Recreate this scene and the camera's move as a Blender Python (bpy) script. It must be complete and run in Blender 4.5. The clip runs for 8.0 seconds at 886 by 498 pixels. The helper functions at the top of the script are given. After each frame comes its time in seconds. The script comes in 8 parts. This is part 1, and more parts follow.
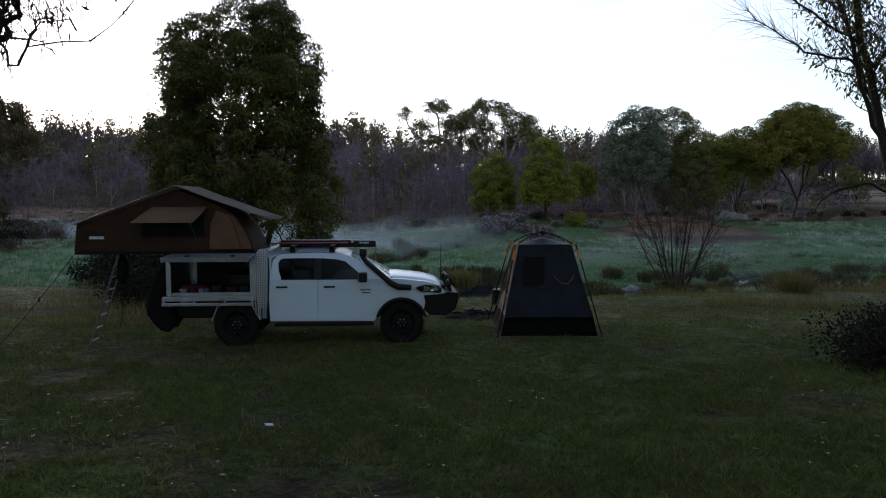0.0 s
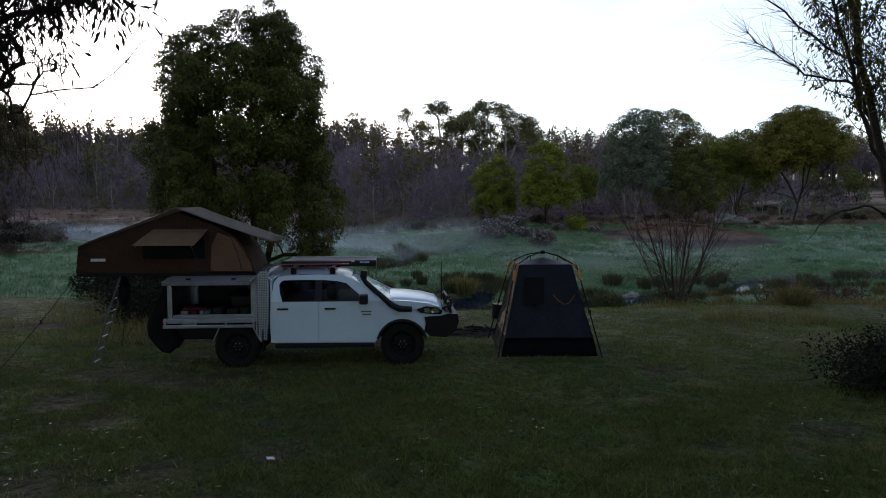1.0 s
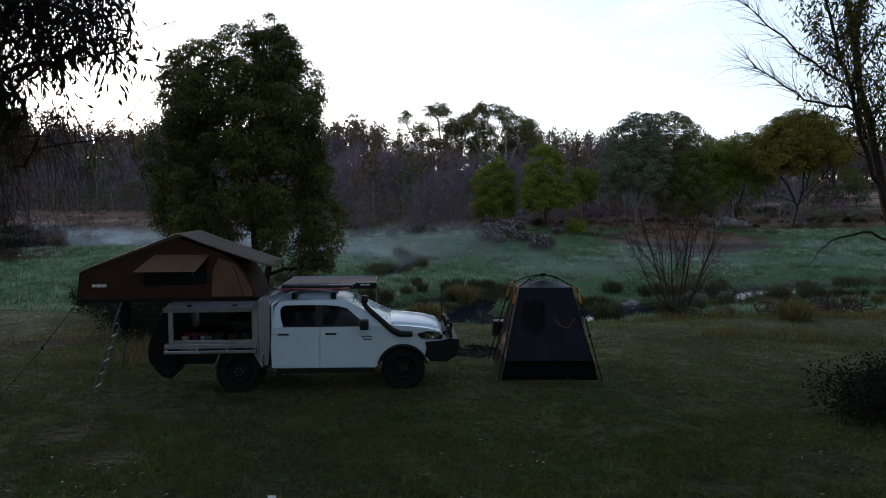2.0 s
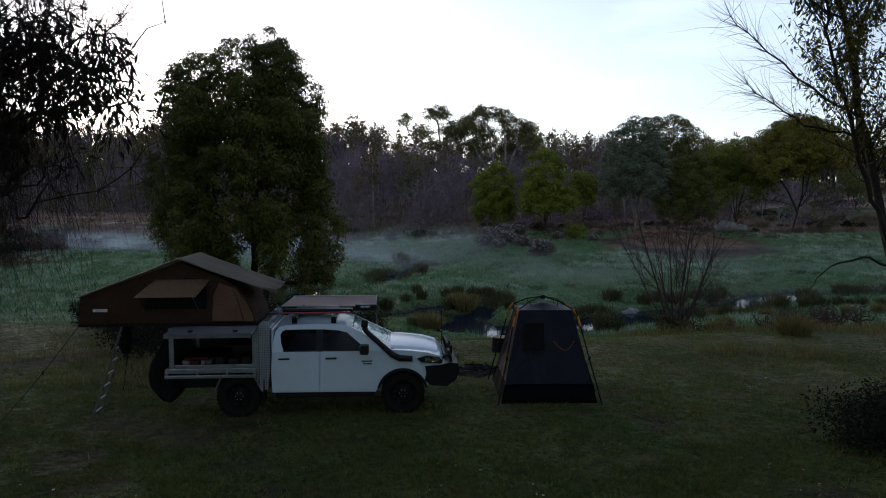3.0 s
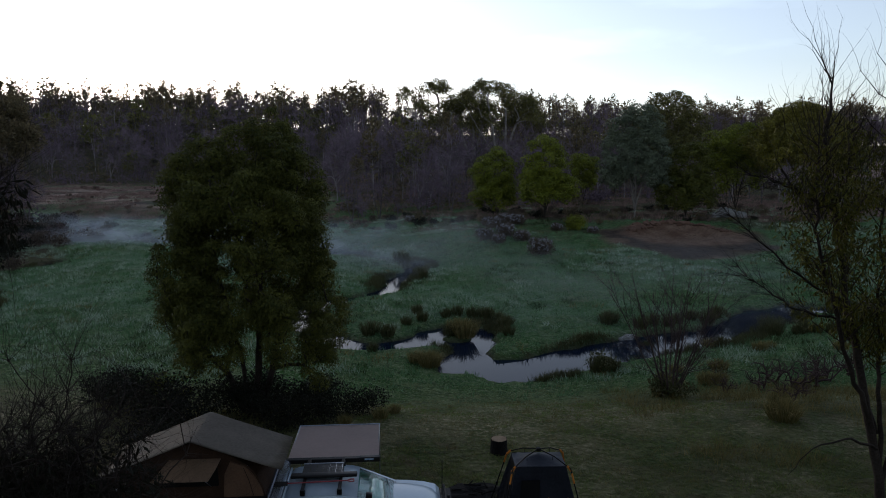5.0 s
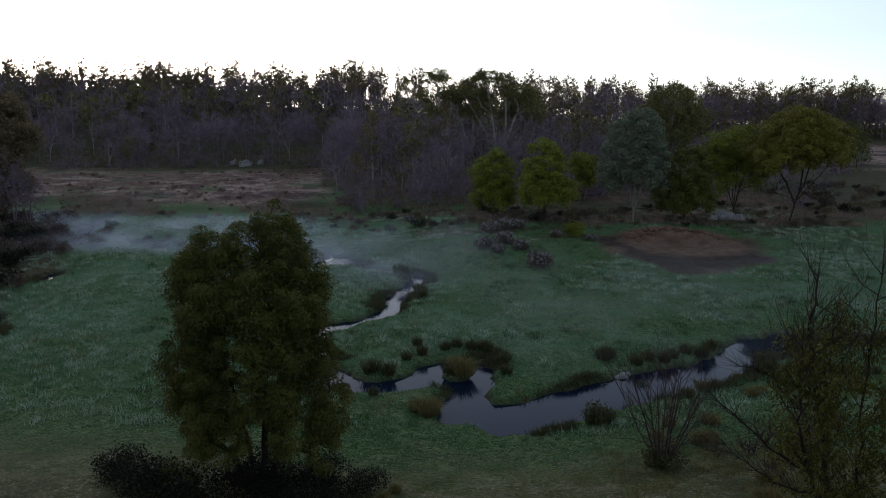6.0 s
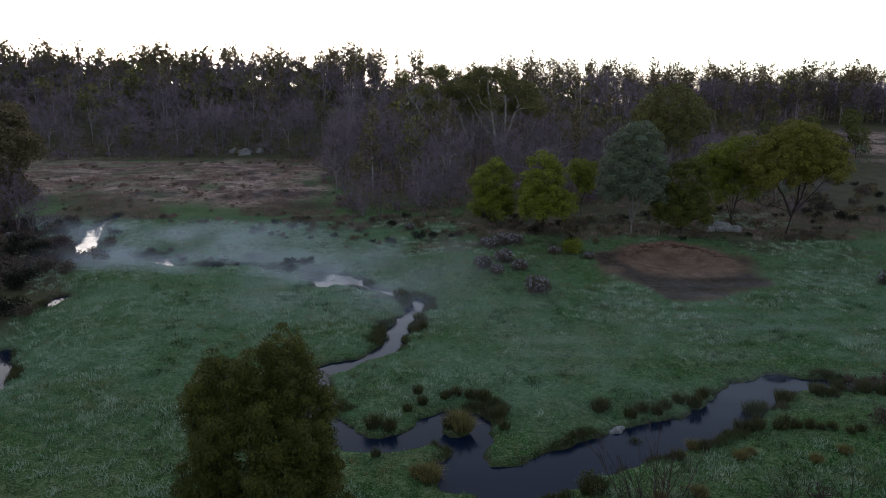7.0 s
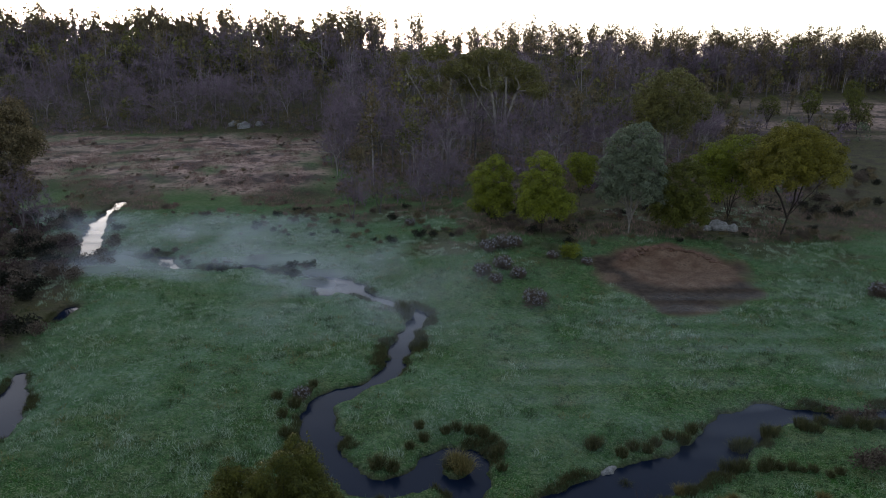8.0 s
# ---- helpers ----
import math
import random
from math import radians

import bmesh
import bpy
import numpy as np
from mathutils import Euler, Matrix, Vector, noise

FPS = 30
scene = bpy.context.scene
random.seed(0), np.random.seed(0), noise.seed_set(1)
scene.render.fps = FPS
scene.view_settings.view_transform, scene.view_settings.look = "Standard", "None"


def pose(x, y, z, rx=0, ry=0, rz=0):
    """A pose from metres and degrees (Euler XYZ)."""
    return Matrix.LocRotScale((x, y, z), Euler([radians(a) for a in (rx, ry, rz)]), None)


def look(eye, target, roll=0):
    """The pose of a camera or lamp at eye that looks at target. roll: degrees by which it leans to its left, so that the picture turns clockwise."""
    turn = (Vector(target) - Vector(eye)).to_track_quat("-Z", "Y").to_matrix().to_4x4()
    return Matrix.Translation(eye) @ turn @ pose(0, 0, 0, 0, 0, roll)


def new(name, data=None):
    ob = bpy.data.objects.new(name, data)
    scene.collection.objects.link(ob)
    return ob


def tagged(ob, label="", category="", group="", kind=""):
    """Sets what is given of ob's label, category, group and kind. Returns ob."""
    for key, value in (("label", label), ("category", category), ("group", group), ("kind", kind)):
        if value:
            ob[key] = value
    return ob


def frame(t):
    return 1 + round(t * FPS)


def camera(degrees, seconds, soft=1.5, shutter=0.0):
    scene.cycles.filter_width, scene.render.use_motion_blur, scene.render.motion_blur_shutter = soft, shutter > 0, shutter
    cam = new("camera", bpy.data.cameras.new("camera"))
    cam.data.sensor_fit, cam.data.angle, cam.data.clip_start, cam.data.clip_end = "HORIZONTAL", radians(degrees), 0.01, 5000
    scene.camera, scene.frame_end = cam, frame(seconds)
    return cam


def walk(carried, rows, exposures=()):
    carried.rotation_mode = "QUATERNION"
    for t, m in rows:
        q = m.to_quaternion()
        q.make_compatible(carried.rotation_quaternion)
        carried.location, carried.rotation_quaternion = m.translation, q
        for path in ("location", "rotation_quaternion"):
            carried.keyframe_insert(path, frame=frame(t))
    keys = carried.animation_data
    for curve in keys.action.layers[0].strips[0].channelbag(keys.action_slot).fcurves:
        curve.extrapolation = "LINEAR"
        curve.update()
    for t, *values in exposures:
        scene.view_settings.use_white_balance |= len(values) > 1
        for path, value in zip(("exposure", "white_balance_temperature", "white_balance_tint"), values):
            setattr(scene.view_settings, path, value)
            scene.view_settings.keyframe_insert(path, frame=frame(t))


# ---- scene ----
cam = camera(64.4, 8.0, soft=1.0)
METRES, EYE, TILT, LEAN, TURN = 22.6, 2.74, -4.0, 0.0, 0.0
ROWS = [
    (0.0, 0.0, 0.0, 0.0, 0.0, 0.0, -0.0),
    (0.5, -0.0001, -0.0009, 0.0091, 0.01, 0.0, -0.01),
    (1.0, -0.0002, -0.0016, 0.0184, 0.02, -0.01, -0.01),
    (1.5, -0.0004, -0.0019, 0.0282, 0.03, -0.01, -0.0),
    (3.0, -0.001, -0.0042, 0.0599, -0.01, 0.03, -0.07),
    (3.5, -0.0009, -0.0054, 0.0748, -0.01, 0.06, -0.05),
    (4.0, 0.0001, -0.01, 0.1254, 0.0, -0.48, -0.03),
    (4.5, -0.0006, -0.0155, 0.1836, -0.01, -2.08, 0.01),
    (6.0, -0.0035, -0.0322, 0.4462, -0.07, -5.89, -0.2),
    (6.5, -0.0055, -0.0381, 0.5643, -0.11, -7.06, -0.25),
    (7.0, -0.0081, -0.0477, 0.7025, -0.13, -8.3, -0.32),
    (7.5, -0.0113, -0.056, 0.8482, -0.13, -9.78, -0.4),
    (8.0, -0.0149, -0.0594, 0.9979, -0.16, -12.15, -0.48),
]
EXPOSURES = [(0.0, 1.53, 5950, 15), (3.0, 1.20, 5950, 15), (4.5, 0.95, 5950, 15), (6.0, 1.27, 6000, 15), (8.0, 1.85, 6250, 15)]
walk(cam, [(t, pose(0, 0, EYE, TILT, LEAN, TURN) @ pose(METRES * x, METRES * y, METRES * z, 90 + pitch, roll, yaw)) for t, x, y, z, yaw, pitch, roll in ROWS], EXPOSURES)

# ---- dawn sky: the sun is still behind the wooded ridge, ahead and to the left ----
SUN_EL, SUN_AZ = 5.0, -26.0  # degrees; azimuth from straight ahead, to the right
world = bpy.data.worlds.new("dawn_sky")
scene.world = world
world.use_nodes = True
wn, wl = world.node_tree.nodes, world.node_tree.links
sky = wn.new("ShaderNodeTexSky")
sky.sky_type = "NISHITA"
sky.sun_disc = False
sky.sun_elevation, sky.sun_rotation = radians(SUN_EL), radians(SUN_AZ)
sky.altitude, sky.air_density, sky.dust_density, sky.ozone_density = 900, 1.0, 1.6, 2.0
veil = wn.new("ShaderNodeHueSaturation")  # thin high haze pales the blue
veil.inputs["Saturation"].default_value = 0.50
wl.new(sky.outputs[0], veil.inputs["Color"])
wisp_at, wisp_map, wisp_noise, wisp_range, wisp_mul = wn.new("ShaderNodeTexCoord"), wn.new("ShaderNodeMapping"), wn.new("ShaderNodeTexNoise"), wn.new("ShaderNodeMapRange"), wn.new("ShaderNodeVectorMath")
wisp_map.inputs["Scale"].default_value = (1.0, 1.0, 4.5)  # long flat streaks of thin cirrus
wisp_noise.inputs["Scale"].default_value, wisp_noise.inputs["Detail"].default_value = 2.6, 6
for key, value in (("From Min", 0.50), ("From Max", 0.72), ("To Min", 1.0), ("To Max", 1.30)):
    wisp_range.inputs[key].default_value = value
wisp_mul.operation = "SCALE"
wl.new(wisp_at.outputs["Generated"], wisp_map.inputs["Vector"])
wl.new(wisp_map.outputs["Vector"], wisp_noise.inputs["Vector"])
wl.new(wisp_noise.outputs["Fac"], wisp_range.inputs["Value"])
wl.new(veil.outputs[0], wisp_mul.inputs[0])
wl.new(wisp_range.outputs[0], wisp_mul.inputs["Scale"])
wl.new(wisp_mul.outputs[0], wn["Background"].inputs["Color"])
wn["Background"].inputs["Strength"].default_value = 0.15
sun = new("sun", bpy.data.lights.new("sun", "SUN"))
sun.data.energy, sun.data.angle, sun.data.color = 0.8, radians(3.0), (1.0, 0.72, 0.42)
sun.matrix_world = look((-math.sin(radians(-SUN_AZ)) * 300, math.cos(radians(SUN_AZ)) * 300, 300 * math.tan(radians(SUN_EL))), (0, 0, 0))
# ---- mesh helpers ----


def mesh_data(name, V, F, mat, smooth=False):
    """A mesh from vertices (n, 3) and an array (or list of arrays) of faces of equal length."""
    V = np.asarray(V, dtype=np.float32).reshape(-1, 3)
    Fs = [np.asarray(f, dtype=np.int32) for f in (F if isinstance(F, list) else [F]) if len(f)]
    me = bpy.data.meshes.new(name)
    me.vertices.add(len(V))
    me.vertices.foreach_set("co", V.ravel())
    me.loops.add(sum(f.size for f in Fs))
    me.polygons.add(sum(len(f) for f in Fs))
    me.loops.foreach_set("vertex_index", np.concatenate([f.ravel() for f in Fs]))
    sizes = np.concatenate([np.full(len(f), f.shape[1]) for f in Fs])
    me.polygons.foreach_set("loop_start", np.concatenate([[0], np.cumsum(sizes)[:-1]]).astype(np.int32))
    me.polygons.foreach_set("use_smooth", np.full(len(sizes), smooth))
    me.update(calc_edges=True)
    me.materials.append(mat)
    return me


def empty(name, m, label="", category="", group="", kind=""):
    ob = new(name)
    ob.matrix_world = m
    ob.empty_display_size = 0.2
    return tagged(ob, label, category, group, kind)


def put(name, me, parent=None, label="", m=None):
    """Links mesh data as one object, under a parent where one is given."""
    ob = new(name, me)
    if m is not None:
        ob.matrix_basis = m
    ob.parent = parent
    return tagged(ob, label)


def part(name, bm, material, parent, label="", smooth=False):
    """Links a bmesh as one mesh object under a thing or a part."""
    me = bpy.data.meshes.new(name)
    bmesh.ops.recalc_face_normals(bm, faces=bm.faces)
    bm.to_mesh(me)
    bm.free()
    me.materials.append(material)
    if smooth:
        me.polygons.foreach_set("use_smooth", np.ones(len(me.polygons), dtype=bool))
    return put(name, me, parent, label)


def box(bm, x0, x1, y0, y1, z0, z1, bevel=0.0, m=None):
    g = bmesh.ops.create_cube(bm, size=1.0)["verts"]
    for v in g:
        v.co = Vector((x0 + (v.co.x + 0.5) * (x1 - x0), y0 + (v.co.y + 0.5) * (y1 - y0), z0 + (v.co.z + 0.5) * (z1 - z0)))
    if bevel:
        es = list({e for v in g for e in v.link_edges})
        r = bmesh.ops.bevel(bm, geom=es, offset=bevel, segments=2, affect="EDGES", profile=0.5)
        g = list({v for f in r["faces"] for v in f.verts} | {v for v in g if v.is_valid})
    if m is not None:
        bmesh.ops.transform(bm, matrix=m, verts=[v for v in g if v.is_valid])
    return bm


def rod(bm, a, b, r, sides=8, r2=None):
    a, b = Vector(a), Vector(b)
    m = Matrix.Translation((a + b) / 2) @ (b - a).to_track_quat("Z", "Y").to_matrix().to_4x4()
    bmesh.ops.create_cone(bm, cap_ends=True, segments=sides, radius1=r, radius2=r if r2 is None else r2, depth=(b - a).length, matrix=m)
    return bm


def pipe(bm, pts, r, sides=8):
    """A bent tube through points."""
    pts = [Vector(p) for p in pts]
    rings = []
    for i, p in enumerate(pts):
        d = (pts[min(i + 1, len(pts) - 1)] - pts[max(i - 1, 0)]).normalized()
        q = d.to_track_quat("Z", "Y")
        rr = r[i] if isinstance(r, (list, tuple)) else r
        rings.append([bm.verts.new(p + q @ Vector((math.cos(a) * rr, math.sin(a) * rr, 0))) for a in [2 * math.pi * k / sides for k in range(sides)]])
    for A, B in zip(rings, rings[1:]):
        for k in range(sides):
            bm.faces.new((A[k], A[(k + 1) % sides], B[(k + 1) % sides], B[k]))
    bm.faces.new(rings[0][::-1])
    bm.faces.new(rings[-1])
    return bm


def prism(bm, outline, y0, y1, bevel=0.0):
    """Extrudes an outline of (x, z) along y."""
    a = [bm.verts.new((x, y0, z)) for x, z in outline]
    b = [bm.verts.new((x, y1, z)) for x, z in outline]
    n = len(a)
    fs = [bm.faces.new(a), bm.faces.new(b[::-1])]
    for i in range(n):
        fs.append(bm.faces.new((a[i], b[i], b[(i + 1) % n], a[(i + 1) % n])))
    if bevel:
        bmesh.ops.bevel(bm, geom=list({e for f in fs[:2] for e in f.edges}), offset=bevel, segments=2, affect="EDGES", profile=0.5)
    return bm


# ---- materials ----
def material(name, base, rough=0.7, metal=0.0, spots=None, scale=8.0, bump=0.0, bump_scale=60.0, spread=0.25, island=0.0, trans=0.0, objects=0.0, spec=0.5):
    """A procedural surface: a base colour that drifts towards spots at two scales, with fine relief."""
    m = bpy.data.materials.new(name)
    m.use_nodes = True
    n, l = m.node_tree.nodes, m.node_tree.links
    b = n["Principled BSDF"]
    b.inputs["Roughness"].default_value, b.inputs["Metallic"].default_value = rough, metal
    b.inputs["Specular IOR Level"].default_value = min(spec, 0.12) if rough >= 0.5 else spec
    co = n.new("ShaderNodeTexCoord")
    big, fine = n.new("ShaderNodeTexNoise"), n.new("ShaderNodeTexNoise")
    big.inputs["Scale"].default_value, fine.inputs["Scale"].default_value = scale, scale * 9
    big.inputs["Detail"].default_value, fine.inputs["Detail"].default_value = 4, 3
    for t in (big, fine):
        l.new(co.outputs["Object"], t.inputs["Vector"])
    add = n.new("ShaderNodeMath")
    add.operation = "ADD"
    l.new(big.outputs["Fac"], add.inputs[0])
    l.new(fine.outputs["Fac"], add.inputs[1])
    ramp = n.new("ShaderNodeMapRange")
    ramp.inputs["From Min"].default_value, ramp.inputs["From Max"].default_value = 1.0 - spread, 1.0 + spread
    l.new(add.outputs[0], ramp.inputs["Value"])
    fac = ramp.outputs[0]
    if island or objects:
        src = n.new("ShaderNodeNewGeometry").outputs["Random Per Island"] if island else n.new("ShaderNodeObjectInfo").outputs["Random"]
        mixf = n.new("ShaderNodeMix")
        mixf.inputs["Factor"].default_value = island or objects
        l.new(fac, mixf.inputs["A"])
        l.new(src, mixf.inputs["B"])
        fac = mixf.outputs["Result"]
    mix = n.new("ShaderNodeMix")
    mix.data_type = "RGBA"
    second = spots if spots else tuple(c * 0.7 for c in base)
    mix.inputs["A"].default_value, mix.inputs["B"].default_value = (*base, 1), (*second, 1)
    l.new(fac, mix.inputs["Factor"])
    l.new(mix.outputs["Result"], b.inputs["Base Color"])
    if bump:
        bn, bt = n.new("ShaderNodeBump"), n.new("ShaderNodeTexNoise")
        bt.inputs["Scale"].default_value, bt.inputs["Detail"].default_value = bump_scale, 5
        bn.inputs["Strength"].default_value, bn.inputs["Distance"].default_value = bump, 0.02
        l.new(co.outputs["Object"], bt.inputs["Vector"])
        l.new(bt.outputs["Fac"], bn.inputs["Height"])
        l.new(bn.outputs["Normal"], b.inputs["Normal"])
    if trans:
        tr, ms = n.new("ShaderNodeBsdfTranslucent"), n.new("ShaderNodeMixShader")
        l.new(mix.outputs["Result"], tr.inputs["Color"])
        ms.inputs[0].default_value = trans
        l.new(b.outputs[0], ms.inputs[1])
        l.new(tr.outputs[0], ms.inputs[2])
        l.new(ms.outputs[0], n["Material Output"].inputs["Surface"])
    return m


M_BARK = material("dark_bark", (0.022, 0.017, 0.014), 0.9, spots=(0.052, 0.041, 0.034), scale=3, bump=0.6, bump_scale=25)
M_PALE = material("pale_bark", (0.26, 0.23, 0.20), 0.85, spots=(0.09, 0.075, 0.065), scale=1.5, bump=0.4, bump_scale=20)
M_BURNT = material("burnt_bark", (0.045, 0.038, 0.038), 0.9, spots=(0.17, 0.148, 0.145), scale=0.35, bump=0.4, bump_scale=10, objects=0.4)
M_TWIG = material("bare_twigs", (0.078, 0.056, 0.068), 0.9, spots=(0.23, 0.170, 0.205), scale=0.05, island=0.35, objects=0.0)
M_SCRUB = material("brown_scrub", (0.060, 0.044, 0.034), 0.9, spots=(0.13, 0.10, 0.075), scale=0.6, island=0.6)
M_REDTWIG = material("reddish_twigs", (0.046, 0.029, 0.027), 0.9, spots=(0.090, 0.060, 0.054), scale=1.0, island=0.6)
M_BROWNSTEM = material("brown_stem", (0.085, 0.062, 0.053), 0.85, spots=(0.035, 0.025, 0.022), scale=2, bump=0.4, bump_scale=20)
M_ASH = material("ashen_bark", (0.27, 0.24, 0.235), 0.85, spots=(0.15, 0.125, 0.125), scale=0.3, bump=0.4, bump_scale=10)
M_OLIVELEAF = material("olive_gum_leaf", (0.040, 0.050, 0.018), 0.6, spots=(0.18, 0.155, 0.045), scale=0.15, island=0.5, trans=0.05)
M_LEAF = material("gum_leaf", (0.021, 0.030, 0.007), 0.6, spots=(0.130, 0.128, 0.021), scale=0.8, island=0.5, trans=0.04)
M_SAPLING = material("young_gum_leaf", (0.022, 0.030, 0.008), 0.6, spots=(0.140, 0.132, 0.020), scale=0.8, island=0.6, trans=0.2)
M_WATTLE = material("wattle_leaf", (0.028, 0.043, 0.007), 0.6, spots=(0.235, 0.248, 0.023), scale=0.5, island=0.5, trans=0.03)
M_GREYLEAF = material("grey_gum_leaf", (0.060, 0.080, 0.056), 0.6, spots=(0.155, 0.170, 0.098), scale=0.5, island=0.6, trans=0.03)
M_DARKLEAF = material("dark_gum_leaf", (0.042, 0.042, 0.024), 0.6, spots=(0.21, 0.155, 0.080), scale=0.15, island=0.5, trans=0.12)
M_UMBRELLA = material("umbrella_leaf", (0.030, 0.036, 0.008), 0.6, spots=(0.230, 0.192, 0.025), scale=0.4, island=0.5, trans=0.03)
# dark leaf taken near black: deep shade within the foliage is in the colour
M_SHADELEAF = material("shaded_dark_leaf", (0.009, 0.011, 0.007), 0.7, spots=(0.024, 0.023, 0.014), scale=1.0, island=0.6, trans=0.15)
M_HEATHGRASS = material("heath_grass", (0.35, 0.23, 0.185), 0.85, spots=(0.095, 0.062, 0.055), scale=0.25, island=0.5, trans=0.15)
M_FROSTLEAF = material("frosted_leaf", (0.17, 0.165, 0.175), 0.7, spots=(0.42, 0.41, 0.44), scale=1.5, island=0.8, trans=0.1)
M_GRASS = material("lawn_blades", (0.017, 0.046, 0.007), 0.7, spots=(0.150, 0.160, 0.042), scale=0.7, island=0.6, trans=0.25)
M_MEADOW = material("frosted_meadow_blades", (0.050, 0.130, 0.038), 0.7, spots=(0.170, 0.275, 0.140), scale=0.12, island=0.6, trans=0.15)
M_STRAW = material("straw_tussock", (0.26, 0.20, 0.075), 0.8, spots=(0.07, 0.075, 0.025), scale=1.0, island=0.7, trans=0.2)
M_RUSH = material("dark_rushes", (0.036, 0.048, 0.016), 0.8, spots=(0.115, 0.105, 0.045), scale=1.0, island=0.6, trans=0.15)
# ---- the lie of the land ----
WATER = -2.7


def smooth(a, b, v):
    t = np.clip((np.asarray(v, dtype=float) - a) / (b - a), 0, 1)
    return t * t * (3 - 2 * t)


def lattice(ix, iy, seed):
    h = (ix * 374761393 + iy * 668265263 + seed * 974711) & 0x7FFFFFFF
    h = ((h ^ (h >> 13)) * 1274126177) & 0x7FFFFFFF
    return ((h ^ (h >> 16)) & 0xFFFF) / 65535.0


def ripple(x, y, size, seed):
    """Value noise from -1 to 1 with features of that size."""
    x, y = np.asarray(x, dtype=float) / size, np.asarray(y, dtype=float) / size
    ix, iy = np.floor(x).astype(np.int64), np.floor(y).astype(np.int64)
    fx, fy = x - ix, y - iy
    fx, fy = fx * fx * (3 - 2 * fx), fy * fy * (3 - 2 * fy)
    a, b, c, d = lattice(ix, iy, seed), lattice(ix + 1, iy, seed), lattice(ix, iy + 1, seed), lattice(ix + 1, iy + 1, seed)
    return 2 * (a * (1 - fx) * (1 - fy) + b * fx * (1 - fy) + c * (1 - fx) * fy + d * fx * fy) - 1


# streams as bends: x, y, half the width
CREEK_EAST = [(60, 49.5, 0.7), (45, 50.5, 0.7), (30, 49.8, 0.8), (26.5, 50.4, 1.2), (23, 48.8, 1.8), (19.6, 44.6, 1.7), (16.3, 42.4, 1.5),
              (12.7, 40.9, 1.9), (9.0, 38.6, 1.8), (6.2, 36.8, 1.6), (3.2, 35.7, 1.9), (1.3, 36.6, 1.7), (1.5, 39.3, 1.2), (0.9, 42.4, 2.3)]
CREEK_BEND = [(0.2, 42.3, 1.7), (-2.3, 41.0, 0.9), (-3.9, 40.0, 0.8), (-5.6, 40.5, 0.9), (-7.3, 42.6, 1.2), (-8.7, 45, 1.3), (-9.7, 48, 1.25),
              (-9.8, 51, 0.9), (-8.5, 53.2, 0.8), (-6.5, 54.6, 0.6), (-4.7, 56.6, 0.7), (-4.2, 60, 0.75), (-4.1, 63.4, 0.85), (-3.0, 67, 0.9),
              (-2.6, 70, 0.9), (-3.2, 72.6, 0.5), (-5, 74.2, 0.6), (-7, 75.5, 0.6), (-9.2, 77.6, 0.9), (-11.2, 79.8, 2.0), (-13.4, 79.6, 1.9), (-13.4, 77.6, 0.6)]
CREEK_WEST = [(-12.0, 82.0, 1.1), (-15.8, 83.8, 0.45), (-18, 84.6, 0.4), (-23, 87, 0.5), (-25, 87.8, 0.6), (-29, 86.4, 0.25), (-34, 86.8, 0.4),
              (-35.8, 88.2, 1.0), (-37.4, 91.3, 0.6), (-42.4, 91.3, 0.3), (-46.3, 89.8, 0.8), (-47.7, 90.6, 1.1), (-50, 96, 1.2), (-53, 104, 1.2),
              (-55.6, 111, 1.0), (-56.4, 115, 0.5), (-57.4, 121, 0.8), (-58.4, 126, 0.8)]
PUDDLES = [(-36.8, 56.2, 0.3), (-35.3, 52.6, 0.8), (-33.6, 48.9, 1.1), (-32.9, 46.3, 0.7)]
RUNNEL = [(-40.6, 72.2, 0.35), (-40.3, 68.4, 0.3)]
STREAMS = (CREEK_EAST, CREEK_BEND, CREEK_WEST, PUDDLES, RUNNEL)


def shore(x, y):
    """Distance to the nearest water's edge, negative on the water."""
    x, y = np.asarray(x, dtype=float), np.asarray(y, dtype=float)
    best = np.full(x.shape, 1e3)
    for line in STREAMS:
        for (x0, y0, w0), (x1, y1, w1) in zip(line, line[1:]):
            dx, dy = x1 - x0, y1 - y0
            t = np.clip(((x - x0) * dx + (y - y0) * dy) / (dx * dx + dy * dy), 0, 1)
            best = np.minimum(best, np.hypot(x - x0 - t * dx, y - y0 - t * dy) - (w0 + t * (w1 - w0)))
    best = best - 0.14 + 0.42 * ripple(x, y, 1.5, 3) + 0.2 * ripple(x, y, 0.7, 4)
    islet = np.hypot((x - 0.85) / 1.0, (y - 42.2) / 0.9) - 0.95
    spit = np.hypot((x + 0.9) / 1.6, (y - 39.3) / 0.7) - 1.0
    return np.maximum(best, -np.minimum(islet, spit))


def wallow(x, y):
    """How much of the bare red wallow lies at a place, 0 to 1."""
    r = np.hypot((np.asarray(x) - 28.0 - 0.15 * (np.asarray(y) - 81)) / 9.4, (np.asarray(y) - 81.2) / 10.4) + 0.24 * ripple(x, y, 5.0, 11) + 0.12 * ripple(x, y, 1.8, 12)
    return 1 - smooth(0.80, 1.12, r)


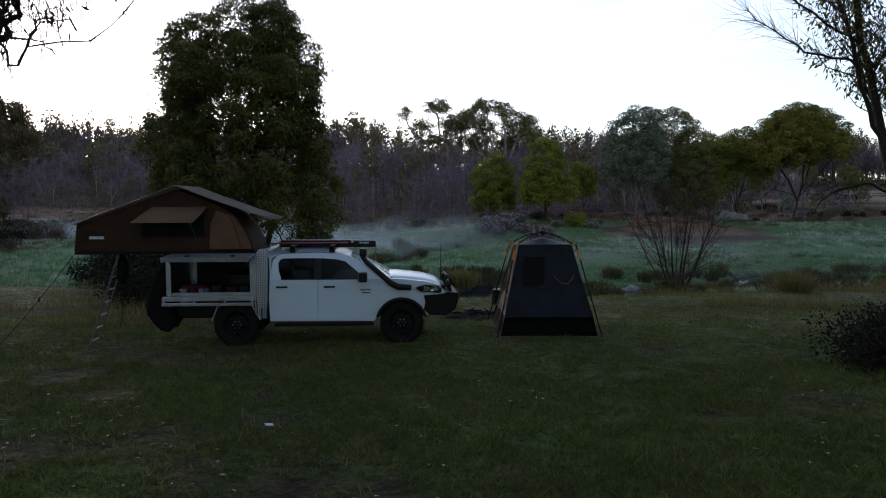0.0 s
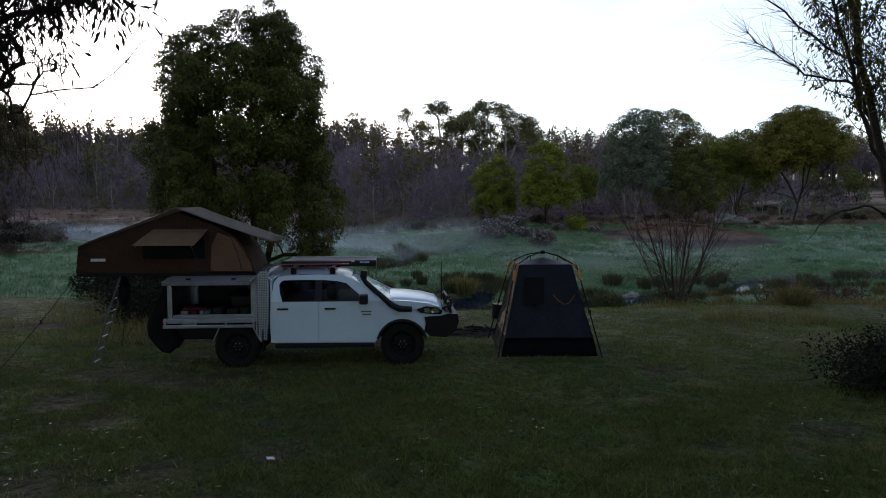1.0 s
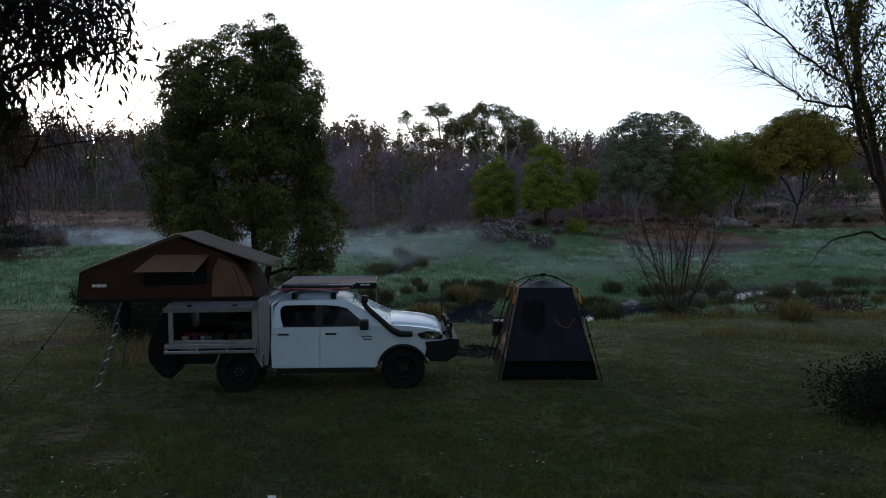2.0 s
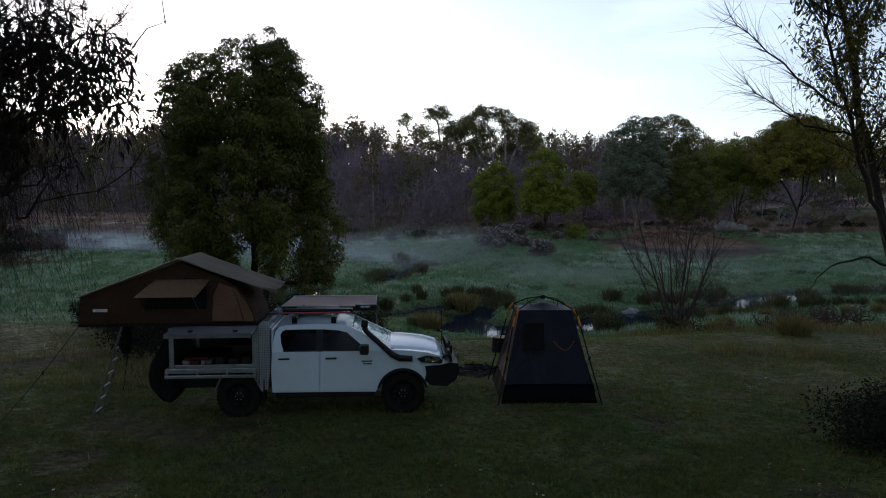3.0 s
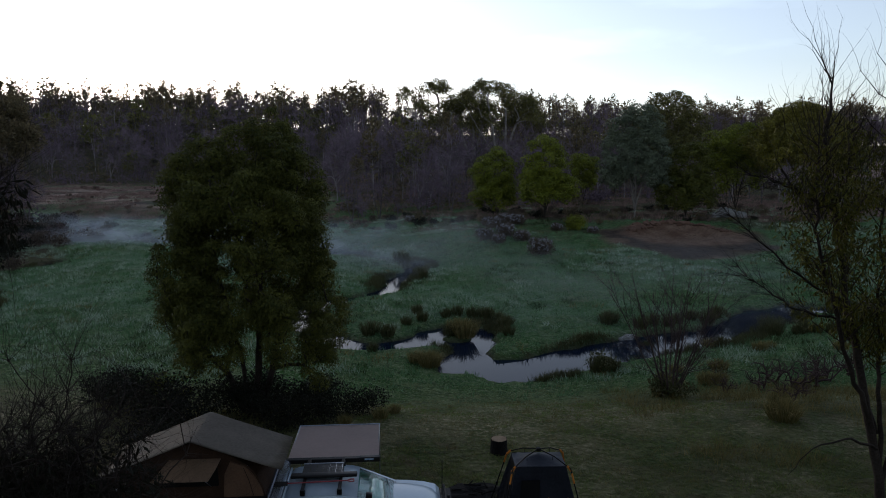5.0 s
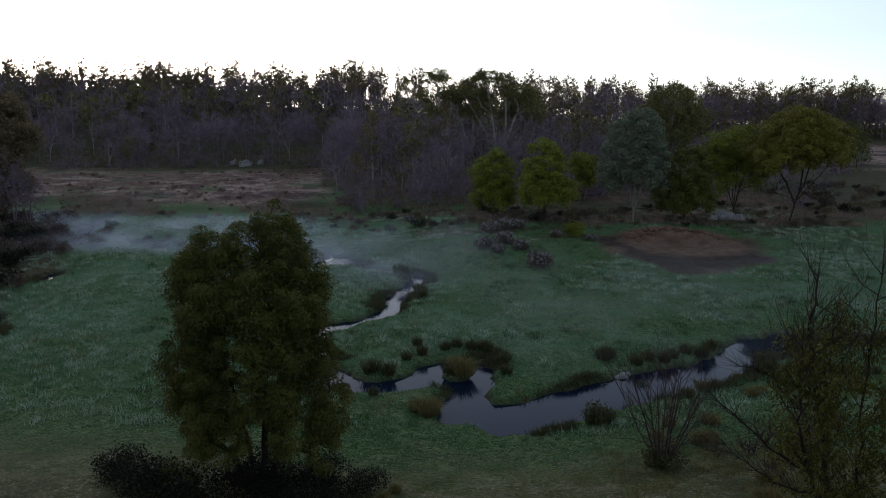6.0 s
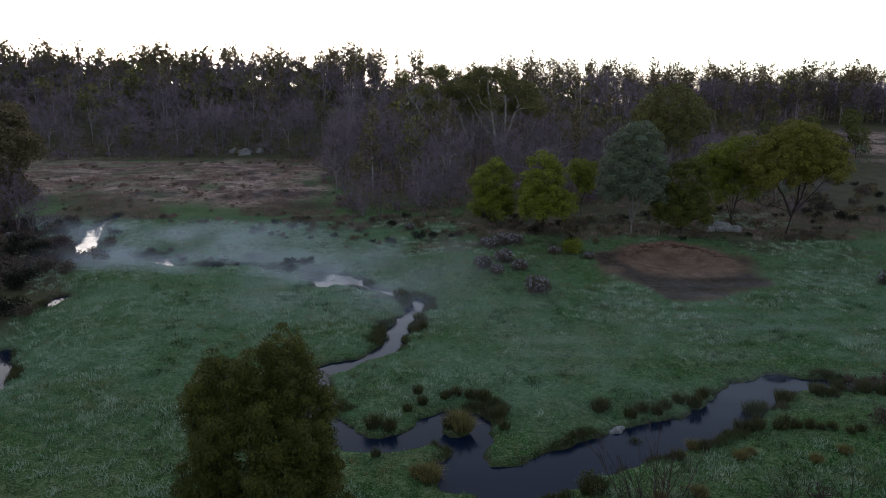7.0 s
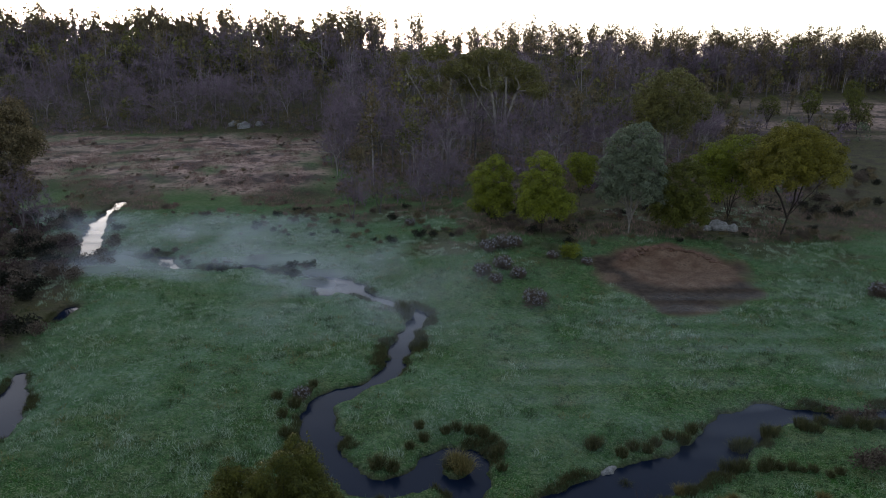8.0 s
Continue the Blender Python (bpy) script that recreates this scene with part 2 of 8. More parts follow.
def base_height(x, y):
    x, y = np.asarray(x, dtype=float), np.asarray(y, dtype=float)
    bend = y + 1.5 * ripple(x, y, 14, 5)
    z = -0.25 * smooth(14, 21, bend) - 1.75 * smooth(21, 32, bend - 0.12 * np.abs(x))
    east = smooth(-14, 12, x)
    z = z + east * 1.9 * smooth(58, 104, y) + (1 - east) * 1.9 * smooth(118, 158, y)
    lowered = 1 - 0.42 * smooth(40, 100, x)
    foot = np.interp(x, [-40, -18, 25, 60], [196, 148, 148, 160])  # where the hillside begins to climb
    z = z + (np.interp(x, [-60, -10, 30, 60], [16.6, 13.4, 13.6, 16.2]) * smooth(0, 1, (y - foot) / (325 - foot)) + 4 * smooth(300, 400, y)) * lowered + 3.0 * smooth(70, 180, -x - 0.2 * y) * smooth(60, 140, y)
    z = z + 3 * smooth(340, 420, y) - 20 * smooth(450, 1000, y)
    rough = 0.10 * ripple(x, y, 6, 6) + 0.07 * ripple(x, y, 2.0, 7) + 0.05 * ripple(x, y, 0.9, 8)
    far = smooth(15, 45, np.hypot(x, y))
    z = z + rough * (0.30 + 0.70 * far) + 0.5 * far * ripple(x, y, 40, 9) * smooth(60, 120, y)
    # the wallow: a shallow dish with a low broken rim at its back
    r = np.hypot((x - 28.6) / 5.6, (y - 83.4) / 5.2)
    z = z - 0.5 * (1 - smooth(0.4, 1.0, r)) + 0.55 * np.exp(-((r - 1.05) / 0.12) ** 2) * smooth(82, 86, y) * (0.8 + 0.5 * ripple(x, y, 1.6, 14))
    return z


def ground_height(x, y):
    x, y = np.asarray(x, dtype=float), np.asarray(y, dtype=float)
    z = np.where((y > 28) & (y < 130) & (np.abs(x) < 70), np.maximum(base_height(x, y), WATER + 0.33), base_height(x, y))
    d = shore(x, y)
    z = np.where(y < 130, np.minimum(z, WATER + 0.26 + 0.09 * np.maximum(d - 0.3, 0) + 0.03 * np.maximum(d - 2.0, 0) ** 2 + 0.05 * ripple(x, y, 1.0, 13)), z)
    bank = smooth(-0.35, 0.35, d)
    z = np.where(d < 0.4, (WATER - 0.3) * (1 - bank) + z * bank, z)
    # trodden hollows on the lawn
    for hx, hy, hr, hd in ((-1.6, 6.6, 0.5, 0.10), (3.6, 8.9, 0.4, 0.10), (-1.0, 8.6, 0.35, 0.05)):
        z = z - hd * np.exp(-((x - hx) ** 2 + (y - hy) ** 2) / (hr * hr))
    return z


def gz(x, y):
    return float(ground_height(np.array([x]), np.array([y]))[0])


def spaced(lo, hi, fine, far_lo, far_hi):
    mid = np.arange(lo, hi + fine, fine)
    step, a, b = fine, [], []
    v = lo
    while v > far_lo:
        step *= 1.13
        v -= step
        a.append(v)
    step, v = fine, mid[-1]
    while v < far_hi:
        step *= 1.08
        v += step
        b.append(v)
    return np.concatenate([a[::-1], mid, b])


def ground_material():
    m = bpy.data.materials.new("turf_and_soil")
    m.use_nodes = True
    n, l = m.node_tree.nodes, m.node_tree.links
    b = n["Principled BSDF"]
    b.inputs["Roughness"].default_value = 0.9
    b.inputs["Specular IOR Level"].default_value = 0.08
    co = n.new("ShaderNodeTexCoord").outputs["Object"]

    def noise_fac(scale, lo, hi, detail=5):
        t, r = n.new("ShaderNodeTexNoise"), n.new("ShaderNodeMapRange")
        t.inputs["Scale"].default_value, t.inputs["Detail"].default_value = scale, detail
        r.inputs["From Min"].default_value, r.inputs["From Max"].default_value = lo, hi
        l.new(co, t.inputs["Vector"])
        l.new(t.outputs["Fac"], r.inputs["Value"])
        return r.outputs[0]

    def blend(f, a, c):
        x = n.new("ShaderNodeMix")
        x.data_type = "RGBA"
        l.new(f, x.inputs["Factor"]) if not isinstance(f, float) else None
        for key, v in (("A", a), ("B", c)):
            if isinstance(v, tuple):
                x.inputs[key].default_value = (*v, 1)
            else:
                l.new(v, x.inputs[key])
        return x.outputs["Result"]

    def cover(name):
        a = n.new("ShaderNodeAttribute")
        a.attribute_name = name
        return a.outputs["Fac"]

    lawn = blend(noise_fac(0.5, 0.35, 0.65), (0.025, 0.058, 0.010), (0.078, 0.082, 0.023))
    lawn = blend(noise_fac(4.0, 0.45, 0.70), lawn, (0.022, 0.025, 0.011))
    lawn = blend(noise_fac(1.7, 0.52, 0.75), lawn, (0.082, 0.104, 0.030))
    meadow = blend(noise_fac(0.10, 0.38, 0.62), (0.026, 0.082, 0.012), (0.054, 0.104, 0.028))
    meadow = blend(noise_fac(0.35, 0.5, 0.75), meadow, (0.10, 0.105, 0.045))
    meadow = blend(noise_fac(1.6, 0.52, 0.66), meadow, (0.125, 0.172, 0.078))
    meadow = blend(noise_fac(2.6, 0.50, 0.62), meadow, (0.020, 0.046, 0.011))
    meadow = blend(noise_fac(0.8, 0.52, 0.70), meadow, (0.030, 0.066, 0.020))
    meadow = blend(noise_fac(9.0, 0.52, 0.64), meadow, (0.16, 0.20, 0.10))
    lawn = blend(noise_fac(11.0, 0.50, 0.66), lawn, (0.078, 0.098, 0.030))
    lawn = blend(noise_fac(14.0, 0.52, 0.68), lawn, (0.014, 0.018, 0.007))
    lawn = blend(noise_fac(0.85, 0.54, 0.66), lawn, (0.062, 0.052, 0.025))
    heath = blend(noise_fac(0.4, 0.35, 0.65), (0.40, 0.27, 0.215), (0.18, 0.120, 0.104))
    heath = blend(noise_fac(3.0, 0.5, 0.75), heath, (0.40, 0.31, 0.22))
    heath = blend(noise_fac(0.16, 0.50, 0.60), heath, (0.085, 0.060, 0.056))
    heath = blend(noise_fac(0.9, 0.55, 0.66), heath, (0.055, 0.050, 0.034))
    scrub = blend(noise_fac(0.3, 0.35, 0.65), (0.068, 0.066, 0.028), (0.046, 0.037, 0.025))
    scrub = blend(noise_fac(2.0, 0.5, 0.75), scrub, (0.105, 0.090, 0.048))
    soil = blend(noise_fac(0.6, 0.35, 0.65), (0.115, 0.066, 0.042), (0.185, 0.124, 0.082))
    soil = blend(noise_fac(4.0, 0.5, 0.8), soil, (0.06, 0.035, 0.028))
    mud = blend(noise_fac(1.5, 0.4, 0.7), (0.024, 0.018, 0.013), (0.060, 0.043, 0.030))
    straw = blend(noise_fac(1.3, 0.40, 0.66), (0.150, 0.138, 0.072), (0.070, 0.080, 0.028))
    straw = blend(noise_fac(7.0, 0.50, 0.68), straw, (0.30, 0.255, 0.16))
    frost = blend(noise_fac(0.7, 0.40, 0.66), (0.115, 0.195, 0.115), (0.070, 0.135, 0.060))
    frost = blend(noise_fac(3.0, 0.48, 0.64), frost, (0.20, 0.27, 0.20))
    c = blend(cover("straw"), lawn, straw)
    c = blend(cover("meadow"), c, meadow)
    c = blend(cover("frost"), c, frost)
    c = blend(cover("scrub"), c, scrub)
    c = blend(cover("heath"), c, heath)
    c = blend(cover("soil"), c, soil)
    c = blend(cover("mud"), c, mud)
    l.new(c, b.inputs["Base Color"])
    bp, bt = n.new("ShaderNodeBump"), n.new("ShaderNodeTexNoise")
    bt.inputs["Scale"].default_value, bt.inputs["Detail"].default_value = 4.0, 8
    bp.inputs["Strength"].default_value, bp.inputs["Distance"].default_value = 1.0, 0.30
    l.new(co, bt.inputs["Vector"])
    l.new(bt.outputs["Fac"], bp.inputs["Height"])
    l.new(bp.outputs["Normal"], b.inputs["Normal"])
    return m


HEATH_FOOT = 136.0


def covers(x, y):
    d = shore(x, y)
    out = {}
    out["meadow"] = smooth(23, 33, y + 3 * ripple(x, y, 5, 21) - 0.1 * np.abs(x))
    scrub = smooth(88, 100, y + 6 * ripple(x, y, 9, 22)) * smooth(-6, 6, x - 0.12 * (y - 90) + 4 * ripple(x, y, 6, 23))
    scrub = np.maximum(scrub, smooth(0, 14, y - np.interp(x, [-36, -18], [198, 132]) + 6 * ripple(x, y, 9, 24)))
    scrub = np.maximum(scrub, 0.85 * smooth(0.0, 0.4, ripple(x, y, 8, 36) + 0.6 * ripple(x, y, 2.5, 37)) * smooth(104, 116, y))
    scrub = np.maximum(scrub, smooth(0, 4, -36.5 - 0.25 * (y - 58) - x + 4 * ripple(x, y, 8, 25)) * smooth(54, 62, y) * (1 - smooth(98, 106, y)))
    patch = smooth(0.0, 0.45, ripple(x, y, 7, 26) + 0.5 * ripple(x, y, 2.5, 27)) * smooth(76, 92, y) * smooth(-14, 0, x) * 0.8
    dry = smooth(0.0, 0.6, ripple(x, y, 3.0, 34) + 0.6 * ripple(x, y, 1.1, 35)) * smooth(10, 13, y) * (1 - smooth(27, 31, y)) * np.clip(smooth(3.0, 6.0, x) + 1 - smooth(-6, -3.5, x), 0, 1) * 0.75
    out["scrub"] = np.maximum.reduce([scrub, patch, dry * 0.5])
    out["straw"] = smooth(13.5, 20, y + 1.5 * ripple(x, y, 4, 39)) * (1 - smooth(27, 33, y)) * np.clip(0.55 + 0.6 * ripple(x, y, 2.2, 40) + 0.3 * ripple(x, y, 0.8, 42), 0, 1)
    out["frost"] = smooth(0, 18, y - np.interp(x, [-12, 4], [35, 34])) * (1 - smooth(112, 126, y)) * np.clip(0.02 + 0.36 * (1 - smooth(-12, 18, x)) + 0.40 * ripple(x, y, 9, 43) + 0.30 * ripple(x, y, 2.5, 44), 0, 0.6)
    out["frost"] = np.maximum(out["frost"], smooth(58, 76, x) * smooth(104, 124, y) * (1 - smooth(186, 200, y)) * np.clip(0.1 + 0.7 * ripple(x, y * 2.2, 14, 68) + 0.3 * ripple(x, y, 3, 69), 0, 0.7))
    west = 1 - smooth(-27, -19, x + 0.15 * (y - 134) + 5 * ripple(x, y, 6, 30))
    out["heath"] = smooth(128, 142, y + 9 * ripple(x, y, 12, 28)) * (1 - smooth(194, 206, y + 8 * ripple(x, y, 10, 29))) * west * np.clip(0.8 + 0.6 * ripple(x, y, 7, 31) + 0.3 * ripple(x, y, 2.5, 38), 0, 1)
    far_paddock = smooth(195, 205, y) * (1 - smooth(255, 270, y)) * smooth(70, 84, x - 0.1 * (y - 200)) * np.clip(0.55 + 1.1 * ripple(x * 0.45, y, 11, 72), 0, 1)
    out["heath"] = np.maximum(out["heath"], far_paddock)
    spots = np.zeros_like(np.asarray(x, dtype=float))
    for hx, hy, hr in ((-1.6, 6.6, 0.7), (-0.6, 6.3, 0.6), (-2.4, 6.9, 0.5), (3.6, 8.9, 0.35), (-2.2, 8.6, 0.5), (-3.2, 8.0, 0.5), (-2.5, 9.6, 0.4), (4.0, 12.8, 0.4), (-6.0, 12.6, 0.6), (5.4, 9.6, 0.5)):
        spots = np.maximum(spots, np.exp(-((x - hx) ** 2 + (y - hy) ** 2) / (hr * hr)) * (0.8 + 0.5 * ripple(x, y, 0.3, 33)))
    out["soil"] = np.clip(wallow(x, y), 0, 1)
    rim = np.exp(-((d - 0.0) / 0.2) ** 2) * 0.8
    damp = wallow(x, y) * smooth(0.1, 0.4, np.hypot((x - 28.8) / 6.6, (y - 83.6) / 6.6) - 0.80 + 0.15 * ripple(x, y, 3, 46)) * (1 - 0.7 * smooth(0.3, 0.7, ripple(x, y, 4, 47))) * (1 - 0.85 * smooth(84.5, 88, y + 0.15 * (x - 28))) * 0.9
    slate = 0.75 * np.exp(-((y + 5 * ripple(x, y, 9, 70) - HEATH_FOOT) / 4.5) ** 2) * west * np.clip(0.6 + 0.8 * ripple(x, y, 6, 71), 0, 1)
    # brown leaf litter, with the weeping gum's shade painted in, on the left lawn
    litter = 0.7 * smooth(-0.1, 0.5, ripple(x, y, 1.5, 73) + 0.6 * ripple(x, y, 0.5, 74)) * (1 - smooth(-5.5, -0.5, x - 0.12 * (y - 8))) * (1 - smooth(20, 25, y))
    mudflat = np.exp(-(((x + 6.0) / 2.6) ** 2 + ((y - 72.6) / 1.3) ** 2) ** 2)
    out["mud"] = np.clip(np.maximum.reduce([rim, spots, damp, mudflat, slate, litter, (d < 0) * 1.0]), 0, 1)
    return out


GX, GY = spaced(-58, 44, 0.50, -1400, 1400), spaced(3, 124, 0.50, -600, 2200)
XX, YY = np.meshgrid(GX, GY)
nx, ny = len(GX), len(GY)
idx = np.arange(nx * ny).reshape(ny, nx)
quads = np.stack([idx[:-1, :-1], idx[:-1, 1:], idx[1:, 1:], idx[1:, :-1]], -1).reshape(-1, 4)
xr, yr = XX.ravel(), YY.ravel()
ground_me = mesh_data("ground", np.stack([xr, yr, ground_height(xr, yr)], -1), quads, ground_material(), smooth=True)
for key, values in covers(xr, yr).items():
    ground_me.attributes.new(key, "FLOAT", "POINT").data.foreach_set("value", values.astype(np.float32))
tagged(put("ground", ground_me), "camp lawn sloping to a frosted creek meadow below wooded hills", "ground", kind="structure")

# the creek: one still sheet that shows where the banks are cut below it
M_WATER = bpy.data.materials.new("still_water")
M_WATER.use_nodes = True
wb = M_WATER.node_tree.nodes["Principled BSDF"]
wb.inputs["Base Color"].default_value = (0.006, 0.011, 0.024, 1)
wb.inputs["Roughness"].default_value, wb.inputs["IOR"].default_value, wb.inputs["Specular IOR Level"].default_value = 0.03, 1.33, 0.12
wt, wbp = M_WATER.node_tree.nodes.new("ShaderNodeTexNoise"), M_WATER.node_tree.nodes.new("ShaderNodeBump")
wt.inputs["Scale"].default_value, wbp.inputs["Strength"].default_value, wbp.inputs["Distance"].default_value = 1.2, 0.05, 0.02
M_WATER.node_tree.links.new(wt.outputs["Fac"], wbp.inputs["Height"])
M_WATER.node_tree.links.new(wbp.outputs["Normal"], wb.inputs["Normal"])
wx, wy = np.meshgrid(np.linspace(-64, 62, 60), np.linspace(31, 129, 50))
wi = np.arange(wx.size).reshape(wx.shape)
tagged(put("water", mesh_data("water", np.stack([wx.ravel(), wy.ravel(), np.full(wx.size, WATER)], -1),
       np.stack([wi[:-1, :-1], wi[:-1, 1:], wi[1:, 1:], wi[1:, :-1]], -1).reshape(-1, 4), M_WATER, True)),
       "still dark creek winding through the meadow, reflecting the sky", "creek", kind="structure")
# ---- plants ----
def tubes(lines, sides=0):
    """Tapered tubes along (points, radii) lines: vertices and quads."""
    Vs, Fs, at = [], [], 0
    for P, R in lines:
        P, R = np.asarray(P, dtype=float), np.asarray(R, dtype=float)
        s = sides or (7 if R[0] > 0.07 else 4 if R[0] > 0.02 else 3)
        D = np.gradient(P, axis=0)
        D /= np.linalg.norm(D, axis=1, keepdims=True) + 1e-9
        ref = np.where(np.abs(D[:, 2:3]) > 0.9, np.array([[1.0, 0, 0]]), np.array([[0, 0, 1.0]]))
        U = np.cross(D, ref)
        U /= np.linalg.norm(U, axis=1, keepdims=True) + 1e-9
        W = np.cross(D, U)
        a = np.arange(s) * 2 * np.pi / s
        ring = P[:, None] + R[:, None, None] * (np.cos(a)[None, :, None] * U[:, None] + np.sin(a)[None, :, None] * W[:, None])
        Vs.append(ring.reshape(-1, 3))
        n = len(P)
        i = np.arange(n * s).reshape(n, s) + at
        Fs.append(np.stack([i[:-1], np.roll(i, -1, 1)[:-1], np.roll(i, -1, 1)[1:], i[1:]], -1).reshape(-1, 4))
        at += n * s
    return np.concatenate(Vs), np.concatenate(Fs)


def limbs(r, stems, tips, step=0.4, lift=0.35, wobble=0.08, tip_r=0.012, power=0.42, climb=1.2):
    """Grows limbs from stems (lists of points) out to the tips. Returns the lines as (points, radii) and the tips' directions."""
    P, parent = [], []
    for stem in stems:
        last = -1
        stem = [np.array(p, dtype=float) for p in stem]
        for a, b in zip(stem, stem[1:]):
            k = max(2, int(np.linalg.norm(b - a) / step))
            for t in np.linspace(0, 1, k, endpoint=False):
                P.append(a + t * (b - a) + (r.normal(0, wobble * 0.4, 3) if last >= 0 else 0))
                parent.append(last)
                last = len(P) - 1
        P.append(stem[-1])
        parent.append(last)
    root = P[0]
    tips = np.asarray(tips, dtype=float)
    order = np.argsort(np.linalg.norm((tips - root) * (1, 1, 0.6), axis=1))
    ends = []
    for a in tips[order]:
        A = np.array(P)
        d = np.linalg.norm(A - a, axis=1) + climb * np.maximum(0, A[:, 2] - a[2] + 0.35 * np.linalg.norm(A[:, :2] - a[:2], axis=1))
        d[:2] += 2
        j = int(np.argmin(d))
        p = A[j]
        dist = np.linalg.norm(a - p)
        k = max(2, int(dist / step))
        c = (p + a) / 2 + np.array([0, 0, lift * dist * 0.5]) + r.normal(0, wobble * dist * 0.6, 3)
        if parent[j] >= 0:
            c += (p - A[parent[j]]) / (np.linalg.norm(p - A[parent[j]]) + 1e-6) * dist * 0.15
        last = j
        for t in np.linspace(0, 1, k + 1)[1:]:
            P.append((1 - t) ** 2 * p + 2 * t * (1 - t) * c + t * t * a + (r.normal(0, wobble * 0.25, 3) if t < 1 else 0))
            parent.append(last)
            last = len(P) - 1
        ends.append(last)
    P = np.array(P)
    load = np.zeros(len(P))
    load[ends] = 1
    for i in range(len(P) - 1, -1, -1):
        if parent[i] >= 0:
            load[parent[i]] += load[i]
    R = tip_r * np.maximum(load, 1) ** power
    kids = [[] for _ in P]
    for i, q in enumerate(parent):
        if q >= 0:
            kids[q].append(i)
    lines, todo = [], [i for i, q in enumerate(parent) if q < 0]
    todo = [(i, None) for i in todo]
    while todo:
        i, frm = todo.pop()
        chain = ([frm] if frm is not None else []) + [i]
        while kids[chain[-1]]:
            ks = sorted(kids[chain[-1]], key=lambda k: -load[k])
            todo += [(k, chain[-1]) for k in ks[1:]]
            chain.append(ks[0])
        rad = R[chain].copy()
        if frm is not None:
            rad[0] = rad[1]
        lines.append((P[chain], rad))
    way = np.array([P[e] - P[parent[e]] for e in ends])
    return lines, P[ends], way / (np.linalg.norm(way, axis=1, keepdims=True) + 1e-9)


def leaves(r, centres, spread, count, length, width, droop=0.5, shell=0.5):
    """Folded leaves scattered round the centres: one quad each."""
    C = np.repeat(np.asarray(centres, dtype=float), count, 0)
    n = len(C)
    off = r.normal(0, 1, (n, 3))
    off /= np.linalg.norm(off, axis=1, keepdims=True)
    off *= (r.random((n, 1)) ** shell) * spread
    B = C + off
    d = off / np.maximum(np.linalg.norm(off, axis=1, keepdims=True), 1e-6) * 0.6 + r.normal(0, 0.6, (n, 3))
    d[:, 2] -= droop
    d /= np.linalg.norm(d, axis=1, keepdims=True)
    side = np.cross(d, r.normal(0, 1, (n, 3)))
    side /= np.linalg.norm(side, axis=1, keepdims=True) + 1e-9
    up = np.cross(side, d)
    L = length * (0.65 + 0.7 * r.random((n, 1)))
    w = width * (0.7 + 0.6 * r.random((n, 1)))
    V = np.stack([B, B + d * L * 0.45 + side * w + up * w * 0.3, B + d * L, B + d * L * 0.45 - side * w + up * w * 0.3], 1).reshape(-1, 3)
    return V, np.arange(n * 4).reshape(n, 4)


def shell_leaves(r, centres, sizes, count, length, width, droop=0.2, above=0.3, inner=0.55):
    """Leaves that lie over rounded lobes like a coat, thicker above than below: one quad each."""
    n = len(centres) * count
    C, S = np.repeat(np.asarray(centres, dtype=float), count, 0), np.repeat(np.asarray(sizes, dtype=float), count)[:, None]
    o = r.normal(0, 1, (n, 3))
    o /= np.linalg.norm(o, axis=1, keepdims=True)
    o[:, 2] += above
    o /= np.linalg.norm(o, axis=1, keepdims=True)
    B = C + o * S * (inner + (1.05 - inner) * r.random((n, 1)) ** 0.5) * (1, 1, 0.8)
    d = np.cross(o, r.normal(0, 1, (n, 3)))
    d /= np.linalg.norm(d, axis=1, keepdims=True) + 1e-9
    d = d + 0.35 * o + r.normal(0, 0.25, (n, 3)) - (0, 0, droop)
    d /= np.linalg.norm(d, axis=1, keepdims=True)
    side = np.cross(d, o + r.normal(0, 0.25, (n, 3)))
    side /= np.linalg.norm(side, axis=1, keepdims=True) + 1e-9
    L, w = length * (0.65 + 0.7 * r.random((n, 1))), width * (0.7 + 0.6 * r.random((n, 1)))
    V = np.stack([B, B + d * L * 0.45 + side * w, B + d * L, B + d * L * 0.45 - side * w], 1).reshape(-1, 3)
    return V, np.arange(n * 4).reshape(n, 4)


def twigs(r, tips, ways, count, length, thick, droop=0.0, spread=0.8, knots=3):
    """Fine bare twigs at the limbs' ends."""
    n = len(tips) * count
    T, W = np.repeat(tips, count, 0), np.repeat(ways, count, 0)
    W = W + r.normal(0, spread, (n, 3))
    W /= np.linalg.norm(W, axis=1, keepdims=True)
    T = T - W * 0.02
    L = length * (0.4 + 0.9 * r.random((n, 1)))
    rows, d = [T], W
    for k in range(knots - 1):
        d = d + r.normal(0, 0.22, (n, 3)) + np.array([0, 0, -droop])
        d /= np.linalg.norm(d, axis=1, keepdims=True)
        rows.append(rows[-1] + d * L / (knots - 1))
    P = np.stack(rows, 1)
    side = np.cross(W, r.normal(0, 1, (n, 3)))
    side /= np.linalg.norm(side, axis=1, keepdims=True) + 1e-9
    taper = np.linspace(1, 0.15, knots)[None, :, None] * thick * 0.5
    a, b = P + side[:, None] * taper, P - side[:, None] * taper
    V = np.stack([a, b], 2).reshape(-1, 3)
    i = np.arange(n * knots * 2).reshape(n, knots, 2)
    F = np.stack([i[:, :-1, 0], i[:, :-1, 1], i[:, 1:, 1], i[:, 1:, 0]], -1).reshape(-1, 4)
    return V, F


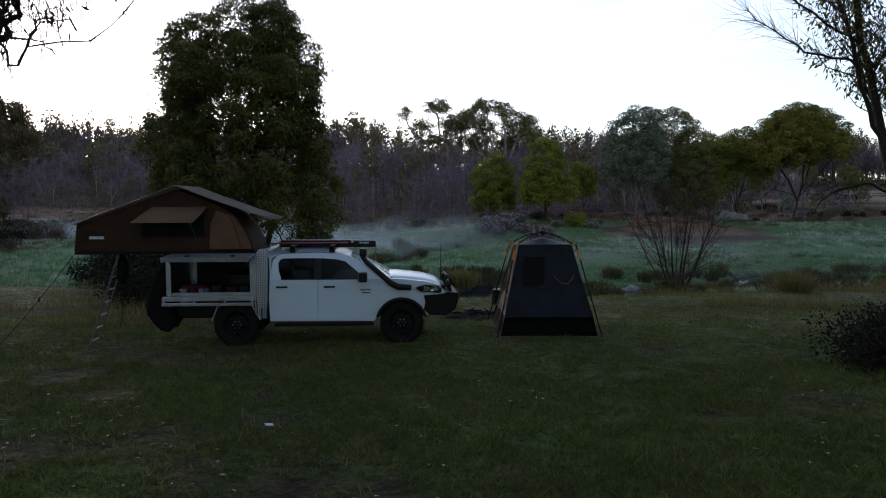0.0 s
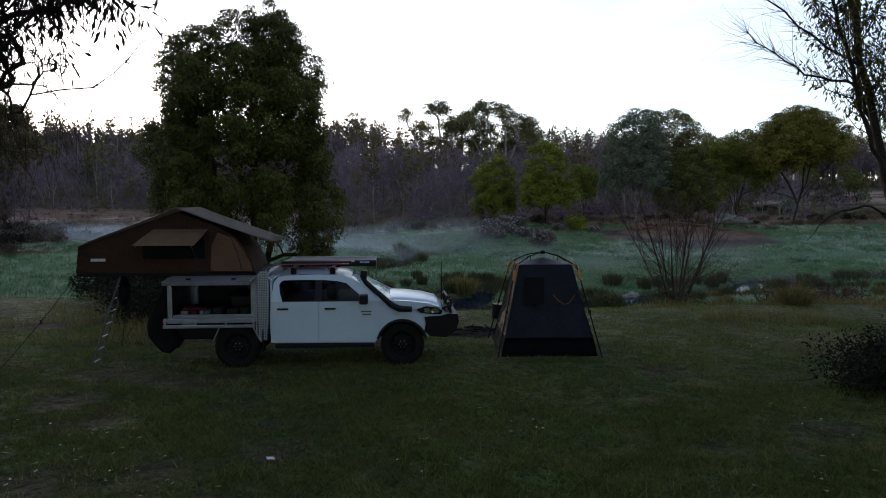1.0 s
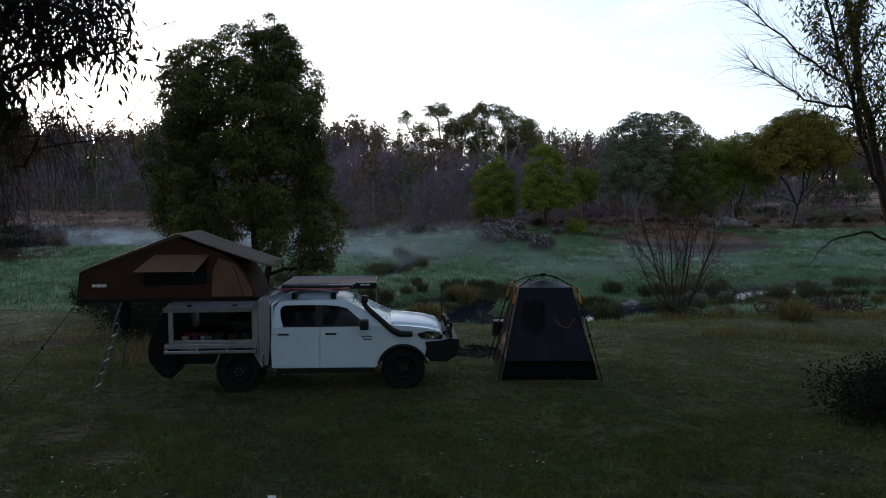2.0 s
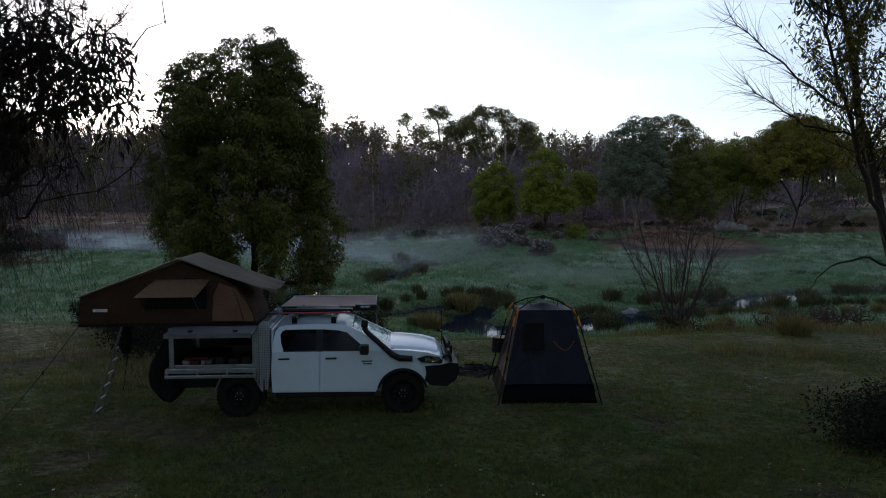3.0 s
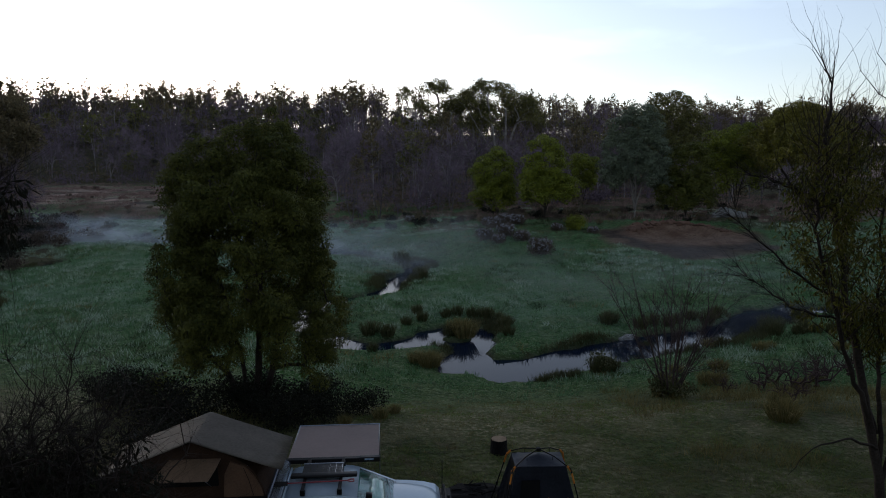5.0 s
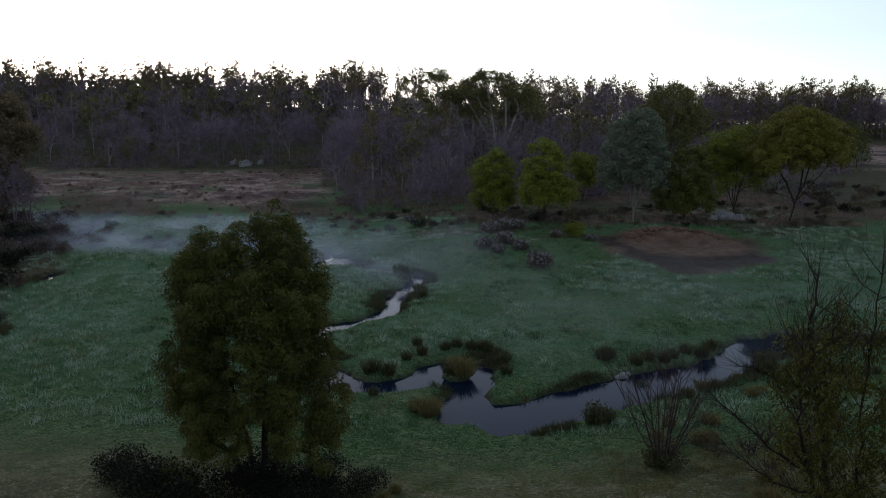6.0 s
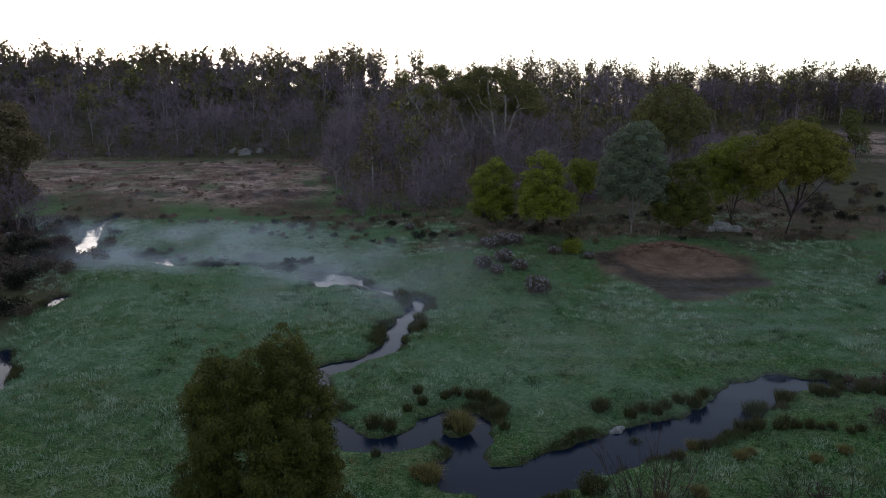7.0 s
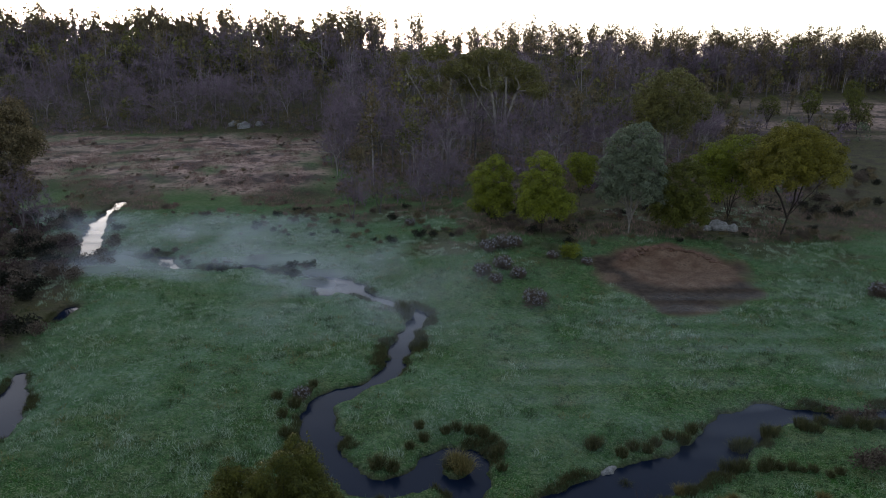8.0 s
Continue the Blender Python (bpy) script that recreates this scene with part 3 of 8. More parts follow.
def in_blobs(r, blobs, n, lo=0.55):
    """n places in a union of ellipsoids (x, y, z, rx, ry, rz), more of them towards the outside."""
    blobs = np.array(blobs, dtype=float)
    vol = np.prod(blobs[:, 3:], axis=1) ** 0.75
    k = r.choice(len(blobs), n, p=vol / vol.sum())
    d = r.normal(0, 1, (n, 3))
    d /= np.linalg.norm(d, axis=1, keepdims=True)
    return blobs[k, :3] + d * blobs[k, 3:] * (lo + (1 - lo) * r.random((n, 1)) ** 0.6)


def plant(name, x, y, wood, crown, wood_mat, crown_mat, label, category="tree", group="", wood_name="trunk", crown_name="crown", turn=0.0, scale=1.0, sink=0.05):
    top = empty(name, pose(x, y, gz(x, y) - sink, 0, 0, turn) @ Matrix.Scale(scale, 4), label, category, group)
    if wood is not None:
        put(wood_name, mesh_data(wood_name, *wood, wood_mat, True), top)
    if crown is not None:
        put(crown_name, mesh_data(crown_name, *crown, crown_mat), top)
    return top


def join(*pieces):
    Vs, Fs, at = [], [], 0
    for V, F in pieces:
        Vs.append(V)
        Fs.append(F + at)
        at += len(V)
    return np.concatenate(Vs), np.concatenate(Fs)


def round_crown(r, blobs, clumps, stems, per, length, width, clump_r, droop=0.5, tip_r=0.012, step=0.5, lift=0.3, lo=0.5):
    tips = in_blobs(r, blobs, clumps, lo)
    lines, ends, ways = limbs(r, stems, tips, step=step, tip_r=tip_r, lift=lift)
    return tubes(lines), leaves(r, ends, clump_r, per, length, width, droop), ends, ways


# the big tree behind the camp: several stems from one base, a tall ragged crown
r = np.random.default_rng(11)
# its plumes: x, y, height of the top, girth
PLUMES = [(-2.3, 0.4, 8.7, 0.60), (-1.9, 0.8, 9.2, 0.60), (0.5, 1.2, 10.2, 0.66), (0.0, 0.3, 9.8, 0.66), (0.95, 0.7, 9.8, 0.62), (-0.55, -0.35, 9.4, 0.60), (1.05, -0.2, 9.2, 0.58), (-1.35, 0.5, 9.4, 0.62), (0.4, 1.0, 9.2, 0.6), (1.8, 0.3, 8.7, 0.58), (-2.05, -0.2, 8.8, 0.55), (0.3, -1.3, 8.2, 0.6),
          (-1.3, -1.2, 7.8, 0.62), (1.4, -1.1, 7.7, 0.6), (1.95, -0.4, 7.1, 0.55), (-2.1, 0.5, 7.4, 0.6), (-2.3, -1.0, 6.3, 0.55), (1.5, 1.2, 7.9, 0.6), (-1.2, 1.4, 8.0, 0.6), (0.1, -1.8, 6.2, 0.55),
          (2.0, 0.7, 6.1, 0.55), (-2.2, -0.2, 5.2, 0.6), (2.5, 0.2, 4.9, 0.55), (2.2, -0.6, 3.9, 0.5), (-1.4, -1.7, 5.0, 0.55), (1.2, -1.7, 4.8, 0.5), (-1.9, 1.0, 5.2, 0.6)]
BT = [(x, y, top - 1.35, 1.04 * g, g, 1.4) for x, y, top, g in PLUMES]
BT += [(0.2, 0.2, 6.4, 1.3, 1.0, 1.6), (-1.2, 0.3, 5.4, 1.0, 0.9, 1.5), (1.3, 0.2, 5.2, 0.9, 0.9, 1.4), (-2.1, -0.5, 3.3, 0.75, 0.8, 1.0), (-1.2, -1.2, 3.6, 0.8, 0.7, 1.0), (1.0, -1.1, 3.6, 0.7, 0.7, 0.9),
       (2.2, 0.1, 2.4, 0.6, 0.7, 0.8), (-1.5, 0.9, 3.0, 0.9, 0.8, 0.9), (0.4, 0.7, 3.6, 0.9, 0.8, 0.9), (-0.7, -1.5, 2.7, 0.7, 0.6, 0.7), (-2.2, -1.0, 1.5, 0.7, 0.7, 0.6)]
bt = round_crown(r, BT, 860, [[(0, 0, 0), (0.15, 0, 2.0), (0.3, 0.1, 4.5), (0.3, 0.1, 9.0)], [(-0.15, 0.1, 0), (-0.5, 0.2, 2), (-1.2, 0.2, 5), (-1.5, 0.3, 8)], [(0.2, -0.1, 0), (0.8, -0.2, 2.2), (1.4, -0.2, 5), (1.6, -0.1, 7.4)],
                              [(-0.3, -0.1, 0.0), (-0.9, -0.3, 1.6), (-2.0, -0.4, 2.6)]], 2, 0.120, 0.023, 0.31, droop=0.7, tip_r=0.011, lo=0.72)
bt = (bt[0], join(shell_leaves(r, bt[2], 0.22 + 0.22 * r.random(len(bt[2])), 250, 0.100, 0.017, 1.0, 0.6, 0.62), leaves(r, bt[2][::2] - (0, 0, 0.12), 0.28, 60, 0.10, 0.016, 1.2, shell=0.4), leaves(r, in_blobs(r, BT, 500, 0.1), 0.4, 26, 0.13, 0.030, 0.6)))
plant("gum_tree", -6.72, 24.2, bt[0], bt[1], M_BARK, M_LEAF, "tall dense dark green gum with several stems behind the camp", "tree", scale=1.05)


def near_right_tree():
    """A clump of slender leaning stems at the camp's edge: leaves hang along them, fine bare rods stand above, one bare bough reaches out."""
    r = np.random.default_rng(23)
    lines, hung, rods, rod_way = [], [], [], []
    stems = [[(0, 0, 0), (-0.35, 0, 2.0), (-0.85, 0.1, 4.2), (-1.35, 0.1, 6.2), (-1.75, 0.1, 8.2), (-1.7, 0.1, 9.6)], [(-0.35, 0, 2.0), (-0.40, 0.2, 4.2), (-0.5, 0.3, 6.4), (-0.35, 0.4, 10.0)],
             [(-0.6, 0, 3.0), (-1.45, -0.3, 4.8), (-2.05, -0.4, 6.6), (-2.15, -0.4, 8.6)], [(-0.30, 0, 1.9), (0.15, 0.1, 4.2), (0.3, 0.2, 6.6), (0.5, 0.2, 9.4)], [(-0.42, 0.1, 2.8), (-0.95, 0.5, 5.0), (-1.05, 0.6, 8.8)]]
    for q, stem in enumerate(stems):
        knots = np.array(stem, dtype=float)
        t = np.linspace(0, 1, 26)
        P = np.stack([np.interp(t, np.linspace(0, 1, len(knots)), knots[:, k]) for k in range(3)], -1) + r.normal(0, 0.02, (26, 3)) * np.minimum(1, 8 * t)[:, None]
        lines.append((P, (0.095 if q == 0 else 0.048) * (1 - t) ** 0.8 + 0.007))
        for j in range(52):
            at = 0.28 + 0.68 * r.random()
            if q == 0 and at < 0.45:
                continue
            p = np.array([np.interp(at, t, P[:, k]) for k in range(3)])
            a, n = r.random() * 6.283, (0.45 + 0.75 * r.random()) * (1.25 - 0.6 * at)
            e = np.array([math.cos(a) * 0.75, math.sin(a) * 0.75, 0.55 + 0.6 * r.random()])
            tip = p + e * n
            mid = (p + tip) / 2 + (0, 0, -0.06) + r.normal(0, 0.04, 3)
            lines.append((np.array([p, mid, tip]), np.array([0.013, 0.009, 0.005])))
            if p[2] < 8.0 and r.random() < 0.8:
                hung += [mid, tip, (mid + tip) / 2]
            if tip[2] > 7.0 or r.random() < 0.3:
                rods += [mid, tip]
                rod_way += [(0.12, 0, 1.0), e + (0.1, 0, 0.7)]
        rods += list(P[-7:])
        rod_way += [(0.15, 0, 1.0)] * 7
    # the bare boughs on the open side
    for bough in ([(-1.15, 0.1, 5.3), (-2.0, 0.0, 5.7), (-2.9, 0.1, 6.5), (-3.5, 0.1, 7.0)], [(-1.0, 0.0, 4.9), (-2.2, 0.2, 5.2), (-3.1, 0.3, 5.9)], [(-1.5, 0.1, 7.0), (-2.4, 0.0, 7.4), (-3.0, 0.0, 7.6)], [(-0.5, -0.1, 2.6), (-1.2, -0.3, 2.9), (-1.9, -0.4, 2.7), (-2.3, -0.5, 2.3)]):
        knots = np.array(bough)
        t = np.linspace(0, 1, 12)
        P = np.stack([np.interp(t, np.linspace(0, 1, len(knots)), knots[:, k]) for k in range(3)], -1) + r.normal(0, 0.02, (12, 3))
        lines.append((P, np.linspace(0.028, 0.006, 12)))
        if bough[0][2] > 3:
            rods += [p for p in P[2:] for k in range(4)]
            rod_way += [(-0.7, r.normal(0, 0.4), 0.5) for p in P[2:] for k in range(4)]
            hung += list(P[3:6])
    wood = join(tubes(lines), twigs(r, np.array(rods), np.array(rod_way, dtype=float), 3, 0.95, 0.009, droop=-0.02, spread=0.28, knots=5))
    plant("sapling_gum", 9.15, 13.4, wood, leaves(r, np.array(hung), 0.20, 22, 0.105, 0.016, 0.9), M_BARK, M_SAPLING, "slender leaning young gum with sparse leaves and bare twigs", "tree", scale=1.08)


def near_left_tree():
    """Weeping boughs close to the lens; the trunk stands aside."""
    r = np.random.default_rng(31)
    stems = [[(0, 0, 0), (0.2, 0, 2.5), (0.7, 0.2, 4.2), (0.9, 0.2, 6.4), (1.0, 0.2, 8.8)], [(0.6, 0.1, 3.9), (1.6, 0.3, 5.0), (2.7, 0.4, 5.5), (3.7, 0.5, 5.2)], [(0.5, 0.1, 3.5), (1.8, 0, 4.4), (3.0, 0, 4.7)], [(0.9, 0.2, 6.0), (1.7, 0.3, 8.0), (2.3, 0.4, 8.5)]]
    tips = np.concatenate([in_blobs(r, [(3.05, 0.3, 5.35, 0.65, 0.7, 0.6), (2.4, 0.3, 5.2, 0.8, 0.8, 0.75), (3.55, 0.2, 5.2, 0.4, 0.5, 0.4), (1.7, 0.3, 5.0, 0.8, 0.8, 0.9), (2.5, 0.2, 4.4, 0.8, 0.7, 0.5), (2.2, 0.4, 8.2, 0.4, 0.5, 0.4), (2.9, 0.3, 5.8, 0.8, 0.7, 0.5)], 400, 0.25),
                           # unseen extra crown over the trunk, added to shade the lawn's left
                           in_blobs(r, [(0.4, 0.2, 7.0, 1.3, 1.6, 1.2), (-0.4, -0.8, 5.4, 1.4, 1.6, 1.0), (1.0, -1.8, 6.6, 1.2, 1.2, 1.2)], 130, 0.25),
                           np.array([(4.0, 0.5, 4.7), (4.1, 0.3, 5.7), (4.0, 0.2, 6.2), (3.6, 0.2, 6.5), (3.0, 0.4, 6.6), (2.4, 0.4, 6.6), (4.15, 0.2, 5.2), (3.8, 0.2, 4.4), (3.4, 0.4, 4.2), (2.8, 0.3, 4.0), (3.2, -0.2, 4.4), (3.6, 0.0, 6.2), (3.3, 0.1, 6.3)])])
    lines, ends, ways = limbs(r, stems, tips, step=0.25, tip_r=0.005, power=0.46, lift=0.2, wobble=0.07)
    hang = ends[(ends[:, 2] < 5.1) | (r.random(len(ends)) < 0.2)]
    down = np.tile(np.array([[0.05, 0, -1.0]]), (len(hang), 1))
    bare = ends[ends[:, 2] > 5.7]
    wood = join(tubes(lines), twigs(r, ends, ways, 9, 0.65, 0.006, droop=0.05, spread=0.7, knots=5), twigs(r, hang, down, 3, 1.6, 0.006, droop=0.3, spread=0.30, knots=7),
                twigs(r, bare, np.tile(np.array([[0.3, 0, 1.0]]), (len(bare), 1)), 9, 0.9, 0.006, droop=-0.1, spread=0.6, knots=5))
    leafy = ends[(ends[:, 0] < 3.85) & (ends[:, 2] < 5.9) & (ends[:, 2] > 4.5) & (r.random(len(ends)) < 0.47) | (ends[:, 2] > 7.5) & (r.random(len(ends)) < 0.6)]
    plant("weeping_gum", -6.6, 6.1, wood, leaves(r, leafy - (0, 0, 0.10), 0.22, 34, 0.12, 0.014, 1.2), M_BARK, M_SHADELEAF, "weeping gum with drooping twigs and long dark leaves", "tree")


near_right_tree()
near_left_tree()


def bare_shrub():
    """Many straight stems that fan from one foot, each split into fine upright twigs."""
    r = np.random.default_rng(5)
    lines, starts, ways = [], [], []
    for k in range(12):
        a, lean = k * 2.4, 0.10 + 0.50 * (k / 11) ** 0.8
        d = np.array([math.cos(a) * lean, math.sin(a) * lean, 1.0])
        n = 1.9 + 1.2 * r.random()
        P = np.array([np.array([0.12 * math.cos(a), 0.12 * math.sin(a), 0]) + d * n * t + np.array([0, 0, 0.12 * lean * t * t]) + r.normal(0, 0.015, 3) for t in np.linspace(0, 1, 7)])
        lines.append((P, np.linspace(0.034 if k < 9 else 0.022, 0.007, 7)))
        for q in range(7):
            t = 0.3 + 0.1 * q
            p = np.array([np.interp(t, np.linspace(0, 1, 7), P[:, c]) for c in range(3)])
            e = d / np.linalg.norm(d) + r.normal(0, 0.42, 3) * (1, 1, 0.3)
            e /= np.linalg.norm(e)
            L = 0.7 + 0.6 * r.random()
            lines.append((np.array([p, p + e * L * 0.5, p + e * L + (0, 0, 0.08)]), np.array([0.009, 0.007, 0.004])))
            for f in (0.35, 0.6, 0.8, 1.0):
                starts.append(p + e * L * f)
                ways.append(e + (0, 0, 0.15))
    # low boughs that arch outwards
    for k in range(14):
        a, z = k * 2.4 + 0.5, 0.45 + 0.5 * r.random()
        e = np.array([math.cos(a), math.sin(a), 0.0])
        P = np.array([e * 0.12 + (0, 0, z), e * 0.55 + (0, 0, z + 0.32), e * 1.0 + (0, 0, z + 0.48), e * (1.35 + 0.2 * r.random()) + (0, 0, z + 0.46)]) + r.normal(0, 0.03, (4, 3))
        lines.append((P, np.array([0.014, 0.010, 0.007, 0.004])))
        for f in (0.35, 0.55, 0.7, 0.85, 1.0):
            starts.append(np.array([np.interp(f, np.linspace(0, 1, 4), P[:, q]) for q in range(3)]))
            ways.append(e * 0.8 + (0, 0, 0.5))
    return tubes(lines), twigs(r, np.array(starts), np.array(ways), 3, 0.62, 0.008, droop=-0.06, spread=0.32, knots=3)


bs = bare_shrub()
plant("bare_shrub", 9.2, 27.6, bs[0], bs[1], M_BROWNSTEM, M_REDTWIG, "bare multi-stemmed shrub with fine reddish-brown twigs", "shrub", scale=1.5, wood_name="stem", crown_name="twig_crown")
# ---- trees of the middle distance ----
def lobed(seed, masses, stems, leaf=0.28, lobe=0.74, per=1.0, tip_r=0.02, droop=0.2, core=60):
    """A crown of rounded leafy lobes that crowd over a few large masses (x, y, z, rx, ry, rz), on forked stems."""
    r = np.random.default_rng(seed)
    tips, sizes = [], []
    for x, y, z, rx, ry, rz in masses:
        lobe_r = lobe * 1.25
        k = max(5, int(2.9 * ((rx * ry + rx * rz + ry * rz) / 3) / (lobe_r * lobe_r)))
        i = np.arange(k) + 0.5
        up = 1 - 1.75 * i / k
        a = i * 2.39996 + r.random() * 6
        q = np.sqrt(np.maximum(0, 1 - up * up))
        d = np.stack([q * np.cos(a), q * np.sin(a), up], -1) * (0.70 + 0.42 * r.random((k, 1)))
        tips.append(np.array([x, y, z]) + d * (rx, ry, rz))
        sizes.append(lobe_r * (0.65 + 0.6 * r.random(k)))
    tips, sizes = np.concatenate(tips), np.concatenate(sizes)
    lines, ends, ways = limbs(r, stems, tips, step=0.7, tip_r=tip_r, power=0.44, lift=0.2, wobble=0.1)
    coat = shell_leaves(r, tips, sizes * 1.12, int(520 * per), leaf * 0.66, leaf * 0.20, droop, 0.75, 0.80)
    within = leaves(r, np.concatenate([tips - (0, 0, 0.15 * lobe), in_blobs(r, masses, 3 * len(masses), 0.2)]), lobe * 0.78, core, leaf * 1.1, leaf * 0.42, droop)
    return tubes(lines), join(coat, within)


def fork(h, low, spread, count, seed, lean=0.0):
    """Forked stems that leave one foot and open out."""
    r = np.random.default_rng(seed)
    out = [[(0, 0, 0), (lean * 0.3, 0, low), (lean * 0.7, 0, h * 0.55), (lean, 0, h * 0.82)]]
    for k in range(count - 1):
        a = k * 6.28 / max(1, count - 1) + r.random()
        out.append([(lean * 0.2, 0, low * 0.6), (lean * 0.3 + spread * 0.4 * math.cos(a), spread * 0.4 * math.sin(a), low * 0.6 + (h - low) * 0.25), (lean * 0.5 + spread * math.cos(a), spread * math.sin(a), low + (h - low) * 0.5)])
    return out


GREEN_GROUP = "wattles and gums by the wallow"
w1 = lobed(41, [(0, 0, 5.4, 2.7, 2.6, 3.9), (0.2, 0, 3.4, 3.0, 2.7, 2.4)], fork(9.8, 1.2, 1.4, 5, 1))
plant("wattle_tree", 7.5, 104.0, *w1, M_BARK, M_WATTLE, "rounded bright green wattle on the meadow's edge", "tree", GREEN_GROUP)
w2 = lobed(42, [(0.1, 0, 7.0, 2.5, 2.5, 3.8), (-1.0, 0, 4.4, 2.7, 2.7, 2.6), (1.5, 0, 4.2, 2.6, 2.5, 2.3)], fork(11.2, 1.3, 1.6, 5, 2))
plant("wattle_tree", 14.1, 96.9, *w2, M_BARK, M_WATTLE, "broad rounded green wattle with a short trunk", "tree", GREEN_GROUP)
w3 = lobed(43, [(0, 0, 6.9, 2.1, 2.0, 2.0), (0.7, 0, 4.8, 1.4, 1.4, 1.2)], fork(8.4, 3.2, 0.9, 3, 3), lobe=0.7)
plant("wattle_tree", 22.8, 114.4, *w3, M_BARK, M_WATTLE, "small high-crowned green wattle on a thin trunk", "tree", GREEN_GROUP)
w4 = lobed(44, [(-0.2, 0, 12.0, 2.8, 3.0, 3.2), (-2.5, 0, 8.6, 2.0, 2.4, 3.0), (2.5, 0.4, 8.8, 2.0, 2.4, 3.4), (0.2, -0.8, 7.0, 2.6, 2.6, 2.6), (-3.3, 0, 5.6, 1.4, 1.8, 1.8), (3.3, 0, 5.4, 1.3, 1.8, 1.8)], fork(14.6, 2.2, 2.2, 6, 4), leaf=0.30, lobe=0.82, per=0.75, tip_r=0.03, droop=0.7)
plant("grey_gum", 26.4, 96.8, *w4, M_PALE, M_GREYLEAF, "grey-green gum with pale forked stems", "tree", GREEN_GROUP)
w5 = lobed(45, [(0.5, 0, 15.2, 4.2, 3.6, 3.2), (-3.6, 0, 12.4, 3.2, 3.0, 2.8), (4.2, 0, 12.0, 3.0, 3.0, 2.6), (0, 0, 9.5, 4.2, 3.4, 2.6)], fork(17.5, 5.0, 2.8, 5, 5), leaf=0.36, lobe=1.0, per=0.7, tip_r=0.03)
plant("grey_gum", 45.6, 144.0, *w5, M_PALE, M_OLIVELEAF, "tall olive-topped gum behind the wattles", "tree", GREEN_GROUP, scale=1.12)
w6 = lobed(46, [(0.2, 0, 6.6, 2.8, 2.6, 3.9), (-1.4, 0, 3.6, 2.6, 2.4, 2.6), (1.6, 0, 3.4, 2.4, 2.4, 2.4)], fork(10.6, 1.0, 1.5, 4, 6), per=0.8)
plant("wattle_tree", 33.4, 96.6, *w6, M_BARK, M_LEAF, "dense dark green wattle leafy to the ground", "tree", GREEN_GROUP)
w7 = lobed(47, [(0.2, 0, 9.8, 3.2, 3.2, 3.0), (-3.0, 0, 8.6, 2.6, 2.6, 2.9), (3.2, 0, 8.2, 2.6, 2.6, 2.8), (0, -0.6, 6.0, 3.4, 2.6, 2.6)], fork(13.4, 1.8, 2.4, 5, 7), lobe=0.9)
plant("wattle_tree", 42.8, 102.8, *w7, M_BARK, M_WATTLE, "wide yellow-green wattle beside pale boulders", "tree", GREEN_GROUP)


def umbrella(seed, h, w):
    """A flat-topped tree: limbs fan out under a thin domed crown, bare twigs beneath."""
    r = np.random.default_rng(seed)
    stems = [[(0, 0, 0), (0.55, 0, 2.0), (1.3, 0.2, 4.6), (1.6, 0.3, 9)], [(0.6, 0, 2.8), (-0.2, 0.4, 5.0), (-2.4, 0.5, 8.5)], [(0.7, 0, 3.2), (2.4, -0.3, 5.2), (4.4, -0.4, 8)], [(0.8, 0, 3.6), (1.2, -1.2, 5.6), (1.0, -2.4, 8.5)]]
    masses = [(0.8 + 0.31 * w * q * math.cos(a), 0.26 * w * q * math.sin(a), h * 0.80 - 0.27 * h * q * q, w * 0.19, w * 0.19, h * 0.12) for i in range(13) for a, q in [(i * 2.4, (i / 12) ** 0.5)]]
    wood, crown = lobed(seed, masses, stems, leaf=0.27, lobe=0.80, per=0.85, tip_r=0.018)
    low = in_blobs(r, [(3.6, 0, 4.6, 2.6, 2.2, 1.2), (-2.6, 0, 5.0, 2.2, 2.0, 1.0), (5.4, 0, 4.0, 1.6, 1.6, 0.8)], 60, 0.4)
    l2, e2, y2 = limbs(r, stems[:1], low, step=0.6, tip_r=0.016, lift=0.0)
    return join(wood, tubes(l2[1:]), twigs(r, e2, y2, 14, 1.3, 0.03, droop=0.1)), crown


plant("umbrella_tree", 47.4, 95.6, *umbrella(48, 16.8, 15.0), M_BARK, M_UMBRELLA, "flat-topped olive-green tree with spreading limbs", "tree", GREEN_GROUP)


pd = [lobed(80 + k, [(0.3 * k, 0, 6.4, 2.2, 2.2, 2.0), (-1.3, 0, 4.6, 1.5, 1.6, 1.4), (1.6, 0, 4.4, 1.4, 1.5, 1.3)], fork(8.2, 2.4, 1.5, 5, 60 + k), leaf=0.34, lobe=0.55, per=0.16, tip_r=0.035, core=2) for k in range(2)]
for k, (x, y, s) in enumerate(((97.9, 214, 1.15), (111, 215, 1.3), (77.5, 210, 1.1), (115.5, 206.5, 0.8), (121, 206.5, 1.1), (88, 226, 1.0), (131, 228, 1.2), (104, 250, 1.0), (140, 245, 1.2), (83, 204, 0.7))):
    plant("paddock_tree", x, y, *pd[k % 2], M_BARK, M_LEAF, "dark scraggly gum standing alone in the far paddock", "tree", "trees of the far paddock", turn=70.0 * k, scale=s)


def tall_gum(seed, blobs, stems, clumps=110, per=100, tip=0.02):
    r = np.random.default_rng(seed)
    lines, ends, ways = limbs(r, stems, in_blobs(r, blobs, clumps, 0.35), step=0.8, tip_r=tip, power=0.46, lift=0.25, wobble=0.12)
    return tubes(lines), leaves(r, ends, 0.95, int(per * 1.5), 0.42, 0.11, 0.2, shell=0.3)


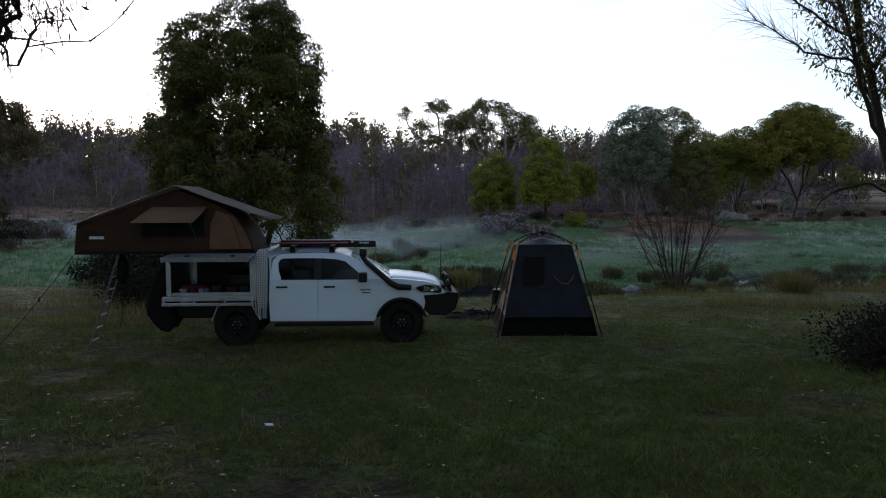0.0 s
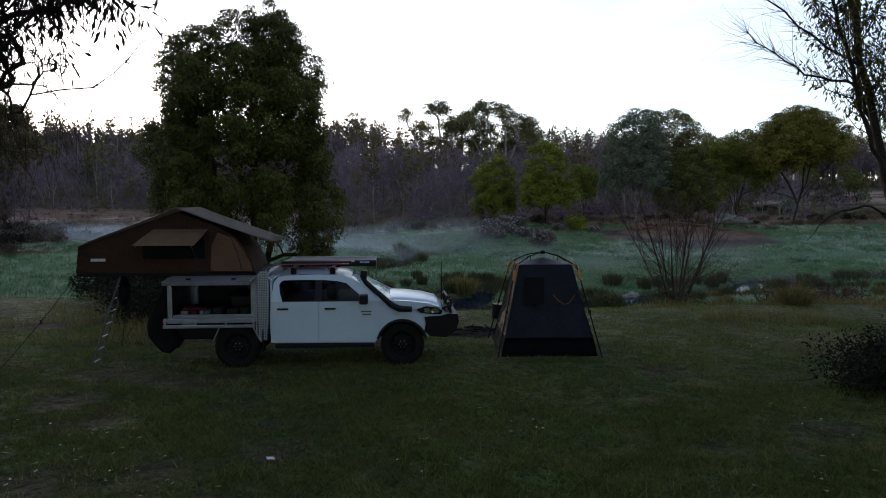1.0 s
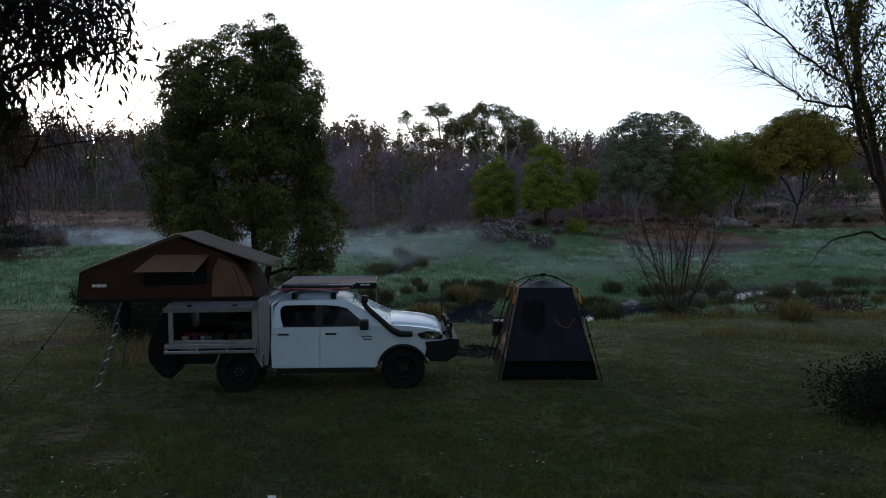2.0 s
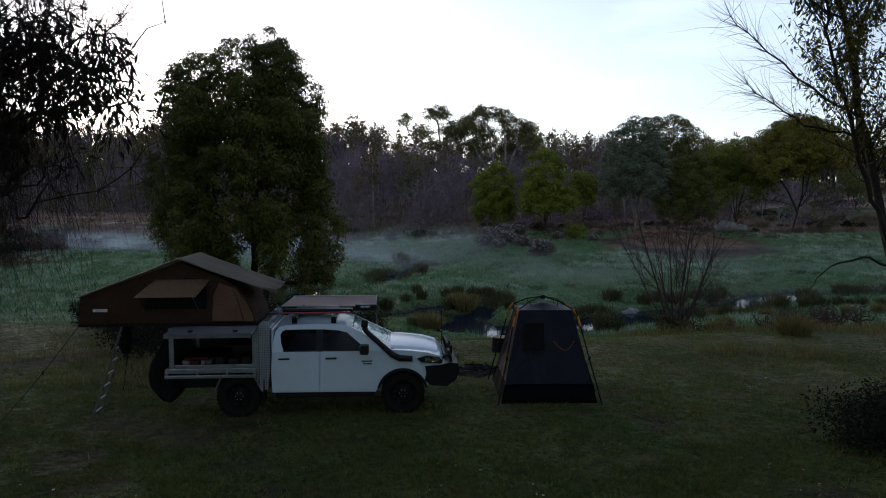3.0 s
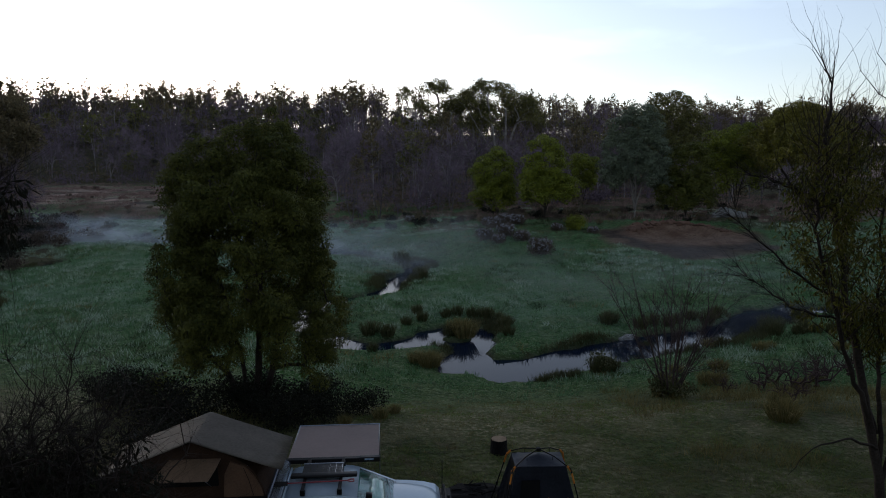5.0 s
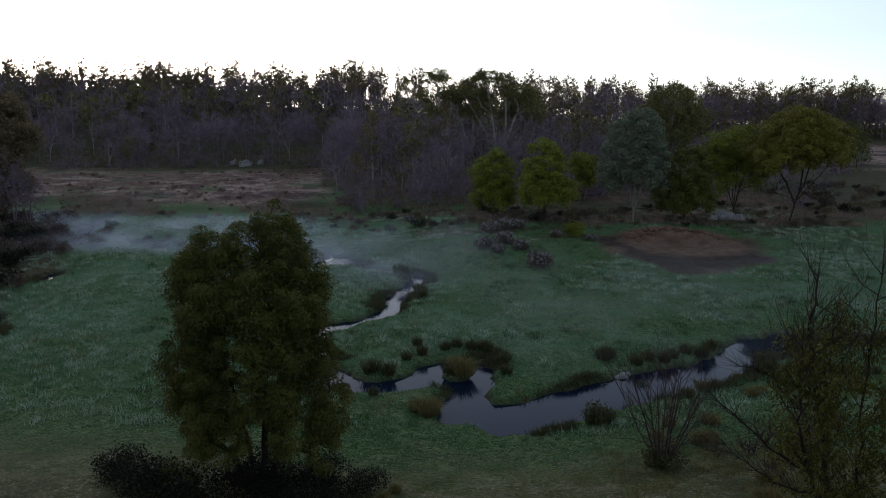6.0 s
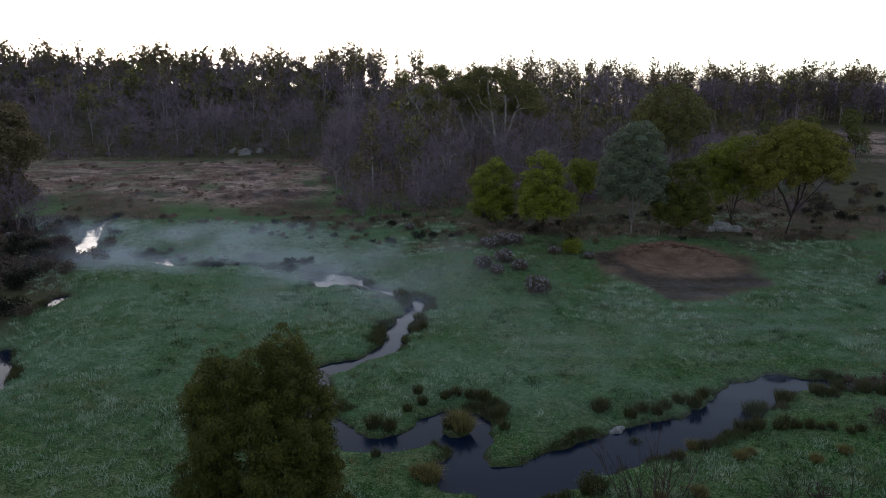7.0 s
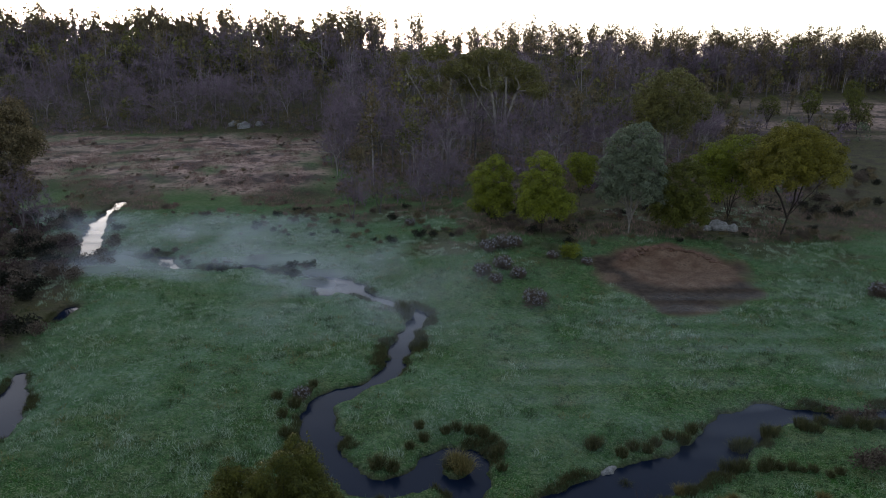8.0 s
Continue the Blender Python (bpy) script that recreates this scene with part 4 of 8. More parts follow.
def cloud_gum(seed, blobs, stems, clumps):
    """A tall open gum: small ragged leaf clouds held up on long bare pale limbs."""
    r = np.random.default_rng(seed)
    tips = in_blobs(r, [(x, y, z, rx * 1.2, ry * 1.2, rz * 1.15) for x, y, z, rx, ry, rz in blobs], clumps, 0.2)
    lines, ends, ways = limbs(r, stems, tips, step=0.9, tip_r=0.036, power=0.44, lift=0.35, wobble=0.12, climb=1.8)
    sizes = 0.5 + 0.7 * r.random(len(ends))
    return tubes(lines), join(shell_leaves(r, ends, sizes, 44, 0.36, 0.075, 0.3, 0.7), leaves(r, ends, 1.0, 14, 0.34, 0.07, 0.6))


plant("tall_gum", 12.8, 158.0, *cloud_gum(51, [(-3.2, 0, 24.0, 3.2, 2.6, 1.6), (1.0, 0, 22.8, 2.6, 2.6, 1.5), (4.4, 0, 20.6, 4.0, 3, 1.6), (-7.6, 0, 20.6, 3.0, 2.4, 1.5), (7.0, 0, 17.2, 2.4, 2, 1.4), (-3.0, 0, 17.6, 2.4, 2, 1.4)],
      [[(0, 0, 0), (-0.8, 0, 6), (-1.6, 0, 13), (-3.0, 0, 21.5)], [(-0.6, 0, 5.5), (1.8, 0, 11), (4.0, 0, 17.5)], [(-1.2, 0, 8.5), (-4.0, 0, 13), (-7.0, 0, 18)], [(1.0, 0, 9.0), (1.2, 0, 15), (1.0, 0, 20)]], 300), M_PALE, M_OLIVELEAF,
      "tall gum with pale limbs and flat dark foliage clouds", "tree", "tall gums above the scrub", scale=0.98)
plant("tall_gum", 0.0, 161.0, *cloud_gum(52, [(-1.2, 0, 24.2, 3.0, 2.6, 1.5), (-8.6, 0, 22.4, 1.5, 1.5, 1.9), (2.0, 0, 20.6, 2.8, 2.4, 1.5), (-4.6, 0, 20.0, 2.2, 2.2, 1.4), (-2.0, 0, 17.0, 2.4, 2, 1.4)],
      [[(0, 0, 0), (0.4, 0, 6), (-0.2, 0, 13), (-1.2, 0, 22.0)], [(0.2, 0, 6.0), (-3.2, 0, 12), (-8.0, 0, 20)], [(0.2, 0, 9.0), (1.4, 0, 14), (2.0, 0, 18.5)]], 210), M_PALE, M_OLIVELEAF,
      "tall gum with pale limbs and flat dark foliage clouds", "tree", "tall gums above the scrub", scale=0.98)
plant("tall_gum", 6.4, 164.0, *cloud_gum(55, [(0, 0, 22.6, 3.2, 2.6, 1.7), (-3.0, 0, 19.6, 2.8, 2.4, 1.6), (3.2, 0, 19.8, 2.8, 2.4, 1.6), (0.4, 0, 16.6, 3.4, 2.4, 1.6)],
      [[(0, 0, 0), (0.3, 0, 6), (0.6, 0, 13), (0.2, 0, 20.5)], [(0.3, 0, 6.5), (-1.6, 0, 12), (-3.0, 0, 17.5)], [(0.4, 0, 8.0), (2.0, 0, 13), (3.2, 0, 18)]], 260), M_PALE, M_OLIVELEAF,
      "tall gum with pale limbs and flat dark foliage clouds", "tree", "tall gums above the scrub", scale=0.98)
plant("tall_gum", 19.0, 166.0, *cloud_gum(56, [(0, 0, 18.6, 3.6, 2.6, 1.6), (-3.2, 0, 15.8, 2.6, 2.4, 1.6), (3.0, 0, 15.4, 2.8, 2.4, 1.5)],
      [[(0, 0, 0), (-0.3, 0, 6), (0.2, 0, 12), (0.2, 0, 17)], [(-0.2, 0, 6.0), (-1.8, 0, 11), (-3.0, 0, 14.5)], [(0, 0, 7.0), (2.0, 0, 11), (3.0, 0, 14)]], 200), M_PALE, M_OLIVELEAF,
      "tall gum with pale limbs and flat dark foliage clouds", "tree", "tall gums above the scrub", scale=0.98)
plant("tall_gum", -65.0, 104.0, *tall_gum(53, [(0, 0, 17.0, 4.0, 3.5, 2.6), (3.0, 0, 13.5, 3.0, 3, 2.0), (-3, 0, 13.5, 3.2, 3, 2.4), (0, 0, 10, 3.6, 3, 2.4), (1.5, 0, 6.5, 2.6, 2.4, 2.0), (-1.0, 0, 4.0, 2.0, 2.0, 1.8)],
      [[(0, 0, 0), (0.4, 0, 6), (-0.4, 0, 12), (0, 0, 17)], [(0.3, 0, 4.0), (2.2, 0, 9), (3.4, 0, 13)]], 190, 100), M_BARK, M_DARKLEAF, "large dark gum at the valley's edge", "tree", "gums at the meadow's edge")
plant("tall_gum", -76.0, 113.0, *tall_gum(54, [(0, 0, 17.0, 3.6, 3.5, 3.0), (2.5, 0, 12.5, 3.0, 3, 2.4), (-3, 0, 12.5, 3.2, 3, 2.4), (0.5, 0, 8, 3, 2.6, 2.4), (0, 0, 4.5, 2.2, 2.2, 2)],
      [[(0, 0, 0), (-0.4, 0, 6), (0.4, 0, 12), (0, 0, 17)]], 120, 100), M_BARK, M_DARKLEAF, "large dark gum at the valley's edge", "tree", "gums at the meadow's edge")


def wiry(seed, h, w, tips=60, per=16, low=0.25, thick=0.03, length=1.3):
    r = np.random.default_rng(seed)
    blobs = [(0, 0, h * 0.7, w * 0.45, w * 0.45, h * 0.26), (w * 0.2, 0, h * 0.5, w * 0.4, w * 0.4, h * 0.25), (-w * 0.2, 0, h * 0.5, w * 0.4, w * 0.4, h * 0.25)]
    stems = [[(0, 0, 0), (0.05 * w, 0, h * low), (0.1 * w, 0, h * 0.55), (0.05 * w, 0, h * 0.85)], [(0, 0, 0.1), (-0.12 * w, 0.1 * w, h * low), (-0.25 * w, 0.1 * w, h * 0.6)]]
    lines, ends, ways = limbs(r, stems, in_blobs(r, blobs, tips, 0.3), step=0.6, tip_r=0.018, power=0.45, lift=0.2)
    return tubes(lines), twigs(r, ends, ways + (0, 0, 0.3), per, length, thick, spread=0.6)


plant("dead_tree", 26.5, 150.0, *wiry(61, 17.5, 5.0, 40, 6, thick=0.05), M_PALE, M_PALE, "pale dead tree with bare upswept limbs", "tree", crown_name="twig_crown")
for i, (x, y, h, w) in enumerate(((-61.5, 100.5, 11, 5), (-58.6, 99.0, 9, 5), (-63.5, 97.0, 8, 5), (-14.5, 112, 10, 6), (-10.5, 116, 9, 5), (-3.0, 116, 8, 5), (1.5, 121, 9, 5))):
    plant("scorched_tree", x, y, *wiry(70 + i, h, w, 60, 20), M_BURNT, M_TWIG, "scorched tree with a haze of bare twigs", "tree", "scorched trees at the wood's edge", crown_name="twig_crown")


# ---- the burnt wood on the hills ----
def wood_kind(seed, h, w, leafy, fine=1.0):
    """Trunk and crown of one tree of the wood; leafy from 0 (bare twigs) to 3 (leafy from the ground); fine below 1 for far ones."""
    r = np.random.default_rng(seed)
    lean = (r.random() - 0.5) * 0.14 * h
    stem = [[(0, 0, -0.5), (lean * 0.3, 0, h * 0.35), (lean * 0.7, 0, h * 0.7), (lean, 0, h * 0.95)]]
    if leafy != 1:
        a = r.random() * 6
        stem.append([(lean * 0.15, 0, h * 0.2), (lean * 0.3 + 0.12 * w * math.cos(a), 0.12 * w * math.sin(a), h * 0.45), (lean * 0.5 + 0.3 * w * math.cos(a), 0.3 * w * math.sin(a), h * 0.8)])
    count = int((26 if leafy < 1 else 18) * (1 if fine == 1 else 0.5))
    big = 1 if fine == 1 else 1.55
    if leafy == 0:
        blobs = [(lean * 0.8, 0, h * 0.66, w * 0.5, w * 0.5, h * 0.30)]
    elif leafy == 1:
        blobs = [(lean * 0.9, 0, h * 0.86, w * 0.42, w * 0.42, h * 0.12), (lean * 0.6, 0, h * 0.64, w * 0.5, w * 0.5, h * 0.16)]
    else:
        blobs = [(lean * 0.8, 0, h * 0.80, w * 0.42, w * 0.42, h * 0.16), (lean * 0.6, 0, h * 0.55, w * 0.5, w * 0.5, h * 0.2)]
        if leafy == 3:
            blobs.append((0, 0, h * 0.25, w * 0.5, w * 0.5, h * 0.2))
    lines, ends, ways = limbs(r, stem, in_blobs(r, blobs, count, 0.45), step=2.6 if fine == 1 else 4.5, tip_r=0.034 * big, power=0.5, lift=0.5, wobble=0.1, climb=2.0)
    V, F = tubes([(P, np.maximum(R, 0.04 * big)) for P, R in lines], 3)
    if leafy == 0:
        C = twigs(r, ends, ways + (0, 0, 0.4), 15 if fine == 1 else 11, 2.6, 0.065 * big, spread=0.75, knots=2)
    elif leafy == 1:
        along = []
        for P, R in lines:
            run = np.concatenate([[0], np.cumsum(np.linalg.norm(np.diff(P, axis=0), axis=1))])
            at_run = np.arange(0.3, run[-1] + 0.6, 0.55 if fine == 1 else 0.8)
            along.append(np.stack([np.interp(at_run, run, P[:, k]) for k in range(3)], -1) + np.maximum(0, at_run - run[-1])[:, None] * (0, 0, 1))
        along = np.concatenate(along)
        along = along[along[:, 2] > h * 0.34]
        C = join(leaves(r, along, 0.55 if fine == 1 else 0.7, 6 if fine == 1 else 5, 0.78, 0.17 if fine == 1 else 0.24, -0.7), twigs(r, ends, ways + (0, 0, 0.5), 4, 1.8, 0.05 * big, spread=0.6, knots=2))
    else:
        C = shell_leaves(r, ends, np.full(len(ends), 1.35), 34 if fine == 1 else 24, 0.70 if fine == 1 else 0.9, 0.19 if fine == 1 else 0.31, -0.1)
    return (V, F), C


SHAPES = ((14, 8, 0), (12, 9, 0), (15, 7, 0), (13, 8, 0), (17, 5, 1), (18, 5.5, 1), (16, 4.5, 1), (16, 7, 2), (13, 6, 2))
KINDS = [wood_kind(100 + i, h, w, leafy) for i, (h, w, leafy) in enumerate(SHAPES)]
FAR_KINDS = [wood_kind(120 + i, h, w, leafy, 0.5) for i, (h, w, leafy) in enumerate(SHAPES + ((9, 6, 3), (10, 7, 3)))]
KIND_MAT = [M_TWIG] * 4 + [M_DARKLEAF] * 3 + [M_OLIVELEAF] * 2
WOOD_LABEL = ["scorched gum with a haze of bare purplish twigs"] * 4 + ["scorched gum furred with dark regrowth"] * 3 + ["surviving gum with a dark olive crown"] * 2
KIND_MESH = [(mesh_data("trunk", *t, M_ASH if i % 3 == 1 else M_BURNT), mesh_data("crown", *c, m)) for i, ((t, c), m) in enumerate(zip(KINDS, KIND_MAT))]


def edge_of_wood(x):
    """How far ahead the wood begins, along the valley."""
    return float(np.interp(x, [-260, -110, -60, -34, -20, -16, 22, 34, 60, 72, 84, 300], [180, 205, 212, 210, 132, 124, 124, 138, 142, 200, 285, 285])) + 4 * float(ripple(x, 0, 9, 41))


r = np.random.default_rng(77)
spots = []
while len(spots) < 840:
    y = 118 + 245 * r.random() ** 0.85
    x = (r.random() * 2 - 1) * (0.70 * y + 18)
    depth = y - edge_of_wood(x)
    if depth < 0 or (depth > 160) or (x > 75 and depth > 55):
        continue
    spots.append((x, y, depth))
while len(spots) < 1090:
    y, x = 284 + 60 * r.random(), 72 + 175 * r.random()
    spots.append((x, y, 60 + y - 284))
while len(spots) < 1290:
    y = 285 + 70 * r.random()
    x = -250 + 330 * r.random()
    spots.append((x, y, 125 + 30 * r.random()))
while len(spots) < 1540:
    y = 300 + 55 * r.random()
    x = -240 + 480 * r.random()
    spots.append((x, y, 160))
while len(spots) < 1840:
    y = 270 + 90 * r.random()
    x = (r.random() * 2 - 1) * (0.70 * y + 18)
    if x < 75 or y > 300:
        spots.append((x, y, 200))
while len(spots) < 1980:
    spots.append((105 + 130 * r.random(), 288 + 55 * r.random(), 200))
while len(spots) < 2110:
    spots.append((-245 + 200 * r.random(), 280 + 70 * r.random(), 200))
spots.sort(key=lambda s: s[2])
rest_V, rest_F, rest_M, at = [], [], [], 0
for i, (x, y, depth) in enumerate(spots):
    leafy_odds = (0.35 if y < 318 else 0.85) if x > 70 else 0.9 if y > 302 else 0.3 if y > 284 else 0.34 if -16 < x < 60 else 0.15
    k = int(r.integers(4, 7 if y > 278 and i % 3 else 9)) if r.random() < leafy_odds else int(r.integers(0, 4))
    s, a = (0.75 + 0.45 * r.random()) * (0.8 if depth < 8 else 1.0) * (1.2 if x > 70 and y > 280 else 0.98 if depth == 160 else (1.12 if x > 0 else 1.26) if y > 278 else 1.08 if y > 245 else 1.0), r.random() * 360
    if depth == 200:
        k, s = int(r.integers(0, 4) if x > 60 and i % 10 < 7 else r.integers(9, 11)), (0.8 + 0.5 * r.random()) * (1.25 if x < -45 else 1.0)
    elif i < 230:
        top = empty("wood_tree", pose(x, y, gz(x, y) - 0.1, 0, 0, a) @ Matrix.Scale(s, 4), WOOD_LABEL[k], "tree", "trees of the scorched wood")
        put("trunk", KIND_MESH[k][0], top)
        put("crown", KIND_MESH[k][1], top)
        continue
    c, q = math.cos(radians(a)) * s, math.sin(radians(a)) * s
    R = np.array([[c, q, 0], [-q, c, 0], [0, 0, s]])
    for (V, F), mi in zip(FAR_KINDS[k], (3 if i % 4 == 0 else 0, 1 if k < 4 else 2 if k < 7 else 4)):
        rest_V.append(V @ R + (x, y, gz(x, y) - 0.1))
        rest_F.append(F + at)
        rest_M.append(np.full(len(F), mi, dtype=np.int32))
        at += len(V)
# scattered trees round the upper paddock
for i, (x, y, k, s) in enumerate(((86, 236, 4, 0.8), (100, 232, 5, 0.75), (106, 246, 1, 0.8), (116, 240, 0, 0.8), (90, 205, 1, 0.6), (74, 232, 7, 0.9), (126, 250, 5, 0.7), (70, 214, 0, 0.9), (66, 176, 1, 0.8), (72, 186, 0, 0.7), (64, 196, 5, 0.8), (80, 196, 1, 0.65), (88, 222, 5, 0.6), (96, 214, 0, 0.6), (110, 226, 6, 0.65), (118, 228, 1, 0.7), (62, 160, 3, 0.7), (68, 150, 1, 0.6), (104, 262, 5, 0.8), (84, 258, 4, 0.8), (94, 266, 2, 0.8), (120, 266, 6, 0.8), (132, 262, 0, 0.8), (76, 205, 2, 0.6), (60, 146, 5, 0.6), (58, 128, 0, 0.55), (64, 134, 1, 0.6), (70, 142, 3, 0.65), (76, 156, 0, 0.7), (84, 168, 1, 0.7), (66, 122, 2, 0.5), (60, 138, 3, 0.7), (78, 176, 2, 0.7), (92, 180, 0, 0.7), (55, 134, 1, 0.75), (52, 128, 0, 0.7))):
    top = empty("wood_tree", pose(x, y, gz(x, y) - 0.1, 0, 0, i * 50) @ Matrix.Scale(s, 4), WOOD_LABEL[k], "tree", "trees round the upper paddock")
    put("trunk", KIND_MESH[k][0], top)
    put("crown", KIND_MESH[k][1], top)
SHRUB_MESH = [(mesh_data("trunk", *FAR_KINDS[k][0], M_BURNT), mesh_data("crown", *FAR_KINDS[k][1], m)) for k, m in ((9, M_DARKLEAF), (10, M_GREYLEAF), (9, M_TWIG))]
for i, (x, y, k, s) in enumerate(((84, 196, 0, 0.9), (98, 200, 1, 0.7), (110, 204, 0, 0.9), (106, 188, 2, 0.7), (120, 210, 2, 0.9), (90, 186, 1, 0.6), (76, 190, 0, 0.8), (70, 172, 2, 0.7), (128, 216, 0, 0.8), (116, 196, 1, 0.6), (80, 212, 2, 0.8), (68, 160, 1, 0.7), (63, 150, 0, 0.7), (74, 150, 2, 0.5), (62, 126, 1, 0.45), (60, 118, 2, 0.4), (70, 134, 0, 0.5))):
    top = empty("wood_tree", pose(x, y, gz(x, y) - 0.1, 0, 0, i * 50) @ Matrix.Scale(s, 4), "bushy young gum leafy to the ground", "tree", "young trees round the upper paddock")
    put("trunk", SHRUB_MESH[k][0], top)
    put("crown", SHRUB_MESH[k][1], top)
# bare saplings and undergrowth between the trunks
uy = 122 + 225 * r.random(26000) ** 0.8
ux = (r.random(26000) * 2 - 1) * (0.70 * uy + 18)
inside = np.array([y - edge_of_wood(x) for x, y in zip(ux, uy)])
ok = (inside > 1) & (inside < 150) & ~((ux > 75) & (inside > 85)) & (ripple(ux, uy, 8, 71) > -0.3)
ux, uy = ux[ok], uy[ok]
uz = ground_height(ux, uy) + 0.2 + 4.5 * r.random(len(ux)) ** 1.5
spots3 = np.stack([ux, uy, uz], -1)
half = len(ux) * 2 // 3
up = np.tile(np.array([[0.0, 0.0, 1.2]]), (half, 1))
for (V, F), mi in ((twigs(r, spots3[:half], up, 1, 2.6, 0.07, spread=0.4, knots=2), 1), (leaves(r, spots3[half:] * (1, 1, 1) - (0, 0, 0.4), 0.7, 3, 0.8, 0.2, -0.3), 2)):
    rest_V.append(V)
    rest_F.append(F + at)
    rest_M.append(np.full(len(F), mi, dtype=np.int32))
    at += len(V)
for k in range(300):
    x = -115 + 180 * r.random()
    y = edge_of_wood(x) - 1 + 26 * r.random() ** 1.4
    sc, a = 0.22 + 0.22 * r.random(), r.random() * 6.28
    (tv, tf), (cv2, cf) = FAR_KINDS[int(r.integers(0, 4)) if r.random() < 0.7 else 9 + k % 2]
    c, q = math.cos(a) * sc * 1.3, math.sin(a) * sc * 1.3
    V, F = join((tv, tf), (cv2, cf))
    rest_V.append(V * (1, 1, 1) @ np.array([[c, q, 0], [-q, c, 0], [0, 0, sc]]) + (x, y, gz(x, y) - sc * 3.5))
    rest_F.append(F + at)
    rest_M.append(np.full(len(F), 1 if k % 3 else 2, dtype=np.int32))
    at += len(V)
far_me = mesh_data("far_wood", np.concatenate(rest_V), np.concatenate(rest_F), M_BURNT)
far_me.materials.append(M_TWIG)
far_me.materials.append(M_DARKLEAF)
far_me.materials.append(M_ASH)
far_me.materials.append(M_OLIVELEAF)
far_me.polygons.foreach_set("material_index", np.concatenate(rest_M))
tagged(put("far_wood", far_me), "scorched gum wood climbing the far hillside", "wood", kind="stuff")
del rest_V, rest_F, rest_M


# unseen trees added behind the camp clearing to hold back sky light
for i in range(110):
    x, y = -62 + 124 * r.random(), -6 - 30 * r.random()
    if i >= 70:  # and along both flanks of the clearing, added to shade the lawn
        x, y = (-1 if i % 5 < 3 else 1) * (17 + 26 * r.random()), -8 + 24 * r.random()
        x *= 1 + 0.02 * max(0.0, y)
    k, s = int(r.integers(5, 9)), 0.9 + 0.45 * r.random()
    top = empty("wood_tree", pose(x, y, gz(x, y) - 0.1, 0, 0, i * 77) @ Matrix.Scale(s, 4), WOOD_LABEL[k], "tree", "trees behind the clearing")
    put("trunk", KIND_MESH[k][0], top)
    put("crown", KIND_MESH[k][1], top)


# ---- bushes ----
def bush(seed, w, h, clumps, per, leaf, leafw=0.3):
    r = np.random.default_rng(seed)
    blobs = [(w * 0.25 * math.cos(a), w * 0.25 * math.sin(a), h * 0.5, w * 0.3, w * 0.3, h * 0.42) for a in (0.3, 1.9, 3.4, 5.0)]
    stems = [[(0, 0, 0), (0.1 * w * math.cos(a), 0.1 * w * math.sin(a), h * 0.4)] for a in (0.0, 2.0, 4.0)]
    lines, ends, ways = limbs(r, stems, in_blobs(r, blobs, clumps, 0.45), step=max(0.15, h * 0.2), tip_r=0.006, lift=0.2)
    return tubes(lines), leaves(r, ends, 0.16 * w + 0.05, per, leaf, leaf * leafw * 0.5, 0.1)


HEATH_BUSH = bush(84, 2.4, 1.5, 24, 20, 0.28, 0.5)
fr = np.random.default_rng(86)
tips = in_blobs(fr, [(0.55 * math.cos(a), 0.55 * math.sin(a), 0.8, 0.7, 0.7, 0.75) for a in (0.3, 1.9, 3.4, 5.0)], 130, 0.9)
FROST_CAP = mesh_data("frost_cap", *leaves(fr, tips[tips[:, 2] > 0.7], 0.10, 14, 0.13, 0.032, -0.5), M_FROSTLEAF)
NEAR_BUSH, FROST_BUSH, DARK_BUSH = bush(81, 1.8, 1.0, 80, 70, 0.07, 0.5), bush(82, 2.2, 1.6, 60, 40, 0.17, 0.5), bush(83, 2.4, 1.6, 70, 36, 0.12, 0.5)
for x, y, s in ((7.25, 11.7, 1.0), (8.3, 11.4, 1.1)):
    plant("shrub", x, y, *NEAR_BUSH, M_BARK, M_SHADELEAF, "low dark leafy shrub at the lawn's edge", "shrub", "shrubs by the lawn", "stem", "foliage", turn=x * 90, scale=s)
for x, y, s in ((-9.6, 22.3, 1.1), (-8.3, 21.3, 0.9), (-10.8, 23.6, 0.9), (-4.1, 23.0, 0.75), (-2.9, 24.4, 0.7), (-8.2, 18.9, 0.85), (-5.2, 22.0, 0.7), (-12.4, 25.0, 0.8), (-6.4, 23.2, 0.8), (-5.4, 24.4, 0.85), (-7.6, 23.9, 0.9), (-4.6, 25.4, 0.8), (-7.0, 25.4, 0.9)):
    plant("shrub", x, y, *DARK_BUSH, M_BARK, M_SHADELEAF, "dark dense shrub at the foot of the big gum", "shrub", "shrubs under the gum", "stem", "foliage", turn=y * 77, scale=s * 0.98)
for x, y, s in ((6.0, 89.5, 1.0), (8.0, 90.2, 1.1), (9.6, 90.6, 0.9), (4.8, 80.5, 0.9), (7.4, 82.5, 1.0), (9.0, 79.5, 0.8), (6.2, 78.0, 0.7), (10.0, 71.5, 1.15), (14.0, 86.0, 0.6), (18.0, 84.0, 0.6), (-11.5, 52.0, 0.6), (-5.0, 106, 0.7), (49.0, 74.5, 1.0), (51.0, 75.5, 0.8)):
    put("frost_cap", FROST_CAP, plant("frosted_bush", x, y, *FROST_BUSH, M_BARK, M_SCRUB, "rounded bush whitened with frost on the meadow", "bush", "frosted bushes", "stem", "foliage", turn=x * 31, scale=s), "white frosted shoots")
for x, y, s in ((-46.8, 86.4, 0.6), (-48.8, 87.0, 0.65), (-45.0, 86.0, 0.55), (-50.6, 88.4, 0.6)):
    plant("heath_bush", x, y, *HEATH_BUSH, M_BARK, M_SHADELEAF, "low dark bush beside the upper creek", "bush", "heath bushes", "stem", "foliage", turn=x * 31, scale=s)
